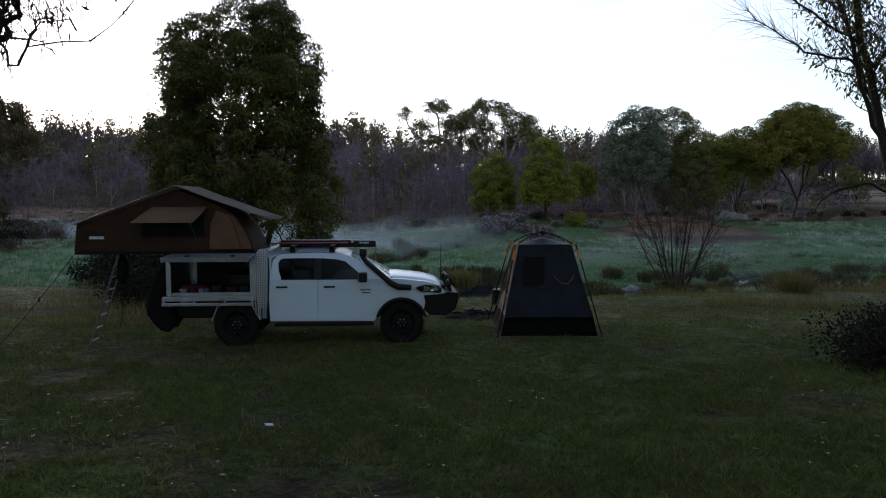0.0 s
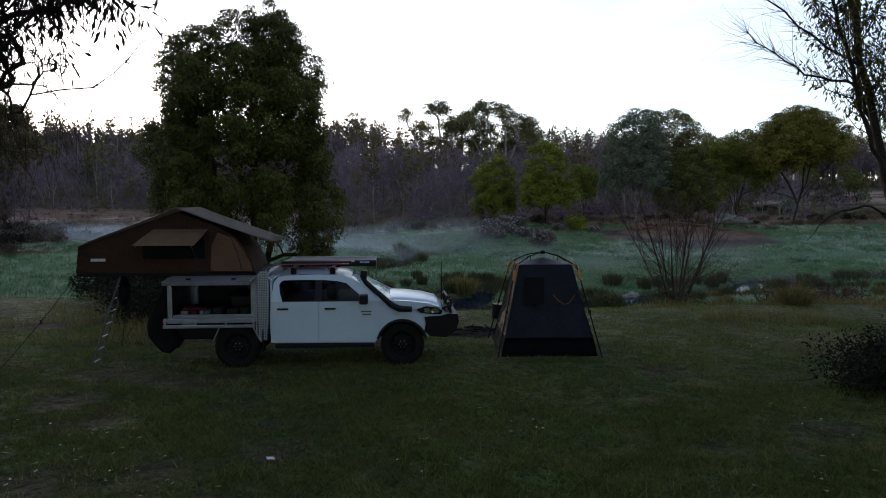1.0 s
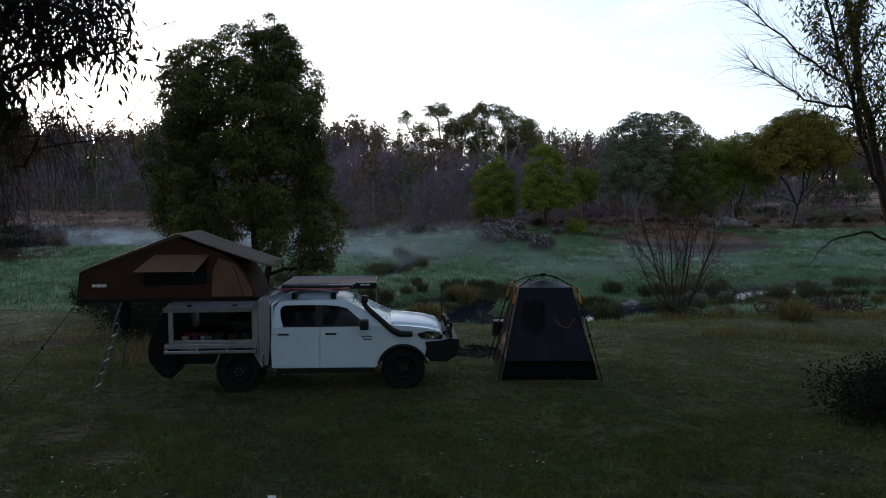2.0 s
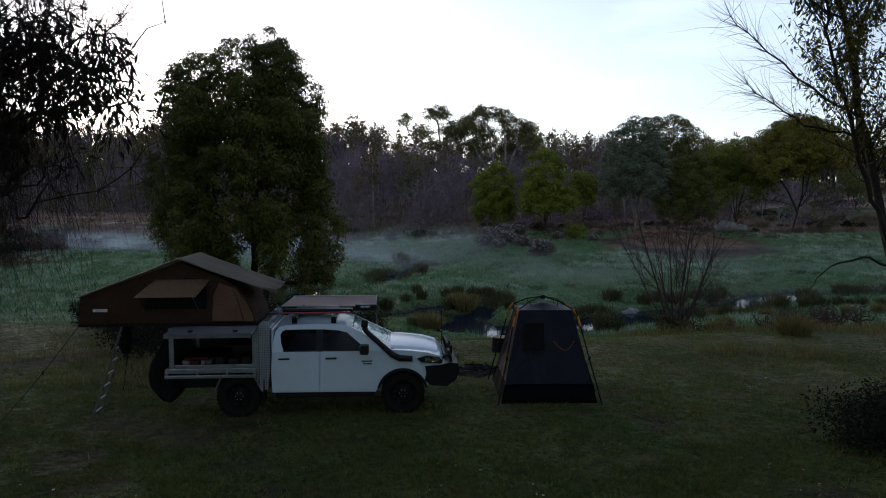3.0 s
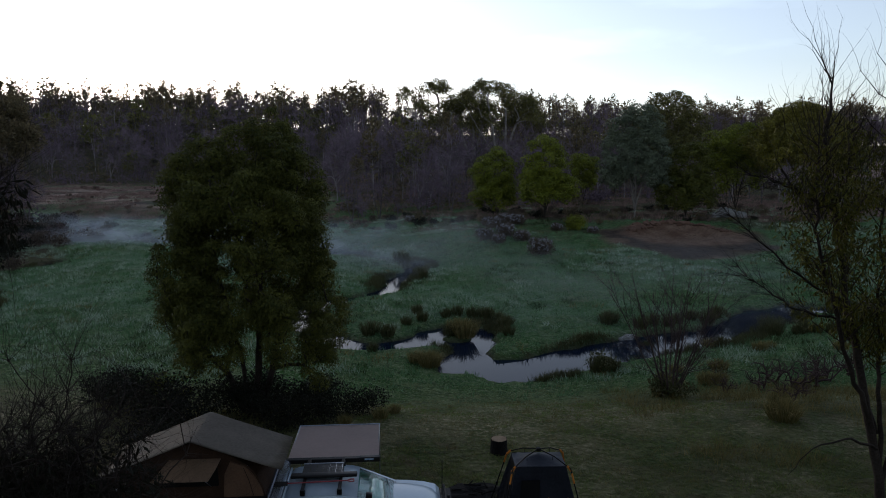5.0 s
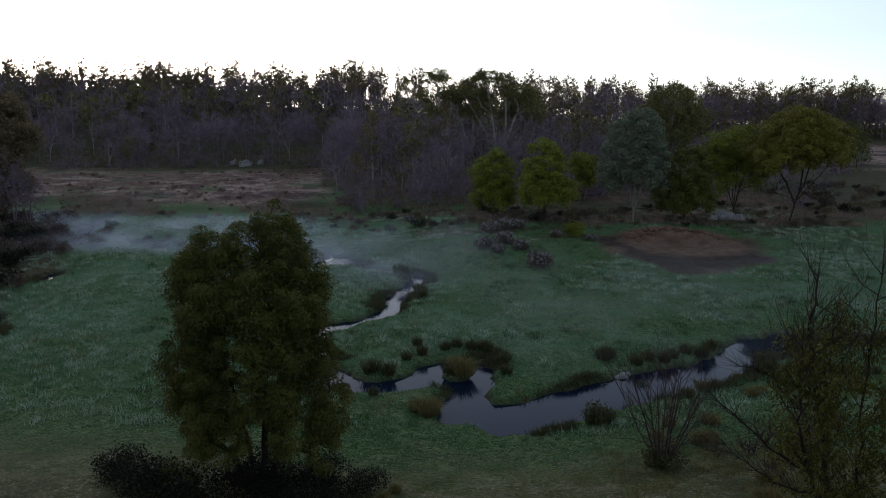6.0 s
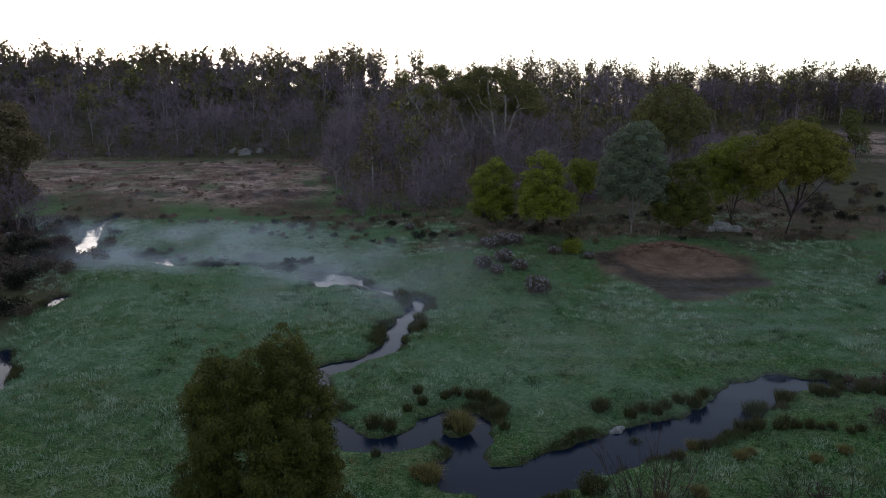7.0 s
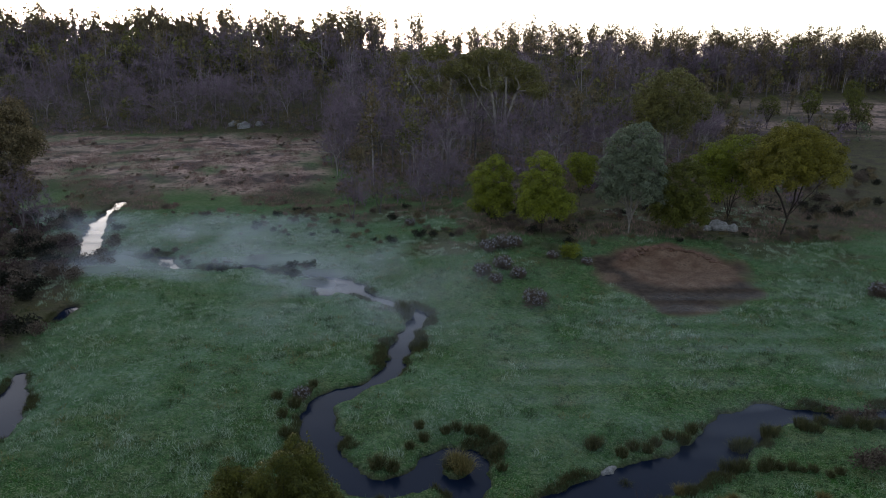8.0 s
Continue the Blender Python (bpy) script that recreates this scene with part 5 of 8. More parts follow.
r = np.random.default_rng(93)
for (x0, y0, w0), (x1, y1, w1) in zip(CREEK_WEST[1:13], CREEK_WEST[2:14]):
    for k in range(3):
        t = r.random()
        x, y, s = x0 + t * (x1 - x0) + r.normal(0, 0.5), y0 + t * (y1 - y0) + (w0 + 0.9 + 0.8 * r.random()) * (1 if k else -1), 0.3 + 0.35 * r.random()
        if shore(np.array([x]), np.array([y]))[0] > 0.3:
            plant("heath_bush", x, y, *HEATH_BUSH, M_BARK, (M_SHADELEAF, M_SCRUB)[k % 2], "low dark bush on the bank of the upper creek", "bush", "heath bushes", "stem", "foliage", turn=x * 50, scale=s)
TWIG_BUSH = wiry(88, 1.3, 2.0, 40, 7, low=0.12, thick=0.009, length=0.42)
for x, y, s in ((15.1, 30.9, 1.0), (15.4, 29.2, 1.0), (13.6, 29.2, 0.8), (16.6, 30.0, 1.1), (12.1, 29.1, 0.6), (17.6, 31.8, 1.0), (12.9, 25.4, 0.7), (19.4, 32.6, 1.0), (14.4, 27.0, 0.5)):
    plant("twiggy_shrub", x, y, *TWIG_BUSH, M_REDTWIG, M_REDTWIG, "low bare reddish-brown shrub on the slope below the lawn", "shrub", "twiggy shrubs", "stem", "twig_crown", turn=x * 70, scale=s)
r = np.random.default_rng(94)
for i in range(110):
    y = 62 + 50 * r.random()
    x, s = -41 - 0.25 * (y - 58) - 16 * r.random() ** 1.3, 0.5 + 0.75 * r.random()
    if shore(np.array([x]), np.array([y]))[0] > 1.0:
        plant("heath_bush", x, y, *HEATH_BUSH, M_BARK, (M_SCRUB, M_REDTWIG, M_SHADELEAF)[i % 3], "dense reddish-brown shrub on the boggy edge", "bush", "heath bushes", "stem", "foliage", turn=x * 50, scale=s)
far_V, far_F, far_M, at = [], [], [], 0
for i in range(480):
    if i < 360:
        x, y, q = -95 + 78 * r.random(), 112 + 98 * r.random(), 0.22 + 0.4 * r.random() ** 2
    else:
        y = 106 + 84 * r.random()
        x, q = 53 + (y - 100) * 0.15 + 34 * r.random(), 0.4 + 0.6 * r.random()
    if ripple(np.array([x]), np.array([y]), 14, 45)[0] < -0.2:
        continue
    a = r.random() * 6.28
    V, F = join(*HEATH_BUSH)
    far_V.append(V * q @ np.array([[math.cos(a), math.sin(a), 0], [-math.sin(a), math.cos(a), 0], [0, 0, 1]]) + (x, y, gz(x, y) - 0.05))
    far_F.append(F + at)
    far_M.append(np.full(len(F), (0, 3, 3, 0, 1, 3)[i % 6] if i < 360 else i % 3, dtype=np.int32))
    at += len(V)
scrub_me = mesh_data("far_scrub", np.concatenate(far_V), np.concatenate(far_F), M_SCRUB)
scrub_me.materials.append(M_DARKLEAF)
scrub_me.materials.append(M_SHADELEAF)
scrub_me.materials.append(M_HEATHGRASS)
scrub_me.polygons.foreach_set("material_index", np.concatenate(far_M))
tagged(put("far_scrub", scrub_me), "low dark scrub on the brown heath and the far slope", "scrub", kind="stuff")
for x, y, s in ((28.7, 42.0, 0.8), (29.8, 42.4, 0.7), (31.4, 49.6, 0.8), (33.0, 49.2, 0.9), (8.2, 34.8, 0.6), (9.0, 27.3, 0.55), (9.6, 27.9, 0.5)):
    plant("creek_bush", x, y, *HEATH_BUSH, M_BARK, M_SCRUB if x > 20 else M_RUSH, "low dense brownish bush near the creek", "bush", "bushes by the lower creek", "stem", "foliage", turn=x * 40, scale=s)
plant("green_bush", 16.4, 86.5, *FROST_BUSH, M_BARK, M_WATTLE, "small bright green bush beside the wallow", "bush", "", "stem", "foliage", scale=1.1)
r = np.random.default_rng(91)
for i in range(225):
    if 180 > i >= 96:
        x, y, s = -22 + 84 * r.random(), 91 + 32 * r.random(), 0.25 + 0.45 * r.random()
        if r.random() < 0.3:
            x, y = -30 + 12 * r.random(), 100 + 20 * r.random()
    elif i >= 82:
        a = (i - 82) / 14
        x, y, s = -46.5 - 8 * a + 1.8 * math.sin(i * 2.1), 85.5 + 22 * a, 0.55 + 0.35 * r.random()
        x -= 2.2 if i % 2 else -3.0
    elif i < 26 or i >= 180:
        y, s = 57 + 42 * r.random(), 0.6 + 0.7 * r.random()
        x = -37.5 - 0.25 * (y - 58) - 11 * r.random()
        x -= max(0, (72 - y) * 0.0)
    elif i < 52:
        x, y, s = -14 + 34 * r.random(), 96 + 20 * r.random(), 0.35 + 0.5 * r.random()
    else:
        x, y, s = 20 + 36 * r.random(), 94 + 24 * r.random(), 0.35 + 0.4 * r.random()
    if shore(np.array([x]), np.array([y]))[0] < 0.8 or wallow(np.array([x]), np.array([y]))[0] > 0.05:
        continue
    plant("heath_bush", x, y, *HEATH_BUSH, M_BARK, (M_SHADELEAF, M_SCRUB, M_SCRUB if x < -34 else M_DARKLEAF)[int(r.integers(0, 3))], "low heath bush on rough ground", "bush", "heath bushes", "stem", "foliage", turn=x * 50, scale=s)


# ---- tussocks, rushes and grass ----
def blades(r, x, y, height, width, lean=0.35, sink=0.02):
    """Single tapering blades standing on the ground: one triangle each."""
    n = len(x)
    z = ground_height(x, y) - sink
    a = r.random(n) * 2 * np.pi
    h = height * (0.5 + 0.8 * r.random(n))
    w = width * (0.6 + 0.8 * r.random(n))
    tip = np.stack([x + r.normal(0, lean, n) * h, y + r.normal(0, lean, n) * h, z + h + sink], -1)
    s = np.stack([np.cos(a) * w, np.sin(a) * w, np.zeros(n)], -1) * 0.5
    b = np.stack([x, y, z], -1)
    return np.stack([b - s, b + s, tip], 1).reshape(-1, 3), np.arange(n * 3).reshape(n, 3)


def tussock_mesh(seed, n, h, spread, width, mat):
    r = np.random.default_rng(seed)
    a, q = r.random(n) * 6.283, r.random(n) ** 0.7
    base = np.stack([np.cos(a) * q * spread * 0.45, np.sin(a) * q * spread * 0.45, np.full(n, -0.05)], -1)
    out = np.stack([np.cos(a) * q * spread * 0.55, np.sin(a) * q * spread * 0.55, np.zeros(n)], -1) + r.normal(0, 0.12 * spread, (n, 3)) * (1, 1, 0)
    hh = h * (0.55 + 0.5 * r.random((n, 1)))
    mid = base + out * 0.45 + hh * (0, 0, 0.68)
    tip = base + out * 1.15 + hh * (0, 0, 1.0) * (1.05 - 0.35 * q[:, None])
    b = r.random(n) * 6.283
    s = np.stack([np.cos(b), np.sin(b), np.zeros(n)], -1) * width * 0.5
    V = np.stack([base - s, base + s, mid + s * 0.8, mid - s * 0.8, tip], 1).reshape(-1, 3)
    i = np.arange(n * 5).reshape(n, 5)
    return mesh_data("tussock", V, [i[:, :4], np.stack([i[:, 3], i[:, 2], i[:, 4]], -1)], mat)


STRAW_T, RUSH_T = tussock_mesh(1, 420, 0.95, 1.0, 0.022, M_STRAW), tussock_mesh(2, 300, 0.9, 0.75, 0.02, M_RUSH)


def tussock(me, x, y, s, label, sink=0.0):
    ob = new("tussock", me)
    ob.matrix_world = pose(x, y, gz(x, y) - sink, 0, 0, x * 57 + y * 23) @ Matrix.Diagonal((s, s, s * (0.85 + 0.3 * ((x * 7.3) % 1)), 1))
    return tagged(ob, label, "grass tussock", "tussocks along the creek")


for x, y, s in ((0.45, 42.3, 1.15), (1.3, 42.0, 1.3), (0.9, 42.6, 1.2)):
    tussock(STRAW_T if x > 0.5 else RUSH_T, x, y, s, "straw-coloured tussock on the islet in the pool" if x > 0.5 else "dark rush tussock on the islet in the pool")
for x, y, s in ((-0.75, 35.8, 1.1), (-0.6, 36.9, 0.9), (-1.4, 36.2, 0.8)):
    tussock(STRAW_T, x, y, s, "straw-coloured tussock on the creek bank")
for x, y, s in ((11.0, 45.0, 1.2), (-4.5, 42.3, 1.4), (-3.4, 42.0, 1.2), (3.9, 43.8, 1.0), (4.0, 42.0, 0.9), (3.7, 45.6, 1.0), (2.0, 46.6, 1.0), (0.2, 46.6, 0.9), (7.9, 34.6, 1.2), (8.6, 34.8, 1.0),
                (17.6, 45.8, 1.2), (18.6, 47.0, 1.1), (15.4, 45.2, 1.0), (21.5, 45.2, 1.5), (22.4, 45.7, 1.3), (24.3, 46.8, 1.4), (27.3, 48.0, 1.2), (29.0, 48.4, 1.1), (-2.0, 63.5, 1.3), (-2.3, 65.2, 1.2), (-1.8, 62.0, 1.0),
                (-4.4, 71.5, 1.7), (-3.6, 71.0, 1.4), (12.2, 41.0, 0.9), (-1.4, 45.6, 0.9), (1.0, 47.0, 1.0), (3.0, 46.2, 1.0), (-2.4, 44.6, 0.8), (4.2, 44.6, 0.9), (14.0, 38.3, 1.0), (16.0, 39.4, 0.9), (-11.6, 46.2, 1.1), (-11.8, 50.6, 1.2), (-11.2, 53.0, 1.0), (-4.0, 38.4, 0.7), (19.7, 42.6, 1.4), (20.4, 42.2, 1.2), (21.8, 42.0, 1.0), (22.4, 42.4, 1.2), (23.0, 42.1, 0.7), (23.8, 42.0, 0.9), (24.3, 41.6, 0.6), (25.0, 41.7, 0.8), (25.8, 41.0, 0.7), (26.6, 41.3, 0.8), (27.4, 47.4, 1.3), (28.0, 47.0, 1.0), (12.6, 43.8, 1.0), (13.6, 44.6, 1.1), (14.6, 44.4, 1.0), (16.6, 46.2, 1.1), (10.6, 44.6, 1.2), (30.8, 48.0, 1.2), (32.0, 47.6, 1.3), (33.4, 47.8, 1.1), (-13.4, 51.6, 1.1), (-12.4, 49.0, 1.0), (-10.9, 54.0, 0.9), (-1.8, 47.1, 0.9), (2.8, 46.6, 1.0)):
    tussock(RUSH_T, x, y, s, "dark rush tussock at the water's edge")
for x, y, s in ((12.4, 25.0, 1.0), (12.9, 25.6, 0.8), (10.3, 31.6, 1.0), (11.4, 33.4, 0.9), (9.3, 27.4, 0.9), (8.9, 27.9, 0.8), (13.8, 27.4, 0.7), (15.6, 29.6, 0.9), (17.2, 31.4, 0.9), (15.4, 39.6, 1.2), (17.6, 38.0, 1.1), (18.4, 38.6, 0.9), (12.1, 31.0, 1.3), (12.7, 31.3, 1.1), (13.6, 33.6, 1.2), (11.4, 22.6, 1.5), (11.6, 22.9, 1.1), (10.4, 30.2, 0.8), (24.0, 38.4, 1.1), (21.6, 37.2, 1.0), (-2.2, 23.4, 0.7), (-1.8, 24.6, 0.6), (-3.3, 22.4, 0.6)):
    tussock(STRAW_T, x, y, s * 0.65, "dry pale tussock on the slope below the lawn")

r = np.random.default_rng(92)


def clumps_of(n, x, y, spread):
    return np.repeat(x, n) + r.normal(0, spread, len(x) * n), np.repeat(y, n) + r.normal(0, spread, len(y) * n)


# rushes thick along the banks
bx, by = -60 + 100 * r.random(420000), 33 + 92 * r.random(420000)
d = shore(bx, by)
ok = (d > 0.05) & (d < 1.1) & (ripple(bx, by, 3.0, 51) + 0.5 * ripple(bx, by, 1.0, 52) > np.where((bx > -12) & (bx < 4) & (by < 42.5), 0.30, -0.08) + 0.6 * d)
bx, by = clumps_of(9, bx[ok], by[ok], 0.16)
rush = blades(r, bx, by, 0.34, 0.035, 0.4)
tagged(put("bank_rushes", mesh_data("bank_rushes", *rush, M_RUSH)), "dark rushes fringing the creek banks", "rushes", kind="stuff")
# the frosted meadow
mx, my = -70 + 135 * r.random(32000), 29 + 92 * r.random(32000) ** 1.15
ok = (shore(mx, my) > 0.5) & (wallow(mx, my) < 0.1) & (np.abs(mx) < 0.66 * my + 4) & (covers(mx, my)["scrub"] < 0.5) & (r.random(len(mx)) < smooth(27, 37, my - 6 * (mx < -5)))
mx, my = clumps_of(9, mx[ok], my[ok], 0.22)
tagged(put("meadow_grass", mesh_data("meadow_grass", *blades(r, mx, my, 0.24, 0.05, 0.5), M_MEADOW)), "frost-greyed tufts of meadow grass", "grass", kind="stuff")
M_FROSTGRASS = material("frosted_straw", (0.40, 0.47, 0.37), 0.8, spots=(0.20, 0.28, 0.15), scale=0.4, island=0.6, trans=0.15)
M_SOURGRASS = material("dark_sour_grass", (0.020, 0.046, 0.012), 0.8, spots=(0.055, 0.075, 0.022), scale=0.4, island=0.6, trans=0.15)
for name, n, seed, size, mat, label in (("frosted_tufts", 9000, 53, 7, M_FROSTGRASS, "pale frosted tufts scattered over the meadow"), ("dark_tufts", 4200, 54, 5, M_SOURGRASS, "dark sour grass in patches on the meadow"), ("straw_tufts", 1500, 57, 9, M_STRAW, "dry straw tufts on the meadow")):
    px, py = -58 + 112 * r.random(n), 33 + 84 * r.random(n)
    ok = (shore(px, py) > 0.8) & (wallow(px, py) < 0.05) & (ripple(px, py, size, seed) + 0.6 * ripple(px, py, 1.8, seed + 40) > (np.where(px < 2, -0.12, 0.28) if seed == 53 else 0.12))
    px, py = clumps_of(26, px[ok], py[ok], 0.26)
    tagged(put(name, mesh_data(name, *blades(r, px, py, 0.28, 0.040, 0.6), mat)), label, "grass", kind="stuff")
# heath and scrub floor
hx, hy = -120 + 190 * r.random(26000), 92 + 116 * r.random(26000)
cv = covers(hx, hy)
ok = (np.maximum(cv["heath"], cv["scrub"]) > 0.4) & (shore(hx, hy) > 0.6) & (wallow(hx, hy) < 0.05) & (ripple(hx, hy, 5, 59) + 0.6 * ripple(hx, hy, 2, 60) > -0.15)
hx, hy = clumps_of(9, hx[ok], hy[ok], 0.35)
tagged(put("heath_grass", mesh_data("heath_grass", *blades(r, hx, hy, 0.5, 0.06, 0.5), M_HEATHGRASS)), "dry brown heath grass below the wood", "grass", kind="stuff")
# the lawn
lx, ly = [], []
for n, y0, y1 in ((210000, 5.4, 12), (120000, 12, 20), (60000, 20, 32)):
    yy = y0 + (y1 - y0) * r.random(n)
    lx.append((r.random(n) * 2 - 1) * (0.66 * yy + 1.0))
    ly.append(yy)
lx, ly = np.concatenate(lx), np.concatenate(ly)
bare = covers(lx, ly)["mud"]
ok = (r.random(len(lx)) > bare * 1.4) & (shore(lx, ly) > 0.3) & (r.random(len(lx)) < 0.6 + 0.5 * ripple(lx, ly, 1.1, 55) + 0.7 * ripple(lx, ly, 0.3, 56))
tagged(put("lawn_grass", mesh_data("lawn_grass", *blades(r, lx[ok], ly[ok], 0.058, 0.014, 1.1), M_GRASS)), "short damp lawn grass round the camp", "grass", kind="stuff")
gx, gy = -11 + 23 * r.random(5200), 5.4 + 22 * r.random(5200) ** 1.2
ok = (ripple(gx, gy, 1.6, 61) + 0.5 * ripple(gx, gy, 0.5, 62) > 0.0) & (covers(gx, gy)["mud"] < 0.3)
gx, gy = clumps_of(22, gx[ok], gy[ok], 0.10)
tagged(put("rank_tufts", mesh_data("rank_tufts", *blades(r, gx, gy, 0.070, 0.013, 0.9), material("rank_green_blades", (0.060, 0.125, 0.018), 0.7, spots=(0.20, 0.225, 0.060), scale=0.5, island=0.6, trans=0.25))), "ranker yellow-green tufts in the lawn", "grass", kind="stuff")
tx, ty = -10 + 21 * r.random(2200), 5.5 + 23 * r.random(2200)
tx, ty = clumps_of(16, tx, ty, 0.09)
tagged(put("lawn_tufts", mesh_data("lawn_tufts", *blades(r, tx, ty, 0.085, 0.013, 0.8), M_STRAW)), "longer dry tufts on the lawn", "grass", kind="stuff")
# dry rank grass where the lawn meets the slope
dx, dy = np.concatenate([7 + 11 * r.random(420), -12 + 7 * r.random(160)]), np.concatenate([19 + 11 * r.random(420), 15 + 9 * r.random(160)])
ok = ripple(dx, dy, 2.5, 58) > -0.25
dx, dy = clumps_of(30, dx[ok], dy[ok], 0.2)
tagged(put("rank_grass", mesh_data("rank_grass", *blades(r, dx, dy, 0.34, 0.016, 0.45), M_STRAW)), "dry rank grass where the lawn meets the slope", "grass", kind="stuff")
# fallen leaves on the lawn
fx, fy = (r.random(1700) * 2 - 1) * 9.0, 5.4 + 12 * r.random(1700) ** 1.3
keep = (ripple(fx, fy, 1.4, 63) + 0.4 * ripple(fx, fy, 0.5, 68) > np.where((fx < 0) & (fy < 10), 0.0, 0.42))
fx, fy = fx[keep], fy[keep]
fl = leaves(r, np.stack([fx, fy, ground_height(fx, fy) + 0.03], -1), 0.01, 1, 0.075, 0.018, 0.0)
M_LITTER = material("fallen_leaf", (0.48, 0.44, 0.36), 0.7, spots=(0.16, 0.11, 0.07), scale=3, island=0.8)
fl[0][:, 2] = np.repeat(ground_height(fx, fy) + 0.03, 4) + r.normal(0, 0.006, len(fl[0]))
tagged(put("leaf_litter", mesh_data("leaf_litter", *fl, M_LITTER)), "pale fallen gum leaves scattered on the lawn", "leaves", kind="stuff")


# ground mist: faint veils standing one behind another over the wet meadow
M_MIST = bpy.data.materials.new("ground_mist")
M_MIST.use_nodes = True
mn, ml = M_MIST.node_tree.nodes, M_MIST.node_tree.links
clear, white, glow, soft, thin, mixed, lit = mn.new("ShaderNodeBsdfTransparent"), mn.new("ShaderNodeBsdfDiffuse"), mn.new("ShaderNodeBsdfTranslucent"), mn.new("ShaderNodeMixShader"), mn.new("ShaderNodeAttribute"), mn.new("ShaderNodeMixShader"), mn.new("ShaderNodeTexNoise")
thin.attribute_name = "mist_share"
lit.inputs["Scale"].default_value, lit.inputs["Detail"].default_value = 0.10, 4
wisp, both = mn.new("ShaderNodeMapRange"), mn.new("ShaderNodeMath")
wisp.inputs["From Min"].default_value, wisp.inputs["From Max"].default_value = 0.32, 0.60
both.operation = "MULTIPLY"
white.inputs["Color"].default_value = glow.inputs["Color"].default_value = (0.82, 0.86, 0.90, 1)
mc = mn.new("ShaderNodeTexCoord")
ml.new(mc.outputs["Object"], lit.inputs["Vector"])
ml.new(lit.outputs["Fac"], wisp.inputs["Value"])
ml.new(wisp.outputs[0], both.inputs[0])
ml.new(thin.outputs["Fac"], both.inputs[1])
ml.new(white.outputs[0], soft.inputs[1])
ml.new(glow.outputs[0], soft.inputs[2])
ml.new(both.outputs[0], mixed.inputs[0])
ml.new(clear.outputs[0], mixed.inputs[1])
ml.new(soft.outputs[0], mixed.inputs[2])
ml.new(mixed.outputs[0], mn["Material Output"].inputs["Surface"])
MIST_ROWS = [((-26 if k < 4 else -53 - 1.2 * max(0, 4 * k - 26)), 10 - (0.0 if k < 7 else 18.0), 66 + 4.0 * k, 1.5 + 1.0 * math.sin(math.pi * k / 12), 0.10 + 0.26 * math.sin(math.pi * (k + 0.5) / 13)) for k in range(12)]
MIST_ROWS += [(-2, 62, 45 + 3.2 * k, 0.9, 0.115 * math.sin(math.pi * (k + 1) / 13)) for k in range(12)]
for row, (x0, x1, y, tall, share) in enumerate(MIST_ROWS):
    vx, vh = np.meshgrid(np.arange(x0, x1 + 0.1, 1.5), np.linspace(0, 1, 11))
    a, h = vx.ravel(), vh.ravel()
    b = y + (3.0 if row < 12 else 1.2) * ripple(a, a * 0 + (row if row < 12 else 0), 22, 64) + 0.8 * ripple(a, a * 0 + row, 7, 65) + (4.0 if row < 12 else 1.6) * (h - 0.5)
    top = tall * (1.0 + 0.35 * ripple(a, a * 0 + row, 16, 66) + 0.25 * ripple(a, a * 0 + row, 5, 67))
    vz = np.maximum(ground_height(a, b), WATER) + 0.05 + h * top
    dens = np.sin(np.pi * h ** 0.6) ** 1.5 * smooth(x0, x0 + 12, a) * (1 - smooth(x1 - 22, x1, a)) * share
    vi = np.arange(a.size).reshape(vx.shape)
    veil_me = mesh_data("ground_mist", np.stack([a, b, vz], -1), np.stack([vi[:-1, :-1], vi[:-1, 1:], vi[1:, 1:], vi[1:, :-1]], -1).reshape(-1, 4)[dens.reshape(vx.shape)[1:, 1:].ravel() + dens.reshape(vx.shape)[:-1, :-1].ravel() > 0.006], M_MIST, True)
    veil_me.attributes.new("mist_share", "FLOAT", "POINT").data.foreach_set("value", dens.astype(np.float32))
    tagged(put("ground_mist", veil_me), "thin white ground mist over the wet meadow", "mist", kind="stuff")


# ---- boulders ----
def boulder(x, y, sx, sy, sz, seed, label):
    bm = bmesh.new()
    bmesh.ops.create_icosphere(bm, subdivisions=4, radius=1.0)
    for v in bm.verts:
        n1 = noise.noise(v.co * 1.1 + Vector((seed, 0, 0))) * 0.45 + noise.noise(v.co * 3 + Vector((0, seed, 0))) * 0.14 + noise.noise(v.co * 9) * 0.03
        v.co = v.co * (1 + n1)
        v.co = Vector((v.co.x * sx, v.co.y * sy, max(v.co.z, -0.5) * sz))
    ob = part("boulder", bm, M_STONE, None, "", True)
    ob.matrix_world = pose(x, y, gz(x, y) + 0.2 * sz, 0, 0, seed * 40)
    return tagged(ob, label, "rock", "boulders")


M_STONE = material("lichened_granite", (0.30, 0.29, 0.28), 0.9, spots=(0.085, 0.085, 0.070), scale=3.2, bump=1.0, bump_scale=7)
boulder(11.4, 42.4, 0.8, 0.45, 0.4, 1, "pale granite boulder at the water's edge")
for i, (x, y, s) in enumerate(((40.2, 99.6, 1.5), (41.8, 98.6, 0.9), (38.6, 99.2, 0.7), (42.6, 99.8, 0.7))):
    boulder(x, y, s, s * 0.8, s * 0.75, 3 + i, "pale granite boulder under the wattles")
for i, (x, y, s) in enumerate(((-66, 96.5, 1.3), (-63.5, 101.5, 0.8), (-60, 216, 2.2), (-64, 218, 1.6), (-56, 219, 1.5))):
    boulder(x, y, s, s * 0.8, s * 0.7, 8 + i, "grey granite boulder among the scrub")


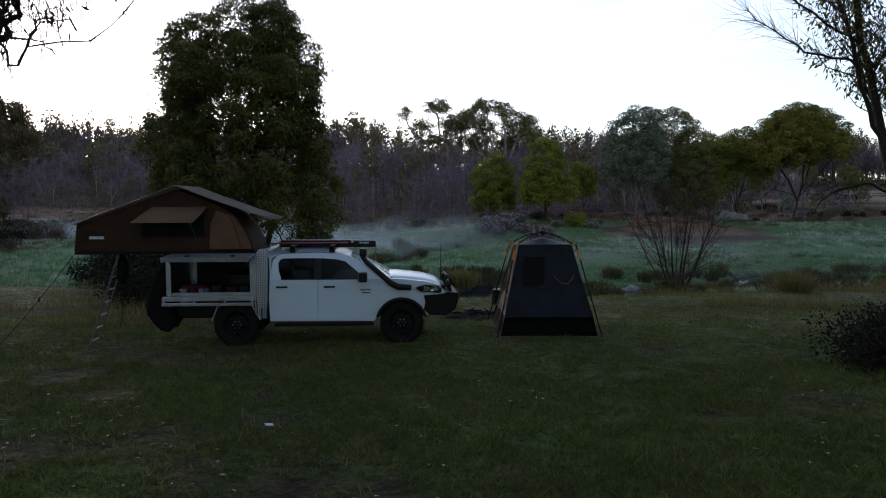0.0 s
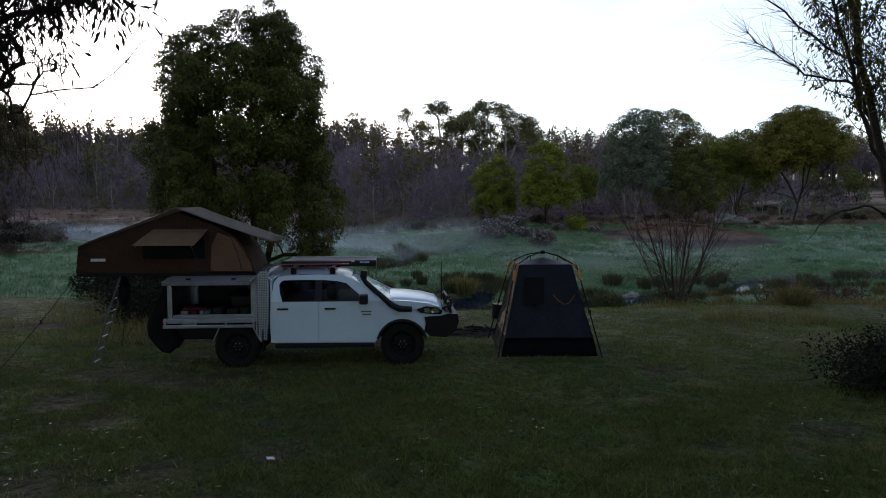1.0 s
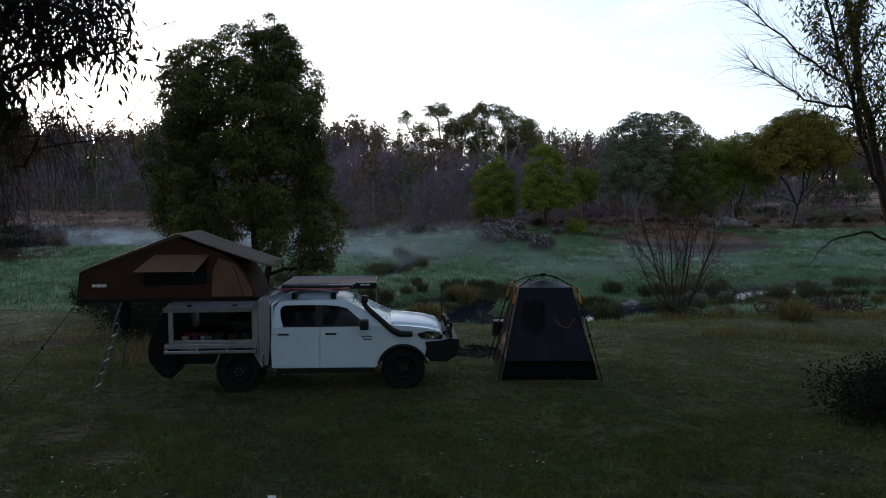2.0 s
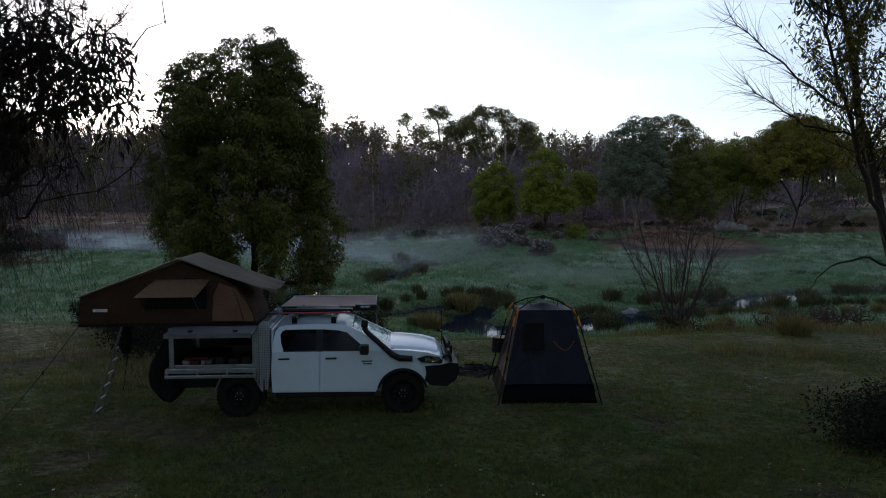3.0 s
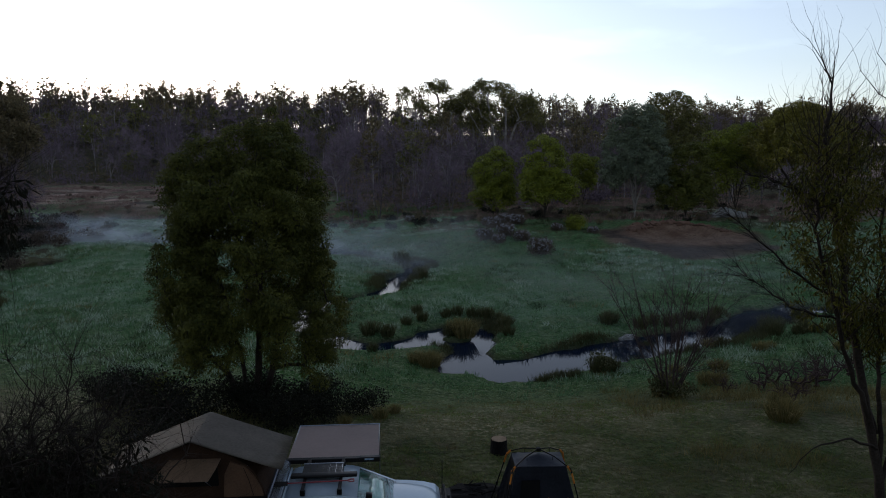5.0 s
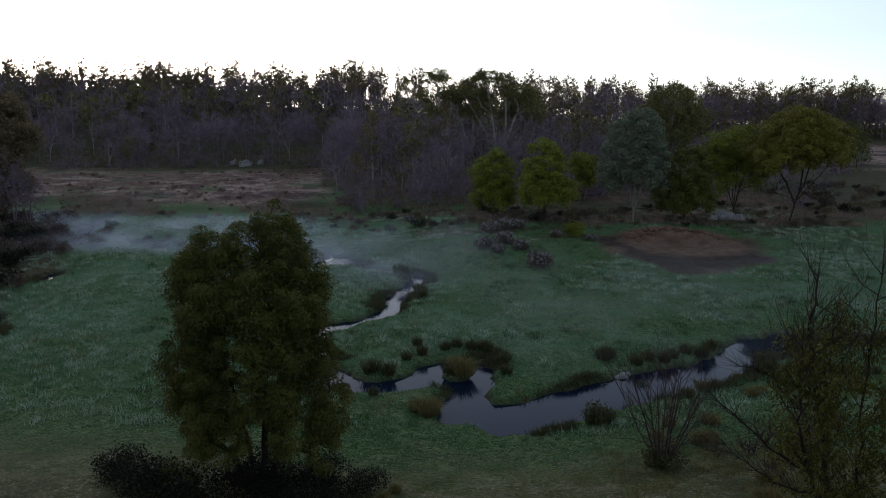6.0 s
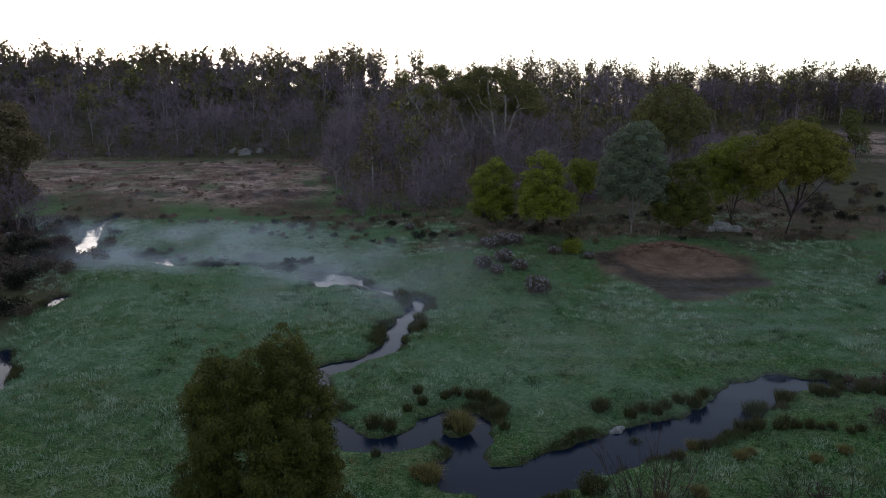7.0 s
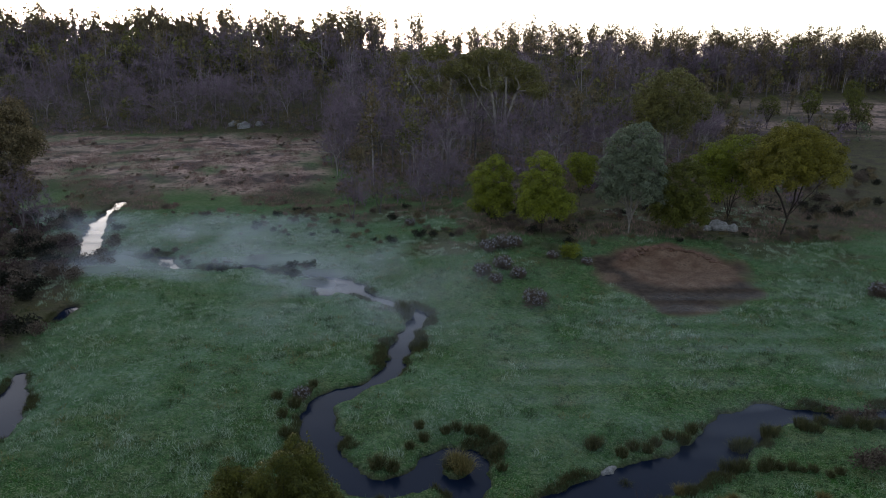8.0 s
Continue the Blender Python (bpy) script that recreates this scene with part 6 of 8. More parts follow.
# broken clods along the wallow's rim
r = np.random.default_rng(95)
lump, cl_V, cl_F, at = bmesh.new(), [], [], 0
bmesh.ops.create_icosphere(lump, subdivisions=1, radius=1.0)
LV, LF = np.array([v.co[:] for v in lump.verts]), np.array([[v.index for v in f.verts] for f in lump.faces])
lump.free()
for k in range(150):
    a = radians(8 + 164 * r.random())
    q = 5.8 + r.normal(0, 0.28)
    x, y = 28.6 + q * math.cos(a), 83.4 + q * math.sin(a) * 0.93
    V = LV * (0.14 + 0.26 * r.random() ** 2) * (1 + 0.3 * r.normal(0, 1, LV.shape)) * (1.3, 1.0, 0.8) + (x, y, gz(x, y) + 0.02)
    cl_V.append(V)
    cl_F.append(LF + at)
    at += len(LV)
M_CLOD = material("red_clods", (0.16, 0.095, 0.065), 0.95, spots=(0.08, 0.048, 0.036), scale=1.5, bump=0.5, bump_scale=8, island=0.5)
tagged(put("clods", mesh_data("clods", np.concatenate(cl_V), np.concatenate(cl_F), M_CLOD)), "broken red clods along the wallow's rim", "clods", kind="stuff")
# ---- the camp ----
M_PAINT = material("white_paint", (0.48, 0.58, 0.65), 0.22, spots=(0.43, 0.52, 0.585), scale=1.5, spread=0.5)
M_BLACK = material("black_powder_coat", (0.004, 0.004, 0.0045), 0.5, spots=(0.008, 0.008, 0.008), scale=6, bump=0.15, bump_scale=200)
M_PLASTIC = material("black_plastic", (0.005, 0.005, 0.0055), 0.45, spots=(0.009, 0.009, 0.009), scale=8, spec=0.2)
M_RUBBER = material("tyre_rubber", (0.005, 0.005, 0.005), 0.85, spots=(0.014, 0.012, 0.010), scale=5, bump=0.3, bump_scale=80)
M_ALLOY = material("mill_aluminium", (0.34, 0.375, 0.43), 0.28, 0.9, spots=(0.24, 0.265, 0.305), scale=4, bump=0.05, bump_scale=120)
M_CANVAS = material("brown_canvas", (0.052, 0.029, 0.018), 0.9, spots=(0.032, 0.018, 0.012), scale=3, bump=0.35, bump_scale=30, trans=0.05)
M_TAN = material("tan_canvas", (0.33, 0.215, 0.135), 0.9, spots=(0.25, 0.165, 0.10), scale=3, bump=0.35, bump_scale=30, trans=0.08)
M_FLY = material("tent_fly", (0.25, 0.215, 0.175), 0.65, spots=(0.18, 0.155, 0.125), scale=2, bump=0.3, bump_scale=18)
M_AWNING = material("awning_cloth", (0.60, 0.49, 0.45), 0.8, spots=(0.54, 0.44, 0.40), scale=2, bump=0.1, bump_scale=25, trans=0.3)
M_NAVY = material("navy_nylon", (0.016, 0.020, 0.037), 0.44, spots=(0.008, 0.011, 0.021), scale=2, bump=0.9, bump_scale=5, spec=0.25)
M_BAND = material("black_nylon", (0.003, 0.003, 0.0035), 0.75, spots=(0.006, 0.006, 0.006), scale=5, bump=0.3, bump_scale=12)
M_ORANGE = material("orange_webbing", (0.55, 0.20, 0.03), 0.7, spots=(0.42, 0.14, 0.02), scale=12)
M_RED = material("red_enamel", (0.30, 0.015, 0.022), 0.4, spots=(0.20, 0.012, 0.015), scale=10)
M_DARKCLOTH = material("dark_interior", (0.02, 0.02, 0.021), 0.9, spots=(0.035, 0.034, 0.033), scale=5)
M_WHITE = material("pale_print", (0.62, 0.63, 0.64), 0.6, spots=(0.55, 0.56, 0.57), scale=10)
M_CHROME = material("chrome", (0.75, 0.76, 0.78), 0.12, 1.0, spots=(0.68, 0.69, 0.70), scale=4)
M_CHAR = material("charred_ash", (0.005, 0.005, 0.005), 0.95, spots=(0.018, 0.016, 0.015), scale=9, bump=0.8, bump_scale=40)
M_ENDGRAIN = material("sawn_wood", (0.30, 0.22, 0.14), 0.85, spots=(0.20, 0.14, 0.09), scale=6, bump=0.3, bump_scale=50)


def glass(name, tint, rough=0.02):
    m = bpy.data.materials.new(name)
    m.use_nodes = True
    b = m.node_tree.nodes["Principled BSDF"]
    b.inputs["Base Color"].default_value = (*tint, 1)
    b.inputs["Roughness"].default_value, b.inputs["Transmission Weight"].default_value, b.inputs["IOR"].default_value = rough, 1.0, 1.38
    return m


M_GLASS, M_TINT = glass("windscreen_glass", (0.62, 0.80, 0.74)), glass("tinted_glass", (0.13, 0.15, 0.155))
M_TINT.node_tree.nodes["Principled BSDF"].inputs["IOR"].default_value = 1.2
M_TINT.node_tree.nodes["Principled BSDF"].inputs["Specular IOR Level"].default_value = 0.08
M_LAMP = glass("lamp_glass", (0.9, 0.92, 0.95), 0.08)

# raised bars on tread plate
M_TREAD = material("tread_plate", (0.42, 0.44, 0.47), 0.22, 0.7, spots=(0.30, 0.31, 0.33), scale=5)
tn, tl = M_TREAD.node_tree.nodes, M_TREAD.node_tree.links
tw, tb, tc = tn.new("ShaderNodeTexChecker"), tn.new("ShaderNodeBump"), tn.new("ShaderNodeTexCoord")
tm = tn.new("ShaderNodeMapping")
tm.inputs["Rotation"].default_value = (0, radians(45), 0)
tw.inputs["Scale"].default_value = 44
tb.inputs["Strength"].default_value, tb.inputs["Distance"].default_value = 1.0, 0.01
tl.new(tc.outputs["Object"], tm.inputs["Vector"])
tl.new(tm.outputs["Vector"], tw.inputs["Vector"])
tl.new(tw.outputs["Fac"], tb.inputs["Height"])
tx = tn.new("ShaderNodeMix")
tx.data_type = "RGBA"
tx.inputs["A"].default_value, tx.inputs["B"].default_value = (0.20, 0.225, 0.26, 1), (0.58, 0.63, 0.72, 1)
tl.new(tw.outputs["Fac"], tx.inputs["Factor"])
tl.new(tx.outputs["Result"], tn["Principled BSDF"].inputs["Base Color"])
tl.new(tb.outputs["Normal"], tn["Principled BSDF"].inputs["Normal"])

UTE = pose(-3.925, 13.92, 0.0, 0, 0, 4.4)
HALF = 0.92


def flank(z):
    """Half the body's width at a height: the glasshouse leans in."""
    return HALF - 0.42 * max(0.0, z - 1.25)


def plate(bm, pts, side, proud=0.0, thick=0.03):
    """A panel on the body's flank, from (x, z) corners; side -1 or 1."""
    a = [bm.verts.new((x, side * (flank(z) + proud), z)) for x, z in pts]
    b = [bm.verts.new((x, side * (flank(z) + proud - thick), z)) for x, z in pts]
    n = len(a)
    bm.faces.new(a)
    bm.faces.new(b[::-1])
    for i in range(n):
        bm.faces.new((a[i], b[i], b[(i + 1) % n], a[(i + 1) % n]))
    return bm


def bevelled(bm, width=0.012, angle=30):
    es = [e for e in bm.edges if len(e.link_faces) == 2 and e.calc_face_angle(0) > radians(angle)]
    bmesh.ops.bevel(bm, geom=es, offset=width, segments=2, affect="EDGES", profile=0.6, clamp_overlap=True)
    return bm


def lathe(bm, profile, n=36, m=None):
    """Turns a profile of (radius, y) round the y axis."""
    rings = [[bm.verts.new((q * math.cos(a), y, q * math.sin(a))) for a in [2 * math.pi * k / n for k in range(n)]] for q, y in profile]
    for A, B in zip(rings, rings[1:]):
        for k in range(n):
            bm.faces.new((A[k], A[(k + 1) % n], B[(k + 1) % n], B[k]))
    return bm


def wheel(ute, x, side):
    top = new("wheel")
    top.parent = ute
    top.matrix_basis = pose(x, side * 0.80, 0.405, 0, 0, 0 if side < 0 else 180)
    bm = lathe(bmesh.new(), [(0.235, -0.10), (0.26, -0.125), (0.34, -0.135), (0.385, -0.12), (0.40, -0.08), (0.402, 0), (0.40, 0.08), (0.385, 0.12), (0.34, 0.135), (0.26, 0.125), (0.235, 0.10)])
    for k in range(34):
        for y in (-0.115, -0.04, 0.04, 0.115):
            a = radians(360 / 34 * (k + (0.5 if y in (-0.04, 0.115) else 0)))
            box(bm, -0.022, 0.022, y - 0.03, y + 0.03, 0.395 if abs(y) < 0.1 else 0.375, 0.414 if abs(y) < 0.1 else 0.405, 0, Matrix.Rotation(a, 4, "Y"))
    part("tyre", bm, M_RUBBER, top, "knobbly black mud tyre", False)
    bm = lathe(bmesh.new(), [(0.24, -0.11), (0.225, -0.10), (0.215, -0.06), (0.19, -0.02), (0.12, -0.035), (0.10, -0.07), (0.06, -0.085), (0.001, -0.085)], 32)
    for k in range(8):
        a = radians(45 * k)
        box(bm, -0.028, 0.028, -0.045, -0.015, 0.10, 0.20, 0.006, Matrix.Rotation(a, 4, "Y"))
    part("rim", bm, M_BLACK, top, "black steel rim", True)
    for k in range(6):
        bm, a = bmesh.new(), radians(60 * k)
        rod(bm, (0.07 * math.cos(a), -0.085, 0.07 * math.sin(a)), (0.07 * math.cos(a), -0.10, 0.07 * math.sin(a)), 0.011, 6)
        part("wheel_nut", bm, M_ALLOY, top)


ute = empty("ute", UTE, "white dual-cab ute with black bar and alloy tray canopy", "ute")
for x, side in ((0, -1), (3.085, -1), (0, 1), (3.085, 1)):
    wheel(ute, x, side)

# lower body with the front wheel arch cut out
arch = [(3.075 + 0.475 * math.cos(a), 0.40 + 0.475 * math.sin(a)) for a in [radians(180 - 15 * k) for k in range(13)]]
low = [(0.62, 0.47), (2.56, 0.45)] + [(x, max(z, 0.45)) for x, z in arch[1:-1]] + [(3.60, 0.60), (3.86, 0.72), (3.92, 0.90), (3.88, 1.03), (3.80, 1.12), (3.55, 1.19), (3.2, 1.235), (2.88, 1.255), (0.62, 1.25), (0.60, 0.9)]
bm = prism(bmesh.new(), low, -HALF + 0.012, HALF - 0.012)
part("body", bevelled(bm, 0.03, 50), M_PAINT, ute, "white steel cab body", False)
bm = bmesh.new()
rows = []
for x, z, w in ((2.78, 1.262, 0.80), (3.0, 1.262, 0.79), (3.3, 1.235, 0.77), (3.55, 1.20, 0.74), (3.75, 1.145, 0.69), (3.86, 1.07, 0.62), (3.895, 0.98, 0.55)):
    rows.append([bm.verts.new((x - 0.05 * (abs(t) ** 3), t * w, z + 0.055 * (1 - t * t) - (0.03 if abs(t) == 1 else 0))) for t in (-1, -0.93, -0.75, -0.45, 0, 0.45, 0.75, 0.93, 1)])
for A, B in zip(rows, rows[1:]):
    for k in range(8):
        bm.faces.new((A[k], B[k], B[k + 1], A[k + 1]))
part("bonnet", bm, M_PAINT, ute, "white bonnet", True)
for side in (-1, 1):
    doors = (("rear_door", [(0.70, 0.56), (0.76, 0.50), (1.50, 0.485), (1.50, 1.245), (0.655, 1.245), (0.64, 1.0)], 0.74), ("front_door", [(1.53, 0.485), (2.46, 0.485), (2.55, 0.60), (2.57, 0.85), (2.53, 1.1), (2.47, 1.245), (1.53, 1.245)], 1.62))
    for name, pts, hx in doors:
        door = part(name, bevelled(plate(bmesh.new(), pts, side, 0.012, 0.025), 0.010), M_PAINT, ute, "white cab door")
        bm = box(bmesh.new(), hx, hx + 0.21, side * (HALF + 0.03) - 0.014, side * (HALF + 0.03) + 0.014, 1.095, 1.13, 0.012)
        for q in (0.012, 0.198):
            box(bm, hx + q - 0.012, hx + q + 0.012, side * (HALF + 0.015) - 0.016, side * (HALF + 0.015) + 0.016, 1.10, 1.125)
        part("handle", bm, M_PLASTIC, door, "black door handle")
    for name, pts, mat in (("rear_pillar", [(0.62, 1.245), (0.84, 1.245), (0.785, 1.40), (0.765, 1.55), (0.80, 1.61), (0.86, 1.635), (0.86, 1.72), (0.74, 1.69), (0.665, 1.6)], M_PAINT),
                           ("roof_rail", [(0.86, 1.635), (1.2, 1.64), (1.6, 1.635), (1.85, 1.615), (2.02, 1.575), (2.11, 1.665), (1.95, 1.715), (1.5, 1.74), (0.86, 1.72)], M_PAINT),
                           ("front_pillar", [(2.42, 1.245), (2.90, 1.245), (2.11, 1.665), (2.02, 1.575)], M_PAINT),
                           ("centre_pillar", [(1.43, 1.245), (1.57, 1.245), (1.565, 1.638), (1.44, 1.642)], M_PLASTIC)):
        part(name, bevelled(plate(bmesh.new(), pts, side, 0.0, 0.07), 0.012), mat, ute)
    for pts in ([(0.84, 1.25), (1.43, 1.25), (1.44, 1.64), (1.0, 1.638), (0.86, 1.635), (0.80, 1.61), (0.765, 1.55), (0.785, 1.40)], [(1.57, 1.25), (2.42, 1.25), (2.02, 1.575), (1.85, 1.615), (1.565, 1.638)]):
        part("side_window", plate(bmesh.new(), pts, side, -0.012, 0.006), M_TINT, ute, "dark tinted side window").visible_shadow = True
    bm = bmesh.new()
    plate(bm, [(0.84, 1.240), (2.44, 1.240), (2.42, 1.262), (0.83, 1.262)], side, 0.012, 0.02)
    part("window_seal", bm, M_PLASTIC, ute)
    mirror = part("mirror", bevelled(box(bmesh.new(), 2.28, 2.44, side * 1.06 - 0.10, side * 1.06 + 0.10, 1.21, 1.39), 0.03), M_PLASTIC, ute, "black door mirror")
    part("mirror_glass", box(bmesh.new(), 2.272, 2.279, side * 1.06 - 0.08, side * 1.06 + 0.08, 1.23, 1.37), M_CHROME, mirror)
    flare = [(3.075 + q * math.cos(a), 0.40 + q * math.sin(a)) for q, seq in ((0.50, range(1, 12)), (0.455, range(11, 0, -1))) for a in [radians(180 - 15 * k) for k in seq]]
    part("wheel_arch", plate(bmesh.new(), flare, side, 0.03, 0.10), M_PLASTIC, ute, "black wheel arch flare")
    part("side_step", bevelled(box(bmesh.new(), 0.70, 2.55, side * 0.90 - 0.06, side * 0.90 + 0.06, 0.37, 0.44), 0.015), M_BLACK, ute, "black side step")
    lamp = part("headlight", bevelled(plate(bmesh.new(), [(3.32, 1.08), (3.42, 0.985), (3.80, 0.955), (3.86, 1.03), (3.78, 1.115), (3.54, 1.15)], side, 0.016, 0.16), 0.015), M_LAMP, ute, "clear headlight")
    part("lamp_housing", plate(bmesh.new(), [(3.35, 1.08), (3.43, 1.005), (3.79, 0.975), (3.84, 1.03), (3.77, 1.10), (3.54, 1.135)], side, 0.004, 0.02), M_PLASTIC, lamp)
    for q in (0.0, 0.16):
        part("lamp_bowl", plate(bmesh.new(), [(3.50 + q, 1.02), (3.60 + q, 1.01), (3.63 + q, 1.06), (3.58 + q, 1.10), (3.50 + q, 1.10)], side, 0.009, 0.006), M_CHROME, lamp)
    part("reflector", lathe(bmesh.new(), [(0.045, 0), (0.036, 0.004), (0.001, 0.006)], 20), M_CHROME, lamp).matrix_basis = pose(3.66, side * 0.932, 1.05, 0, 0, 0 if side < 0 else 180)
    bars = bmesh.new()
    box(bars, 2.30, 2.50, side * (HALF + 0.0132) - 0.0015, side * (HALF + 0.0132) + 0.0015, 1.035, 1.06)
    box(bars, 2.33, 2.49, side * (HALF + 0.0132) - 0.0015, side * (HALF + 0.0132) + 0.0015, 0.985, 1.01)
    part("badge", bars, M_CHROME, ute, "small bright badge bars")
    guard = bmesh.new()
    prism(guard, [(-0.46, 0.50), (-0.33, 0.80), (0.29, 0.80), (0.45, 0.50), (0.43, 0.49), (0.275, 0.78), (-0.315, 0.78), (-0.44, 0.49)], side * 0.66, side * 0.93)
    part("mudguard", guard, M_ALLOY, ute, "folded aluminium mudguard")
    part("mudflap", box(bmesh.new(), 0.46, 0.475, side * 0.67, side * 0.92, 0.30, 0.72), M_RUBBER, ute)

# roof, windscreen, rear wall
bm = bmesh.new()
rows = []
for x, z, w in ((0.64, 1.60, 0.74), (0.70, 1.68, 0.73), (0.80, 1.715, 0.73), (1.2, 1.745, 0.725), (1.6, 1.745, 0.72), (1.95, 1.72, 0.715), (2.12, 1.665, 0.71)):
    rows.append([bm.verts.new((x, t * w, z + 0.045 * (1 - t * t))) for t in (-1, -0.85, -0.5, 0, 0.5, 0.85, 1)])
for A, B in zip(rows, rows[1:]):
    for k in range(6):
        bm.faces.new((A[k], B[k], B[k + 1], A[k + 1]))
bmesh.ops.solidify(bm, geom=bm.faces[:], thickness=0.03)
part("roof", bm, M_PAINT, ute, "white cab roof", True)
bm = bmesh.new()
rows = [[bm.verts.new((x + 0.05 * (1 - t * t), t * w, z + 0.02 * (1 - t * t))) for t in (-1, -0.6, 0, 0.6, 1)] for x, z, w in ((2.10, 1.665, 0.70), (2.48, 1.47, 0.77), (2.86, 1.265, 0.84))]
for A, B in zip(rows, rows[1:]):
    for k in range(4):
        bm.faces.new((A[k], B[k], B[k + 1], A[k + 1]))
bmesh.ops.solidify(bm, geom=bm.faces[:], thickness=0.006)
part("windscreen", bm, M_GLASS, ute, "pale green windscreen", True).visible_shadow = False
bm = bmesh.new()
rows = [[bm.verts.new((x + 0.05 * (1 - t * t), t * w, z)) for t in (-1, -0.6, 0, 0.6, 1)] for x, z, w in ((2.06, 1.62, 0.66), (2.42, 1.43, 0.73), (2.74, 1.245, 0.79))]
for A, B in zip(rows, rows[1:]):
    for k in range(4):
        bm.faces.new((A[k], B[k], B[k + 1], A[k + 1]))
bmesh.ops.solidify(bm, geom=bm.faces[:], thickness=0.008)
part("sunshade", bm, material("teal_foil", (0.15, 0.50, 0.42), 0.5, spots=(0.10, 0.38, 0.33), scale=5, bump=0.3, bump_scale=20), ute, "teal foil sunshade behind the windscreen", True)
M_GLASS.node_tree.nodes["Principled BSDF"].inputs["Specular IOR Level"].default_value = 0.12
part("scuttle", box(bmesh.new(), 2.74, 2.92, -0.80, 0.80, 1.235, 1.262, 0.008), M_PLASTIC, ute)
for y in (-0.45, 0.25):
    part("wiper", pipe(bmesh.new(), [(2.86, y, 1.28), (2.74, y + 0.25, 1.355), (2.70, y + 0.5, 1.38)], 0.009, 6), M_PLASTIC, ute)
part("rear_wall", box(bmesh.new(), 0.60, 0.64, -0.82, 0.82, 1.2, 1.66), M_PAINT, ute)
part("dashboard", bevelled(box(bmesh.new(), 2.30, 2.72, -0.80, 0.80, 0.9, 1.235), 0.04), M_DARKCLOTH, ute)
part("cabin_floor", box(bmesh.new(), 0.66, 2.60, -0.86, 0.86, 0.96, 0.985), M_DARKCLOTH, ute)
for x in (0.80, 1.72):
    for y in (-0.42, 0.42):
        seat = part("seat", bevelled(box(bmesh.new(), x, x + 0.5, y - 0.26, y + 0.26, 0.985, 1.10), 0.03), M_DARKCLOTH, ute, "dark cloth seat")
        part("seat_back", bevelled(box(bmesh.new(), x - 0.08, x + 0.06, y - 0.25, y + 0.25, 1.08, 1.48), 0.03), M_DARKCLOTH, seat)
        part("headrest", bevelled(box(bmesh.new(), x - 0.07, x + 0.03, y - 0.12, y + 0.12, 1.50, 1.62), 0.03), M_DARKCLOTH, seat)
part("steering_wheel", pipe(bmesh.new(), [(2.26 + 0.05 * math.sin(a), -0.40 + 0.18 * math.cos(a), 1.22 + 0.17 * math.sin(a)) for a in [k * 6.2832 / 20 for k in range(21)]], 0.014, 6), M_PLASTIC, ute)
part("chassis", bevelled(box(bmesh.new(), -1.25, 3.6, -0.48, 0.48, 0.47, 0.74), 0.03), M_BLACK, ute)
part("axle", rod(bmesh.new(), (0, -0.7, 0.40), (0, 0.7, 0.40), 0.05, 10), M_BLACK, ute)
part("exhaust", pipe(bmesh.new(), [(1.9, 0.3, 0.43), (0.6, 0.35, 0.40), (-0.5, 0.4, 0.45), (-1.3, 0.45, 0.5)], 0.04), M_BURNT, ute)

# snorkel up the pillar
bm = bmesh.new()
pipe(bm, [(3.26, -0.955, 1.085), (3.02, -0.965, 1.10), (2.88, -0.955, 1.17), (2.62, -0.90, 1.40), (2.40, -0.83, 1.585), (2.34, -0.81, 1.68)], [0.055, 0.062, 0.058, 0.05, 0.05, 0.052], 10)
snorkel = part("snorkel", bm, M_PLASTIC, ute, "black snorkel", True)
part("snorkel_head", bevelled(box(bmesh.new(), -0.055, 0.075, -0.06, 0.06, -0.06, 0.09), 0.03), M_PLASTIC, snorkel, "", True).matrix_basis = pose(2.345, -0.81, 1.73, 0, 8, 0)

# the bar at the front
bm = prism(bmesh.new(), [(3.50, 0.66), (3.62, 0.56), (3.92, 0.54), (4.10, 0.66), (4.16, 0.84), (4.14, 0.98), (3.95, 0.99), (3.80, 0.95), (3.62, 0.94), (3.50, 0.93), (3.53, 0.80)], -0.945, 0.945)
bar = part("bull_bar", bevelled(bm, 0.04, 25), M_BLACK, ute, "black steel bull bar")
for y0, y1 in ((-0.80, -0.46), (0.46, 0.80), (-0.44, 0.44)):
    h = 1.17 if abs(y0 + y1) > 0.1 else 1.24
    part("hoop", pipe(bmesh.new(), [(4.02, y0, 0.97), (3.99, y0, h - 0.05), (3.98, y0 + 0.05, h), (3.98, y1 - 0.05, h), (3.99, y1, h - 0.05), (4.02, y1, 0.97)], 0.026), M_BLACK, bar)
part("hoop", pipe(bmesh.new(), [(4.0, -0.80, 1.12), (3.86, -0.88, 1.10), (3.80, -0.90, 0.98)], 0.024), M_BLACK, bar)
part("grille", box(bmesh.new(), 3.90, 3.935, -0.5, 0.5, 0.80, 1.06, 0.01), M_PLASTIC, ute)
for y in (-0.22, 0.22):
    lamp = part("spotlight", lathe(bmesh.new(), [(0.001, 0.09), (0.07, 0.07), (0.09, 0.0), (0.092, -0.02)], 24), M_BLACK, bar)
    lamp.matrix_basis = pose(4.06, y, 1.10, 0, 0, 90)
    part("lens", lathe(bmesh.new(), [(0.088, -0.01), (0.06, -0.022), (0.001, -0.026)], 24), M_LAMP, lamp)
for y in (-0.45, 0.45):
    part("recovery_hook", pipe(bmesh.new(), [(3.84, y, 0.56), (3.92, y, 0.50), (3.99, y, 0.50), (4.01, y, 0.55)], 0.022), M_RED, bar, "red recovery hook")
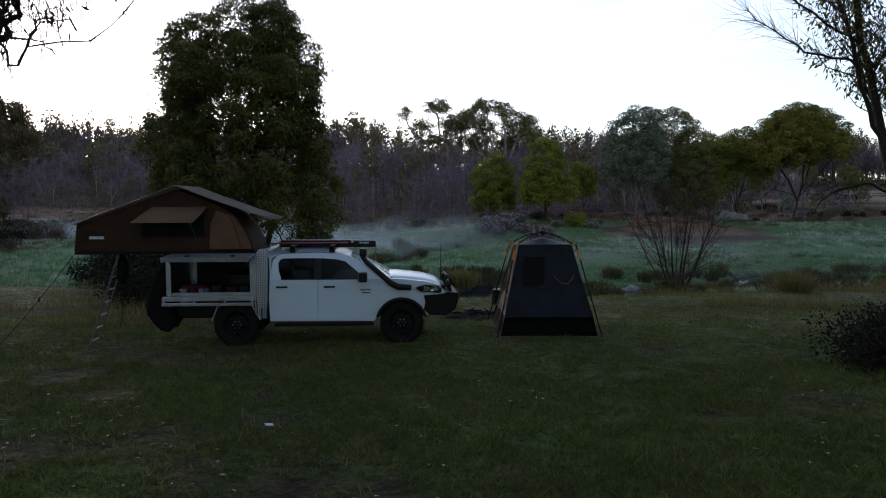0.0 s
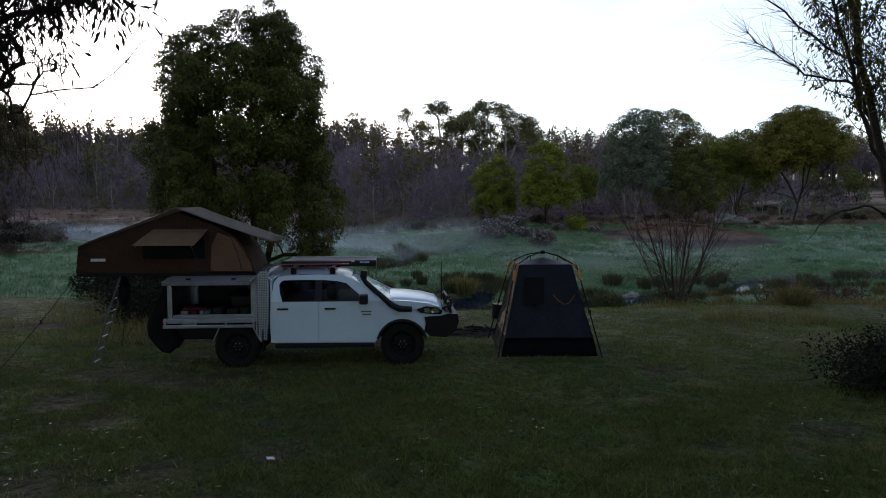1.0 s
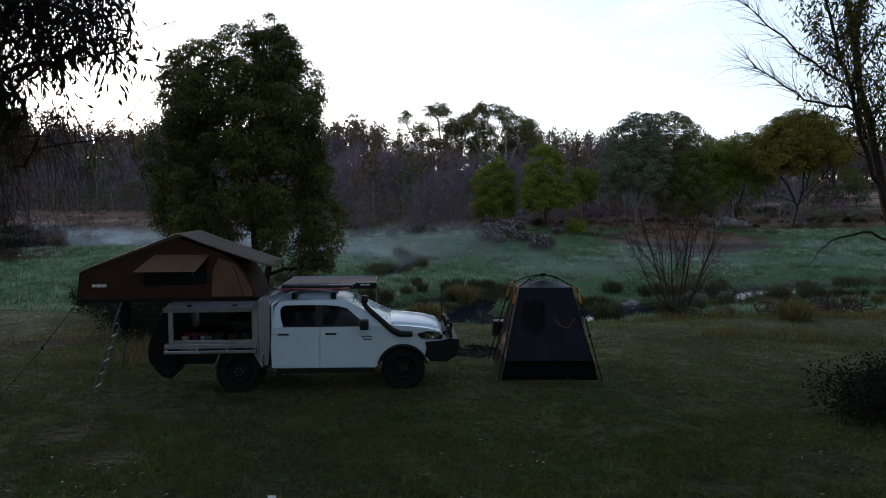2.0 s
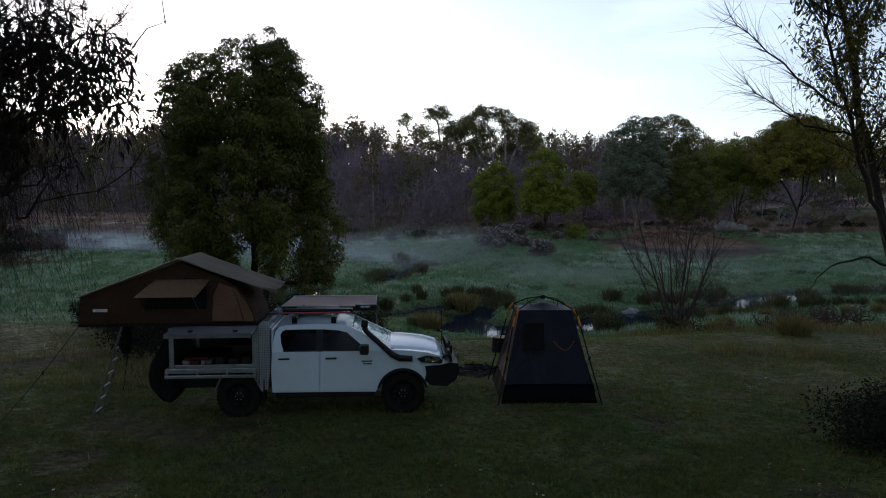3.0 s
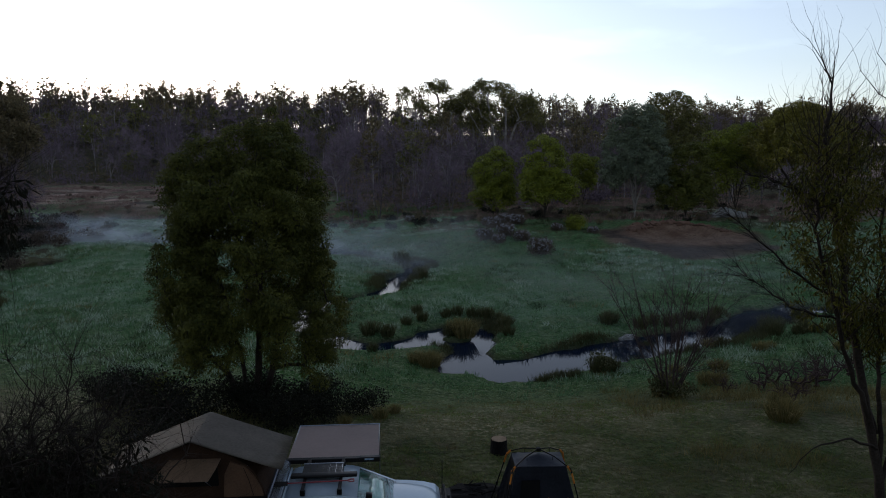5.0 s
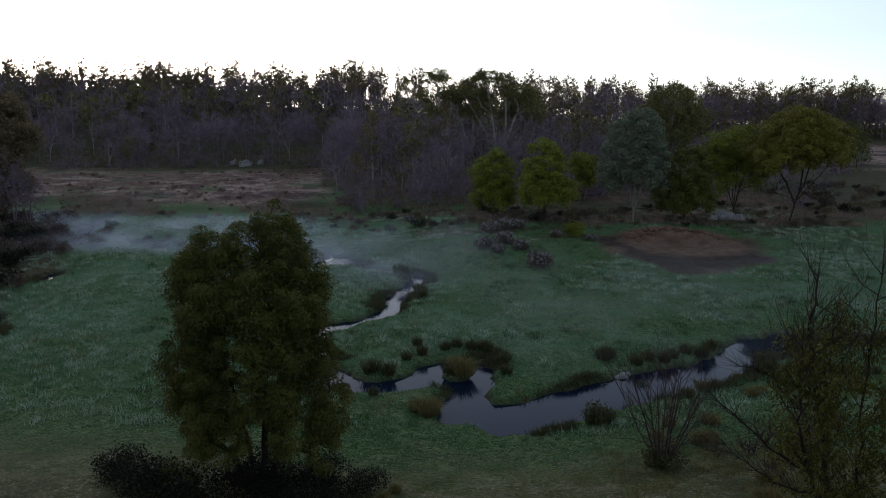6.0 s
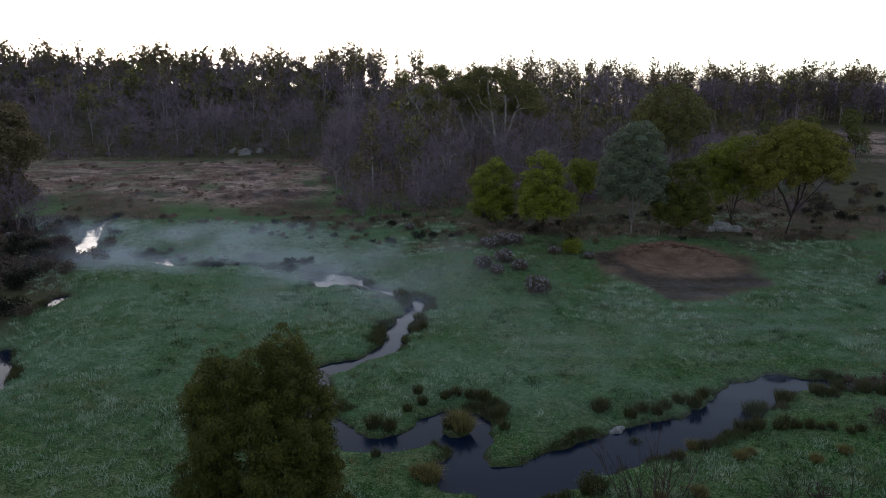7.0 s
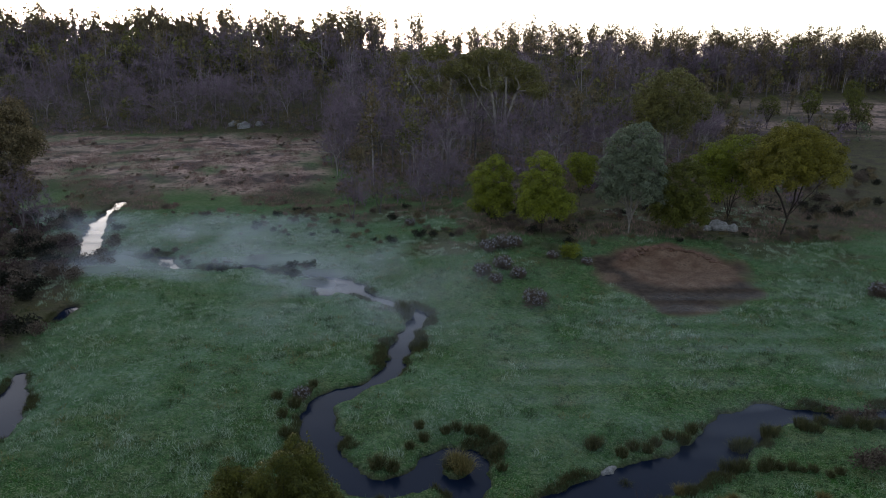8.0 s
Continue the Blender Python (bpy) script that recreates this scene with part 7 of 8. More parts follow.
part("antenna", rod(bmesh.new(), (3.93, 0.50, 1.0), (3.93, 0.50, 1.86), 0.012, 8, 0.007), M_BLACK, bar, "black aerial")

# alloy tray and canopy behind the cab
tray = part("tray", bevelled(box(bmesh.new(), -1.34, 0.34, -0.93, 0.93, 0.86, 0.95), 0.01), M_ALLOY, ute, "dull aluminium tray")
for side in (-1, 1):
    part("tray_rail", bevelled(box(bmesh.new(), -1.34, 0.34, side * 0.95 - 0.018, side * 0.95 + 0.018, 0.775, 0.835), 0.008), M_ALLOY, tray)
    for x in (-1.30, -0.75, -0.2, 0.30):
        part("rail_post", box(bmesh.new(), x - 0.02, x + 0.02, side * 0.945 - 0.015, side * 0.945 + 0.015, 0.80, 0.90), M_ALLOY, tray)
canopy = new("canopy")
canopy.parent = ute
for x in (-1.22, 0.30):
    for side in (-1, 1):
        part("post", bevelled(box(bmesh.new(), x - 0.045, x + 0.045, side * 0.875 - 0.035, side * 0.875 + 0.035, 0.952, 1.66), 0.008), M_ALLOY, canopy, "aluminium corner post")
part("canopy_roof", bevelled(box(bmesh.new(), -1.27, 0.345, -0.92, 0.92, 1.662, 1.71), 0.012), M_ALLOY, canopy, "aluminium canopy roof")
part("canopy_floor", box(bmesh.new(), -1.2, 0.28, -0.86, 0.86, 0.953, 0.975), M_DARKCLOTH, canopy)
part("canopy_back", box(bmesh.new(), -1.26, -1.235, -0.84, 0.84, 0.955, 1.655), M_ALLOY, canopy)
part("canopy_side", box(bmesh.new(), -1.17, 0.25, 0.86, 0.885, 0.955, 1.655), M_DARKCLOTH, canopy)
part("shelf", box(bmesh.new(), -0.35, 0.24, -0.5, 0.84, 1.28, 1.30), M_DARKCLOTH, canopy)
part("lower_sill", bevelled(box(bmesh.new(), -1.17, 0.255, -0.91, -0.87, 0.955, 1.02), 0.006), M_ALLOY, canopy)
hatch = part("hatch_door", bevelled(box(bmesh.new(), -1.16, 0.36, -0.62, 0.0, -0.016, 0.016), 0.006), material("satin_alloy", (0.30, 0.31, 0.35), 0.35, 0.6, spots=(0.22, 0.23, 0.26), scale=3, bump=0.05, bump_scale=80), canopy, "raised aluminium hatch door")
hatch.matrix_basis = pose(0, -0.905, 1.735, 3, 0, 0)
part("hatch_lip", box(bmesh.new(), -1.16, 0.36, -0.63, -0.605, -0.06, 0.02), M_ALLOY, hatch)
for x in (-0.75, 0.05):
    part("latch", rod(bmesh.new(), (x, -0.45, 0.016), (x, -0.45, 0.035), 0.045, 14), M_BLACK, hatch, "black round latch")
for x in (-1.10, 0.25):
    part("gas_strut", rod(bmesh.new(), (x, -0.86, 1.45), (x, -1.30, 1.66), 0.012, 6), M_BLACK, canopy)
bm = bmesh.new()
prism(bm, [(0.37, 0.98), (0.37, 1.74), (0.43, 1.82), (0.56, 1.83), (0.585, 1.78), (0.585, 1.0), (0.54, 0.52), (0.40, 0.52)], -0.90, 0.90)
headboard = part("headboard", bevelled(bm, 0.02, 25), M_TREAD, ute, "tread-plate headboard behind the cab")
part("post_strip", bevelled(box(bmesh.new(), 0.345, 0.375, -0.93, -0.90, 0.62, 1.74), 0.006), M_ALLOY, headboard)
part("tail_lamp", bevelled(box(bmesh.new(), -1.37, -1.345, -0.88, -0.62, 0.80, 0.90), 0.01), M_RED, tray)

# roof bars
rack = new("roof_rack")
rack.parent = ute
for x in (1.02, 1.76):
    part("cross_bar", bevelled(box(bmesh.new(), x - 0.035, x + 0.035, -0.74, 0.80, 1.845, 1.875), 0.01), M_BLACK, rack, "black cross bar")
    for y in (-0.66, 0.66):
        part("foot", bevelled(box(bmesh.new(), x - 0.05, x + 0.05, y - 0.035, y + 0.035, 1.735, 1.85), 0.015), M_BLACK, rack)


def thing(name, m, label, category, group=""):
    return empty(name, m, label, category, group)


board = thing("solar_panel", UTE @ pose(1.36, 0.15, 1.878), "black framed solar panel strapped on the roof bars", "solar panel")
part("panel", box(bmesh.new(), -0.42, 0.42, -0.30, 0.30, 0.004, 0.022), M_PLASTIC, board)
bm = bmesh.new()
for k in range(7):
    box(bm, -0.40 + k * 0.134 - 0.002, -0.40 + k * 0.134 + 0.002, -0.28, 0.28, 0.0225, 0.024)
for k in range(5):
    box(bm, -0.40, 0.40, -0.27 + k * 0.135 - 0.0015, -0.27 + k * 0.135 + 0.0015, 0.0225, 0.024)
part("cell_lines", bm, M_CHROME, board)
for y in (-0.30, 0.30):
    part("edge_rail", bevelled(box(bmesh.new(), -0.43, 0.43, y - 0.012, y + 0.012, 0.0, 0.035), 0.004), M_ALLOY, board)
shovel = thing("shovel", UTE @ pose(0.75, -0.45, 1.895, 0, 0, 2), "black shovel with a red handle tied along the roof bars", "shovel")
part("shaft", rod(bmesh.new(), (-0.05, 0, 0.01), (1.15, 0, 0.01), 0.013, 8), M_RED, shovel)
part("grip", pipe(bmesh.new(), [(1.15, 0, 0.01), (1.22, -0.05, 0.012), (1.29, -0.05, 0.012), (1.29, 0.05, 0.012), (1.22, 0.05, 0.012), (1.15, 0, 0.01)], 0.014, 6), M_RED, shovel)
part("blade", bevelled(box(bmesh.new(), -0.32, -0.04, -0.10, 0.10, 0.0, 0.008), 0.003), M_BLACK, shovel)
bag = thing("awning_bag", UTE @ pose(0, 0, 0), "long dark awning bag with a pale-blue end on the bars", "bag")
part("bag", bevelled(box(bmesh.new(), 0.72, 2.10, -0.22, -0.05, 1.878, 1.945), 0.03), M_PLASTIC, bag, "", True)
part("bag_end", bevelled(box(bmesh.new(), 2.10, 2.56, 0.74, 0.86, 1.80, 1.88), 0.02), M_PLASTIC, bag)
part("print_bars", box(bmesh.new(), 2.22, 2.42, 0.735, 0.739, 1.82, 1.855), material("blue_print", (0.10, 0.22, 0.40), 0.6, spots=(0.5, 0.55, 0.6), scale=14), bag)

# awning out on the far side
awn = thing("side_awning", UTE, "pale beige side awning on thin poles beside the ute", "awning")
bm = bmesh.new()
rows = []
for i in range(9):
    t = i / 8
    rows.append([bm.verts.new((0.52 + 2.02 * u, 0.93 + 2.05 * t, 1.83 - 0.07 * t - 0.05 * math.sin(math.pi * t) * math.sin(math.pi * u))) for u in [k / 8 for k in range(9)]])
for A, B in zip(rows, rows[1:]):
    for k in range(8):
        bm.faces.new((A[k], A[k + 1], B[k + 1], B[k]))
bmesh.ops.solidify(bm, geom=bm.faces[:], thickness=0.006)
part("cloth", bm, M_AWNING, awn, "", True)
part("case", bevelled(box(bmesh.new(), 0.50, 2.56, 0.80, 0.93, 1.74, 1.84), 0.02), M_PLASTIC, awn, "black awning case")
part("front_rail", rod(bmesh.new(), (0.52, 2.98, 1.77), (2.54, 2.98, 1.77), 0.014, 8), M_ALLOY, awn)
for x in (0.54, 2.52):
    part("pole", rod(bmesh.new(), (x, 2.98, -0.08), (x, 2.98, 1.77), 0.013, 8), M_ALLOY, awn, "thin aluminium pole")
    part("arm", rod(bmesh.new(), (x, 0.93, 1.81), (x, 2.98, 1.765), 0.010, 6), M_ALLOY, awn)

# ---- roof-top tent, folded out over the tray's end ----
tent = thing("roof_tent", UTE, "brown canvas roof-top tent folded open over the canopy", "tent")
W0 = 0.72
part("tent_base", bevelled(box(bmesh.new(), -2.95, 0.33, -W0, W0, 1.725, 1.785), 0.01), M_BLACK, tent)
bm = bmesh.new()
prof = [(-2.95, 1.79), (-2.93, 2.05), (-2.90, 2.28), (-2.2, 2.53), (-1.5, 2.79), (-1.1, 2.93), (-0.75, 2.80), (-0.34, 2.64), (-0.04, 2.45), (0.14, 2.22), (0.26, 1.98), (0.31, 1.79)]
grid = []
for y, puff in ((-W0, 0.0), (-W0 * 0.6, 0.01), (0, 0.015), (W0 * 0.6, 0.01), (W0, 0.0)):
    grid.append([bm.verts.new((x, y, z + (puff if 0 < i < len(prof) - 1 else 0))) for i, (x, z) in enumerate(prof)])
for A, B in zip(grid, grid[1:]):
    for k in range(len(prof) - 1):
        bm.faces.new((A[k], A[k + 1], B[k + 1], B[k]))
for row, out in ((grid[0], -1), (grid[-1], 1)):
    # slack end walls that crease and belly a little between floor and roof
    xs = [v.co.x for v in row]
    sheet = [[bm.verts.new((-2.95 + 3.26 * i / 60, row[0].co.y + out * (0.012 + 0.03 * abs(noise.noise(Vector((i * 0.11 + j * 0.10, j * 0.16, out * 3.0)))) + 0.02 * noise.noise(Vector((i * 0.06, j * 0.1, 5.0)))) * math.sin(math.pi * j / 16),
              1.79 + (float(np.interp(-2.95 + 3.26 * i / 60, xs, [v.co.z for v in row])) - 1.79) * j / 16)) for i in range(61)] for j in range(17)]
    for A, B in zip(sheet, sheet[1:]):
        for k in range(60):
            bm.faces.new((A[k], A[k + 1], B[k + 1], B[k]))
bmesh.ops.remove_doubles(bm, verts=bm.verts[:], dist=0.0005)
part("tent_body", bm, M_CANVAS, tent, "brown canvas tent body")
bm = bmesh.new()
rows = []
for x, z in ((-2.96, 2.29), (-2.5, 2.475), (-2.0, 2.665), (-1.5, 2.86), (-1.12, 3.01), (-1.06, 3.01), (-0.6, 2.83), (-0.1, 2.65), (0.3, 2.505), (0.66, 2.385)):
    rows.append([bm.verts.new((x, t * (W0 + 0.11), z - 0.035 * (1 - abs(t)) * (1 if x not in (-1.12, -1.06) else 0.2) - (0.02 if abs(t) == 1 else 0))) for t in (-1, -0.9, -0.5, 0, 0.5, 0.9, 1)])
for A, B in zip(rows, rows[1:]):
    for k in range(6):
        bm.faces.new((A[k], A[k + 1], B[k + 1], B[k]))
bmesh.ops.solidify(bm, geom=bm.faces[:], thickness=0.012)
part("fly_sheet", bm, M_FLY, tent, "grey-brown fly sheet", True)
bm = bmesh.new()
rows = [[bm.verts.new((x, y, z)) for x in xs] for xs, y, z in (((-1.53, -1.2, -0.86, -0.53), -W0 - 0.01, 2.61), ((-1.66, -1.3, -0.92, -0.60), -W0 - 0.24, 2.47), ((-1.80, -1.42, -1.05, -0.70), -W0 - 0.42, 2.325))]
for A, B in zip(rows, rows[1:]):
    for k in range(3):
        bm.faces.new((A[k], A[k + 1], B[k + 1], B[k]))
bmesh.ops.solidify(bm, geom=bm.faces[:], thickness=0.01)
part("window_hood", bm, M_TAN, tent, "tan canvas window hood propped open", True)
part("window_mesh", box(bmesh.new(), -1.72, -0.60, -W0 - 0.056, -W0 - 0.004, 2.06, 2.44), M_BAND, tent, "dark mesh window")
for x in (-1.74, -0.75):
    part("hood_rod", rod(bmesh.new(), (x, -W0, 2.02), (x, -W0 - 0.41, 2.32), 0.006, 6), M_ALLOY, tent)
bm = bmesh.new()
plate_pts = [(-0.50, 1.82), (-0.47, 2.30), (-0.36, 2.54), (-0.06, 2.43), (0.115, 2.20), (0.23, 1.97), (0.27, 1.82)]
a = [bm.verts.new((x, -W0 - 0.058, z)) for x, z in plate_pts]
b = [bm.verts.new((x, -W0 - 0.001, z)) for x, z in plate_pts]
bm.faces.new(a)
for i in range(7):
    bm.faces.new((a[i], b[i], b[(i + 1) % 7], a[(i + 1) % 7]))
part("tent_panel", bm, material("light_brown_canvas", (0.135, 0.078, 0.046), 0.9, spots=(0.09, 0.052, 0.032), scale=3, bump=0.4, bump_scale=25), tent, "lighter brown canvas end panel")
bm = bmesh.new()
for k in range(5):
    box(bm, -2.66 + 0.052 * k, -2.62 + 0.052 * k, -W0 - 0.060, -W0 - 0.010, 2.015, 2.065)
part("print_bars", bm, M_WHITE, tent, "small pale print bars")
part("zip_line", pipe(bmesh.new(), [(-0.10, -W0 - 0.062, 2.42), (0.0, -W0 - 0.062, 2.15), (0.08, -W0 - 0.062, 1.84)], 0.006, 5), M_BLACK, tent)
M_RUNG = material("worn_alloy", (0.30, 0.30, 0.30), 0.6, 0.0, spots=(0.20, 0.20, 0.20), scale=10)
M_RAIL = material("dull_alloy", (0.115, 0.118, 0.122), 0.6, 0.0, spots=(0.075, 0.076, 0.08), scale=10)
ladder = new("ladder")
ladder.parent = tent
L0, L1 = Vector((-2.18, 0, 1.74)), Vector((-2.76, 0, 0.02))
for y in (-0.66, -0.30):
    part("ladder_rail", rod(bmesh.new(), L0 + Vector((0, y, 0)), L1 + Vector((0, y, 0)), 0.019, 8), M_RAIL, ladder, "dull alloy ladder rail")
for k in range(7):
    p = L0.lerp(L1, 0.12 + 0.14 * k)
    part("rung", bevelled(box(bmesh.new(), p.x - 0.014, p.x + 0.014, -0.64, -0.32, p.z - 0.010, p.z + 0.010), 0.004), M_RUNG, ladder, "pale alloy rung")
sack = thing("shoe_bag", UTE @ pose(-2.2, -0.45, 1.72), "black cloth bag hanging under the tent floor", "bag")
bm = bmesh.new()
bmesh.ops.create_icosphere(bm, subdivisions=3, radius=1.0)
for v in bm.verts:
    k = 1 + 0.25 * noise.noise(v.co * 2)
    v.co = Vector((v.co.x * 0.10 * k * (1.1 - 0.3 * v.co.z), v.co.y * 0.14 * k, v.co.z * 0.29 - 0.29))
part("cloth", bm, M_BAND, sack, "", True)
part("cord", rod(bmesh.new(), (0, 0, -0.04), (0, 0, 0.01), 0.008, 5), M_BAND, sack)
cover = thing("tent_cover", UTE @ pose(-1.36, -0.4, 0), "black travel cover draped over the tray's end", "cover")
bm = bmesh.new()
rows = []
for x, z, w in ((0.10, 1.62, 0.06), (-0.06, 1.30, 0.10), (-0.16, 0.95, 0.22), (-0.22, 0.70, 0.30), (-0.14, 0.52, 0.34), (-0.02, 0.36, 0.26), (0.02, 0.24, 0.12)):
    rows.append([bm.verts.new((x + t * w + 0.03 * math.sin(7 * t + 9 * z), 0.30 * s + 0.05 * math.sin(5 * z + t * 4), z + 0.10 * abs(t))) for s, t in ((-1, -0.6), (-1, 0.0), (-1, 0.9), (0.6, 1.0), (0.8, 0.0), (0.6, -0.7))])
for A, B in zip(rows, rows[1:]):
    for k in range(6):
        bm.faces.new((A[k], A[(k + 1) % 6], B[(k + 1) % 6], B[k]))
bm.faces.new(rows[-1])
bm.faces.new(rows[0][::-1])
bmesh.ops.subdivide_edges(bm, edges=bm.edges[:], cuts=1, smooth=0.8)
part("cloth", bm, M_BAND, cover, "", True)
part("strap", pipe(bmesh.new(), [(0.10, 0, 1.60), (0.12, 0, 1.66), (0.14, 0, 1.70)], 0.012, 6), M_BAND, cover)


def rope(a, b, label):
    t = thing("guy_rope", Matrix.Translation(Vector(b)), label, "rope", "guy ropes")
    a, b = Vector(a) - Vector(b), Vector((0, 0, 0))
    pts = [a.lerp(b, k / 6) - Vector((0, 0, 0.05 * math.sin(math.pi * k / 6))) for k in range(7)]
    part("cord", pipe(bmesh.new(), pts, 0.006, 5), M_BLACK, t)
    part("peg", rod(bmesh.new(), b + Vector((0, 0, -0.06)), b + Vector((0, 0, 0.08)), 0.008, 6), M_BLACK, t)
    part("slider", box(bmesh.new(), -0.012, 0.012, -0.012, 0.012, -0.04, 0.04), M_BLACK, t).matrix_basis = Matrix.Translation(a.lerp(b, 0.45) - Vector((0, 0, 0.05)))


rope(UTE @ Vector((-2.94, -0.70, 1.76)), (-8.1, 12.5, 0.0), "dark guy rope from the tent's corner to a peg")
rope(UTE @ Vector((-2.45, 0.6, 1.75)), (-6.9, 14.9, 0.0), "dark guy rope from the tent floor to a peg")

# stores in the open canopy
M_BAGS = [material("store_cloth_" + n, c, 0.8, spots=tuple(v * 0.7 for v in c), scale=12, bump=0.3, bump_scale=20) for n, c in (("white", (0.20, 0.20, 0.21)), ("red", (0.08, 0.015, 0.026)), ("teal", (0.06, 0.12, 0.14)), ("grey", (0.08, 0.08, 0.08)), ("black", (0.02, 0.02, 0.02)))]
for i, (x, w, h, z, k) in enumerate(((-1.00, 0.16, 0.17, 0.978, 0), (-0.83, 0.13, 0.16, 0.978, 1), (-0.70, 0.11, 0.17, 0.978, 0), (-0.58, 0.13, 0.18, 0.978, 2), (-0.40, 0.20, 0.26, 0.978, 4), (-0.82, 0.52, 0.09, 1.085, 1), (-0.12, 0.24, 0.22, 0.978, 4), (0.10, 0.20, 0.26, 0.978, 4))):
    w, h = w * 0.85, h * 0.62
    bm = box(bmesh.new(), -w / 2, w / 2, -0.16, 0.16, 0, h, 0.02)
    bmesh.ops.subdivide_edges(bm, edges=bm.edges[:], cuts=2, use_grid_fill=True)
    for v in bm.verts:
        v.co += Vector((noise.noise(v.co * 14 + Vector((i, 0, 0))), noise.noise(v.co * 14 + Vector((0, i, 0))), 0)) * 0.016
    ob = part("storage_bag", bm, M_BAGS[k], None, "", True)
    ob.matrix_world = UTE @ pose(x + 0.02, -0.66, z, 0, 0, (i * 37 % 11) - 5)
    tagged(ob, ("white", "dark red", "teal", "grey", "black")[k] + " soft bag of camping stores in the open canopy", "bag", "bags in the canopy")
crate = thing("fridge_box", UTE @ pose(-0.05, 0.2, 0.978), "dark portable fridge inside the open canopy", "fridge")
part("tub", bevelled(box(bmesh.new(), -0.25, 0.28, -0.25, 0.25, 0, 0.27), 0.02), M_PLASTIC, crate)
part("lid", bevelled(box(bmesh.new(), -0.26, 0.29, -0.26, 0.26, 0.272, 0.295), 0.008), M_BLACK, crate)

# ---- shower tent ----
SX, SY = 2.10, 14.88
shower = thing("shower_tent", pose(SX, SY, 0, 0, 0, 1.5), "dark navy pop-up shower tent with orange corner straps", "tent")
B2, T2, H2 = (1.02, 1.05), (0.60, 0.42), 1.80


def wall_point(face, u, v):
    """A point of the tent's skin: face 0 to 3, u from -1 to 1 across, v from 0 to 1 upwards."""
    hx, hy = B2[0] - 0.05 + (T2[0] - B2[0]) * v, B2[1] - 0.05 + (T2[1] - B2[1]) * v
    folds = 0.06 * noise.noise(Vector((u * 2.2, v * 3.0, face * 3.1))) + 0.035 * abs(noise.noise(Vector((u * 3.5 + v * 5, v * 1.2 - u, face + 7.3)))) + 0.02 * abs(noise.noise(Vector((u * 4 - v * 9, v * 2 + u, face + 2.3))))
    sag = 0.055 * math.sin(math.pi * v) * (1 - u * u) + folds * math.sin(math.pi * min(1.0, v * 1.15 + 0.02))
    x, y = ((u * hx, -hy + sag), (hx - sag, u * hy), (-u * hx, hy - sag), (-hx + sag, -u * hy))[face]
    return Vector((x, y, 0.02 + H2 * v))


for face, name in enumerate(("front_wall", "side_wall", "back_wall", "side_wall")):
    bm = bmesh.new()
    n, m = 56, 48
    g = [[bm.verts.new(wall_point(face, -1 + 2 * i / n, 0.20 + 0.80 * j / m)) for i in range(n + 1)] for j in range(m + 1)]
    for A, B in zip(g, g[1:]):
        for k in range(n):
            bm.faces.new((A[k], A[k + 1], B[k + 1], B[k]))
    bmesh.ops.solidify(bm, geom=bm.faces[:], thickness=0.004)
    part(name, bm, M_NAVY, shower, "dark navy nylon wall", True)
    bm = bmesh.new()
    g = [[bm.verts.new(wall_point(face, -1 + 2 * i / n, 0.20 * j / 3)) for i in range(n + 1)] for j in range(4)]
    for A, B in zip(g, g[1:]):
        for k in range(n):
            bm.faces.new((A[k], A[k + 1], B[k + 1], B[k]))
    bmesh.ops.solidify(bm, geom=bm.faces[:], thickness=0.004)
    part("skirt", bm, M_BAND, shower, "black skirt", True)
bm = bmesh.new()
n = 10
g = [[bm.verts.new((T2[0] * 0.93 * u, T2[1] * 0.90 * v, 1.815 + 0.14 * (1 - max(abs(u), abs(v))) - 0.03 * math.sin(math.pi * abs(u)) * math.sin(math.pi * abs(v)))) for u in [-1 + 2 * i / n for i in range(n + 1)]] for v in [-1 + 2 * j / n for j in range(n + 1)]]
for A, B in zip(g, g[1:]):
    for k in range(n):
        bm.faces.new((A[k], A[k + 1], B[k + 1], B[k]))
bmesh.ops.solidify(bm, geom=bm.faces[:], thickness=0.004)
part("tent_top", bm, material("pale_navy_nylon", (0.045, 0.052, 0.075), 0.45, spots=(0.03, 0.035, 0.05), scale=3, bump=0.5, bump_scale=8, spec=0.4), shower, "dark navy tent top", True)


def on_front(name, pts, mat, off, label=""):
    """A flat piece lying on the front wall, from (u, v) corners."""
    bm = bmesh.new()
    a = [bm.verts.new(wall_point(0, u, v) + Vector((0, -off, 0.0))) for u, v in pts]
    b = [bm.verts.new(wall_point(0, u, v) + Vector((0, -off + 0.006, 0.0))) for u, v in pts]
    bm.faces.new(a)
    for i in range(len(a)):
        bm.faces.new((a[i], b[i], b[(i + 1) % len(a)], a[(i + 1) % len(a)]))
    return part(name, bm, mat, shower, label)


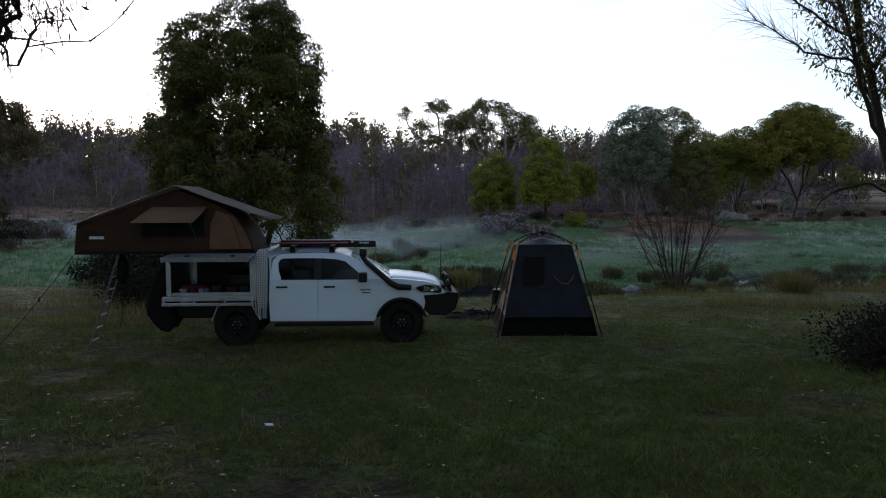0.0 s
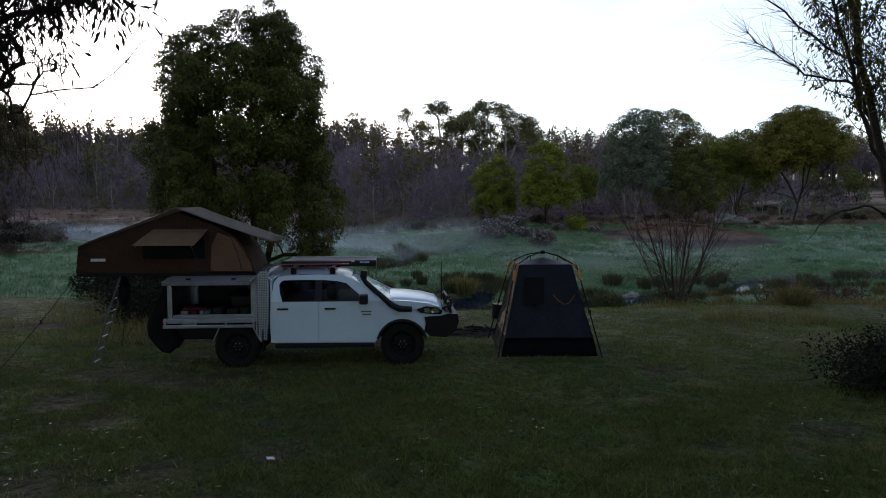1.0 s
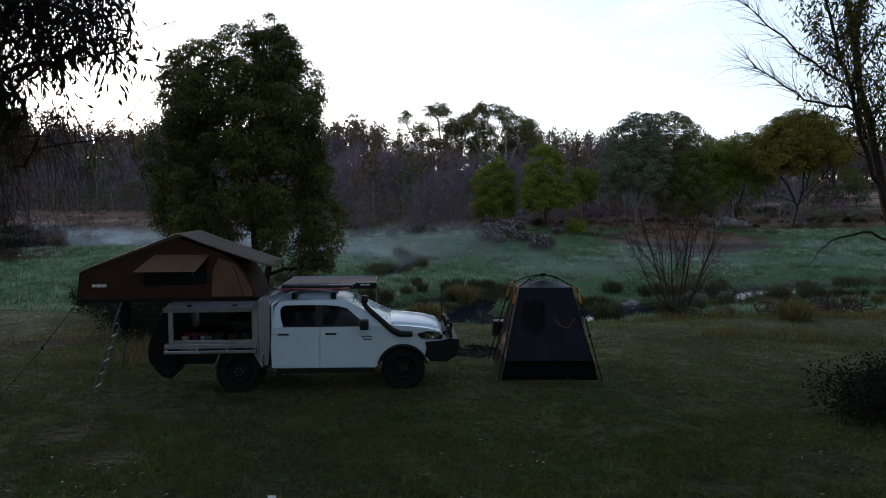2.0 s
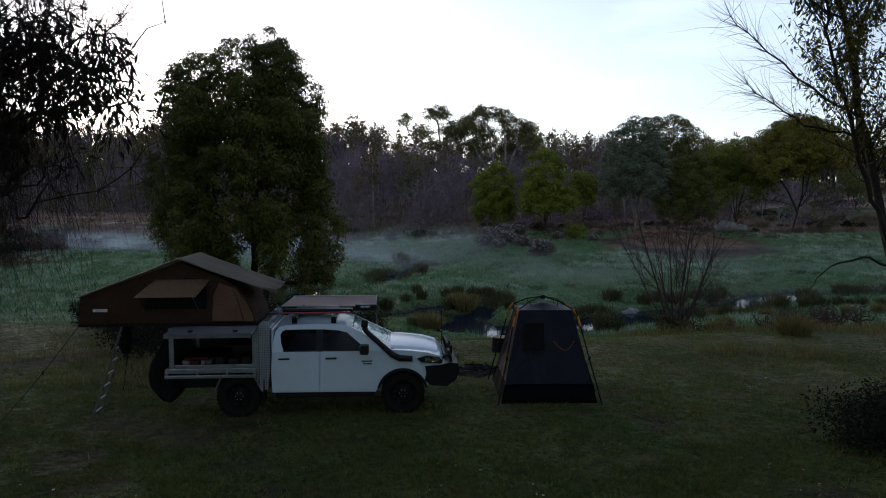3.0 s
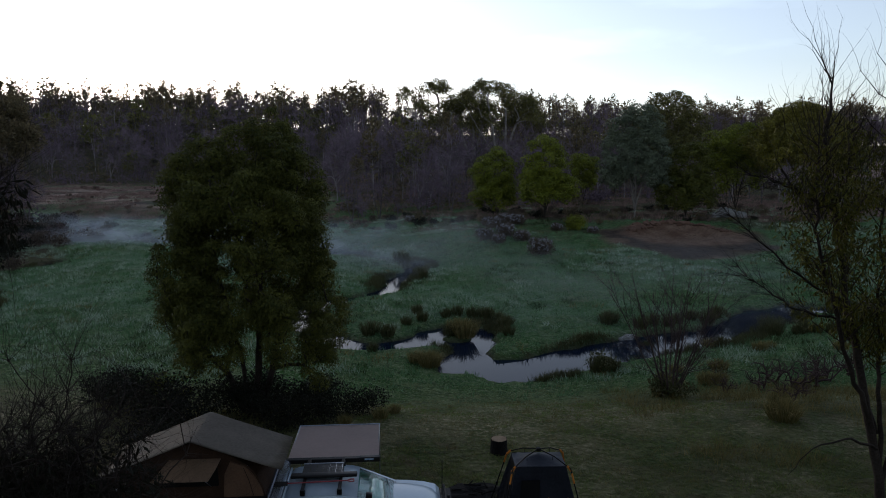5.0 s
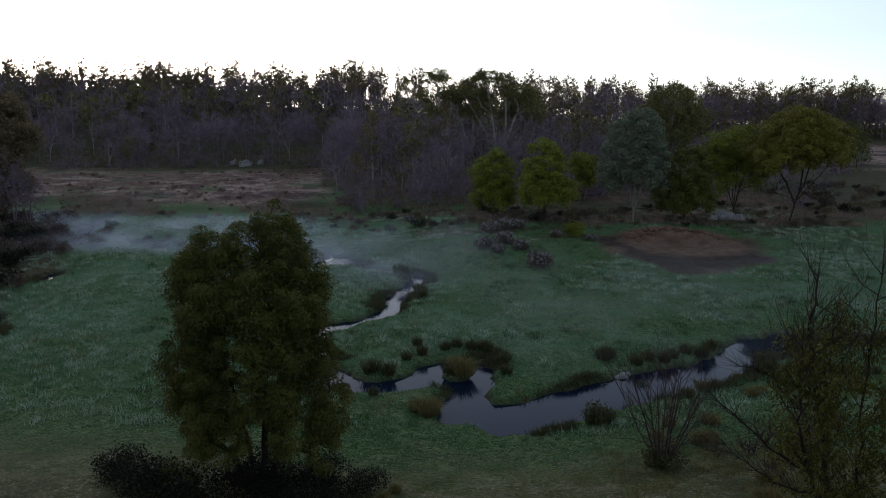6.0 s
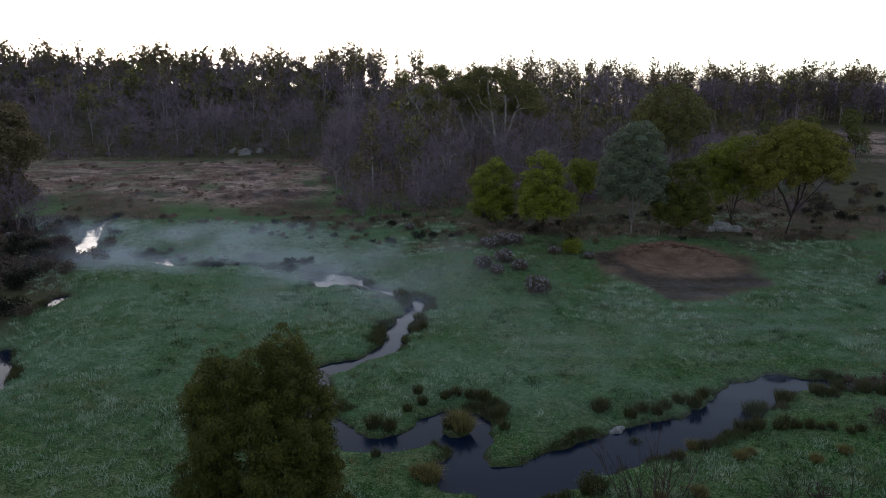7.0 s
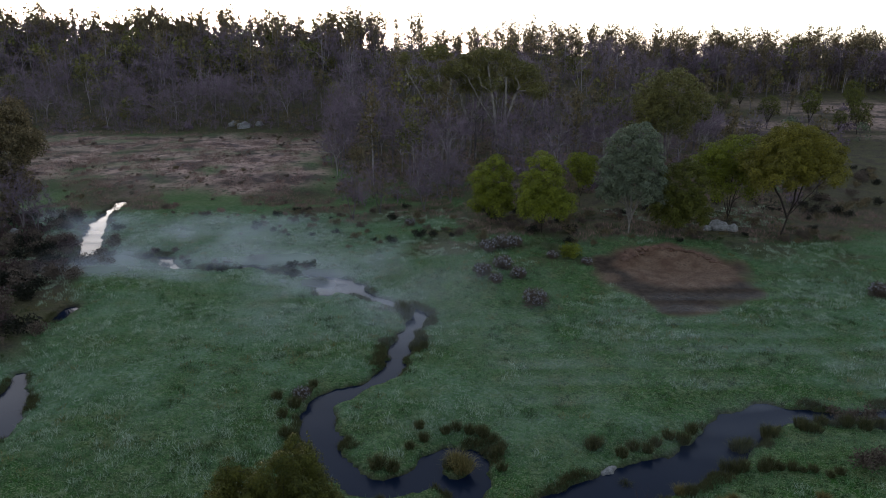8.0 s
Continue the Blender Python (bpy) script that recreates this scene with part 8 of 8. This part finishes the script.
on_front("window", [(-0.68, 0.56), (-0.36, 0.56), (-0.08, 0.56), (-0.07, 0.86), (-0.36, 0.86), (-0.72, 0.86)], M_BAND, 0.075, "black mesh window")
part("tie_cord", pipe(bmesh.new(), [wall_point(0, 0.20 + 0.62 * t, 0.66 - 0.10 * math.sin(math.pi * t) + 0.0 * t) - Vector((0, 0.03, 0)) for t in [k / 8 for k in range(9)]], 0.004, 5), M_ORANGE, shower, "orange tie cord")
for sx in (-1, 1):
    for sy in (-1, 1):
        knee = Vector((sx * (T2[0] + 0.03), sy * (T2[1] + 0.05), H2))
        foot = Vector((sx * (B2[0] + 0.03), sy * (B2[1] + 0.02), -0.01))
        part("leg_pole", rod(bmesh.new(), foot, knee, 0.014, 8), M_BLACK, shower, "black steel leg pole")
        part("joint", bevelled(box(bmesh.new(), -0.025, 0.025, -0.025, 0.025, -0.04, 0.04), 0.008), M_PLASTIC, shower).matrix_basis = Matrix.Translation(foot.lerp(knee, 0.5))
        hub = Vector((0, 0, 2.06))
        part("roof_pole", pipe(bmesh.new(), [knee, knee.lerp(hub, 0.5) + Vector((0, 0, 0.05)), hub], 0.013, 8), M_BLACK, shower, "black roof pole")
        part("hanger", rod(bmesh.new(), knee.lerp(hub, 0.55) + Vector((0, 0, 0.05)), knee.lerp(hub, 0.55) + Vector((0, 0, -0.06)), 0.007, 5), M_BLACK, shower)
        part("corner_sleeve", rod(bmesh.new(), knee - Vector((sx * -0.02, 0, 0.06)), knee + (hub - knee) * 0.10 + Vector((0, 0, 0.02)), 0.024, 8), M_ORANGE, shower, "orange corner sleeve")
        part("strap", rod(bmesh.new(), foot.lerp(knee, 0.84), foot.lerp(knee, 0.95), 0.021, 8), M_ORANGE, shower, "orange webbing strap")
part("hub", bevelled(box(bmesh.new(), -0.05, 0.05, -0.05, 0.05, 2.01, 2.09), 0.015), M_BLACK, shower)
part("groundsheet_edge", pipe(bmesh.new(), [(-0.97, -1.0, 0.02), (0.97, -1.0, 0.02)], 0.004, 5), M_ENDGRAIN, shower)

# ---- chopping block and old fire ----
stump = thing("log_stump", pose(1.64, 19.9, gz(1.64, 19.9)), "sawn log stump with dark bark and a pale top", "stump")
bm = bmesh.new()
ring = 28
rows = []
for z, k in ((-0.05, 1.06), (0.12, 1.0), (0.30, 0.98), (0.43, 0.97)):
    rows.append([bm.verts.new((0.245 * k * math.cos(a) * (1 + 0.05 * math.sin(3 * a) + 0.02 * math.sin(11 * a + z * 9)), 0.245 * k * math.sin(a) * (1 + 0.05 * math.sin(3 * a) + 0.02 * math.sin(11 * a + z * 9)), z)) for a in [2 * math.pi * i / ring for i in range(ring)]])
for A, B in zip(rows, rows[1:]):
    for k in range(ring):
        bm.faces.new((A[k], A[(k + 1) % ring], B[(k + 1) % ring], B[k]))
part("bark", bm, M_CHAR, stump, "dark rough bark")
part("sawn_top", rod(bmesh.new(), (0, 0, 0.405), (0, 0, 0.435), 0.226, 28), M_ENDGRAIN, stump, "pale sawn top")
fire = thing("fire_pit", pose(0.80, 17.15, gz(0.80, 17.15)), "cold black fire pit with charred sticks", "fire pit")
bm = bmesh.new()
rows = [[bm.verts.new((q * 0.75 * math.cos(a) * (1 + 0.18 * math.sin(2 * a + 1) + 0.08 * math.sin(7 * a)), q * 0.62 * math.sin(a) * (1 + 0.15 * math.sin(3 * a)), z + 0.02 * math.sin(5 * a + 9 * q))) for a in [2 * math.pi * i / 30 for i in range(30)]] for q, z in ((1.0, 0.0), (0.85, 0.05), (0.6, 0.08), (0.3, 0.09), (0.05, 0.08))]
for A, B in zip(rows, rows[1:]):
    for k in range(30):
        bm.faces.new((A[k], A[(k + 1) % 30], B[(k + 1) % 30], B[k]))
bm.faces.new(rows[-1])
part("ash_bed", bm, M_CHAR, fire)
rf = random.Random(4)
for k in range(9):
    a = rf.random() * 6.28
    p = Vector((0.35 * math.cos(a), 0.3 * math.sin(a), 0.10))
    part("charred_stick", rod(bmesh.new(), p, p + Vector((rf.uniform(-0.4, 0.4), rf.uniform(-0.3, 0.3), rf.uniform(0.0, 0.06))), 0.025, 7, 0.014), M_CHAR, fire)
litter = tagged(part("wrapper", bevelled(box(bmesh.new(), -0.05, 0.05, -0.03, 0.03, 0, 0.012), 0.003), M_WHITE, None), "small pale crumpled wrapper lying on the lawn", "litter")
litter.matrix_world = pose(-2.09, 8.28, gz(-2.09, 8.28) + 0.035, 8, 12, 30)
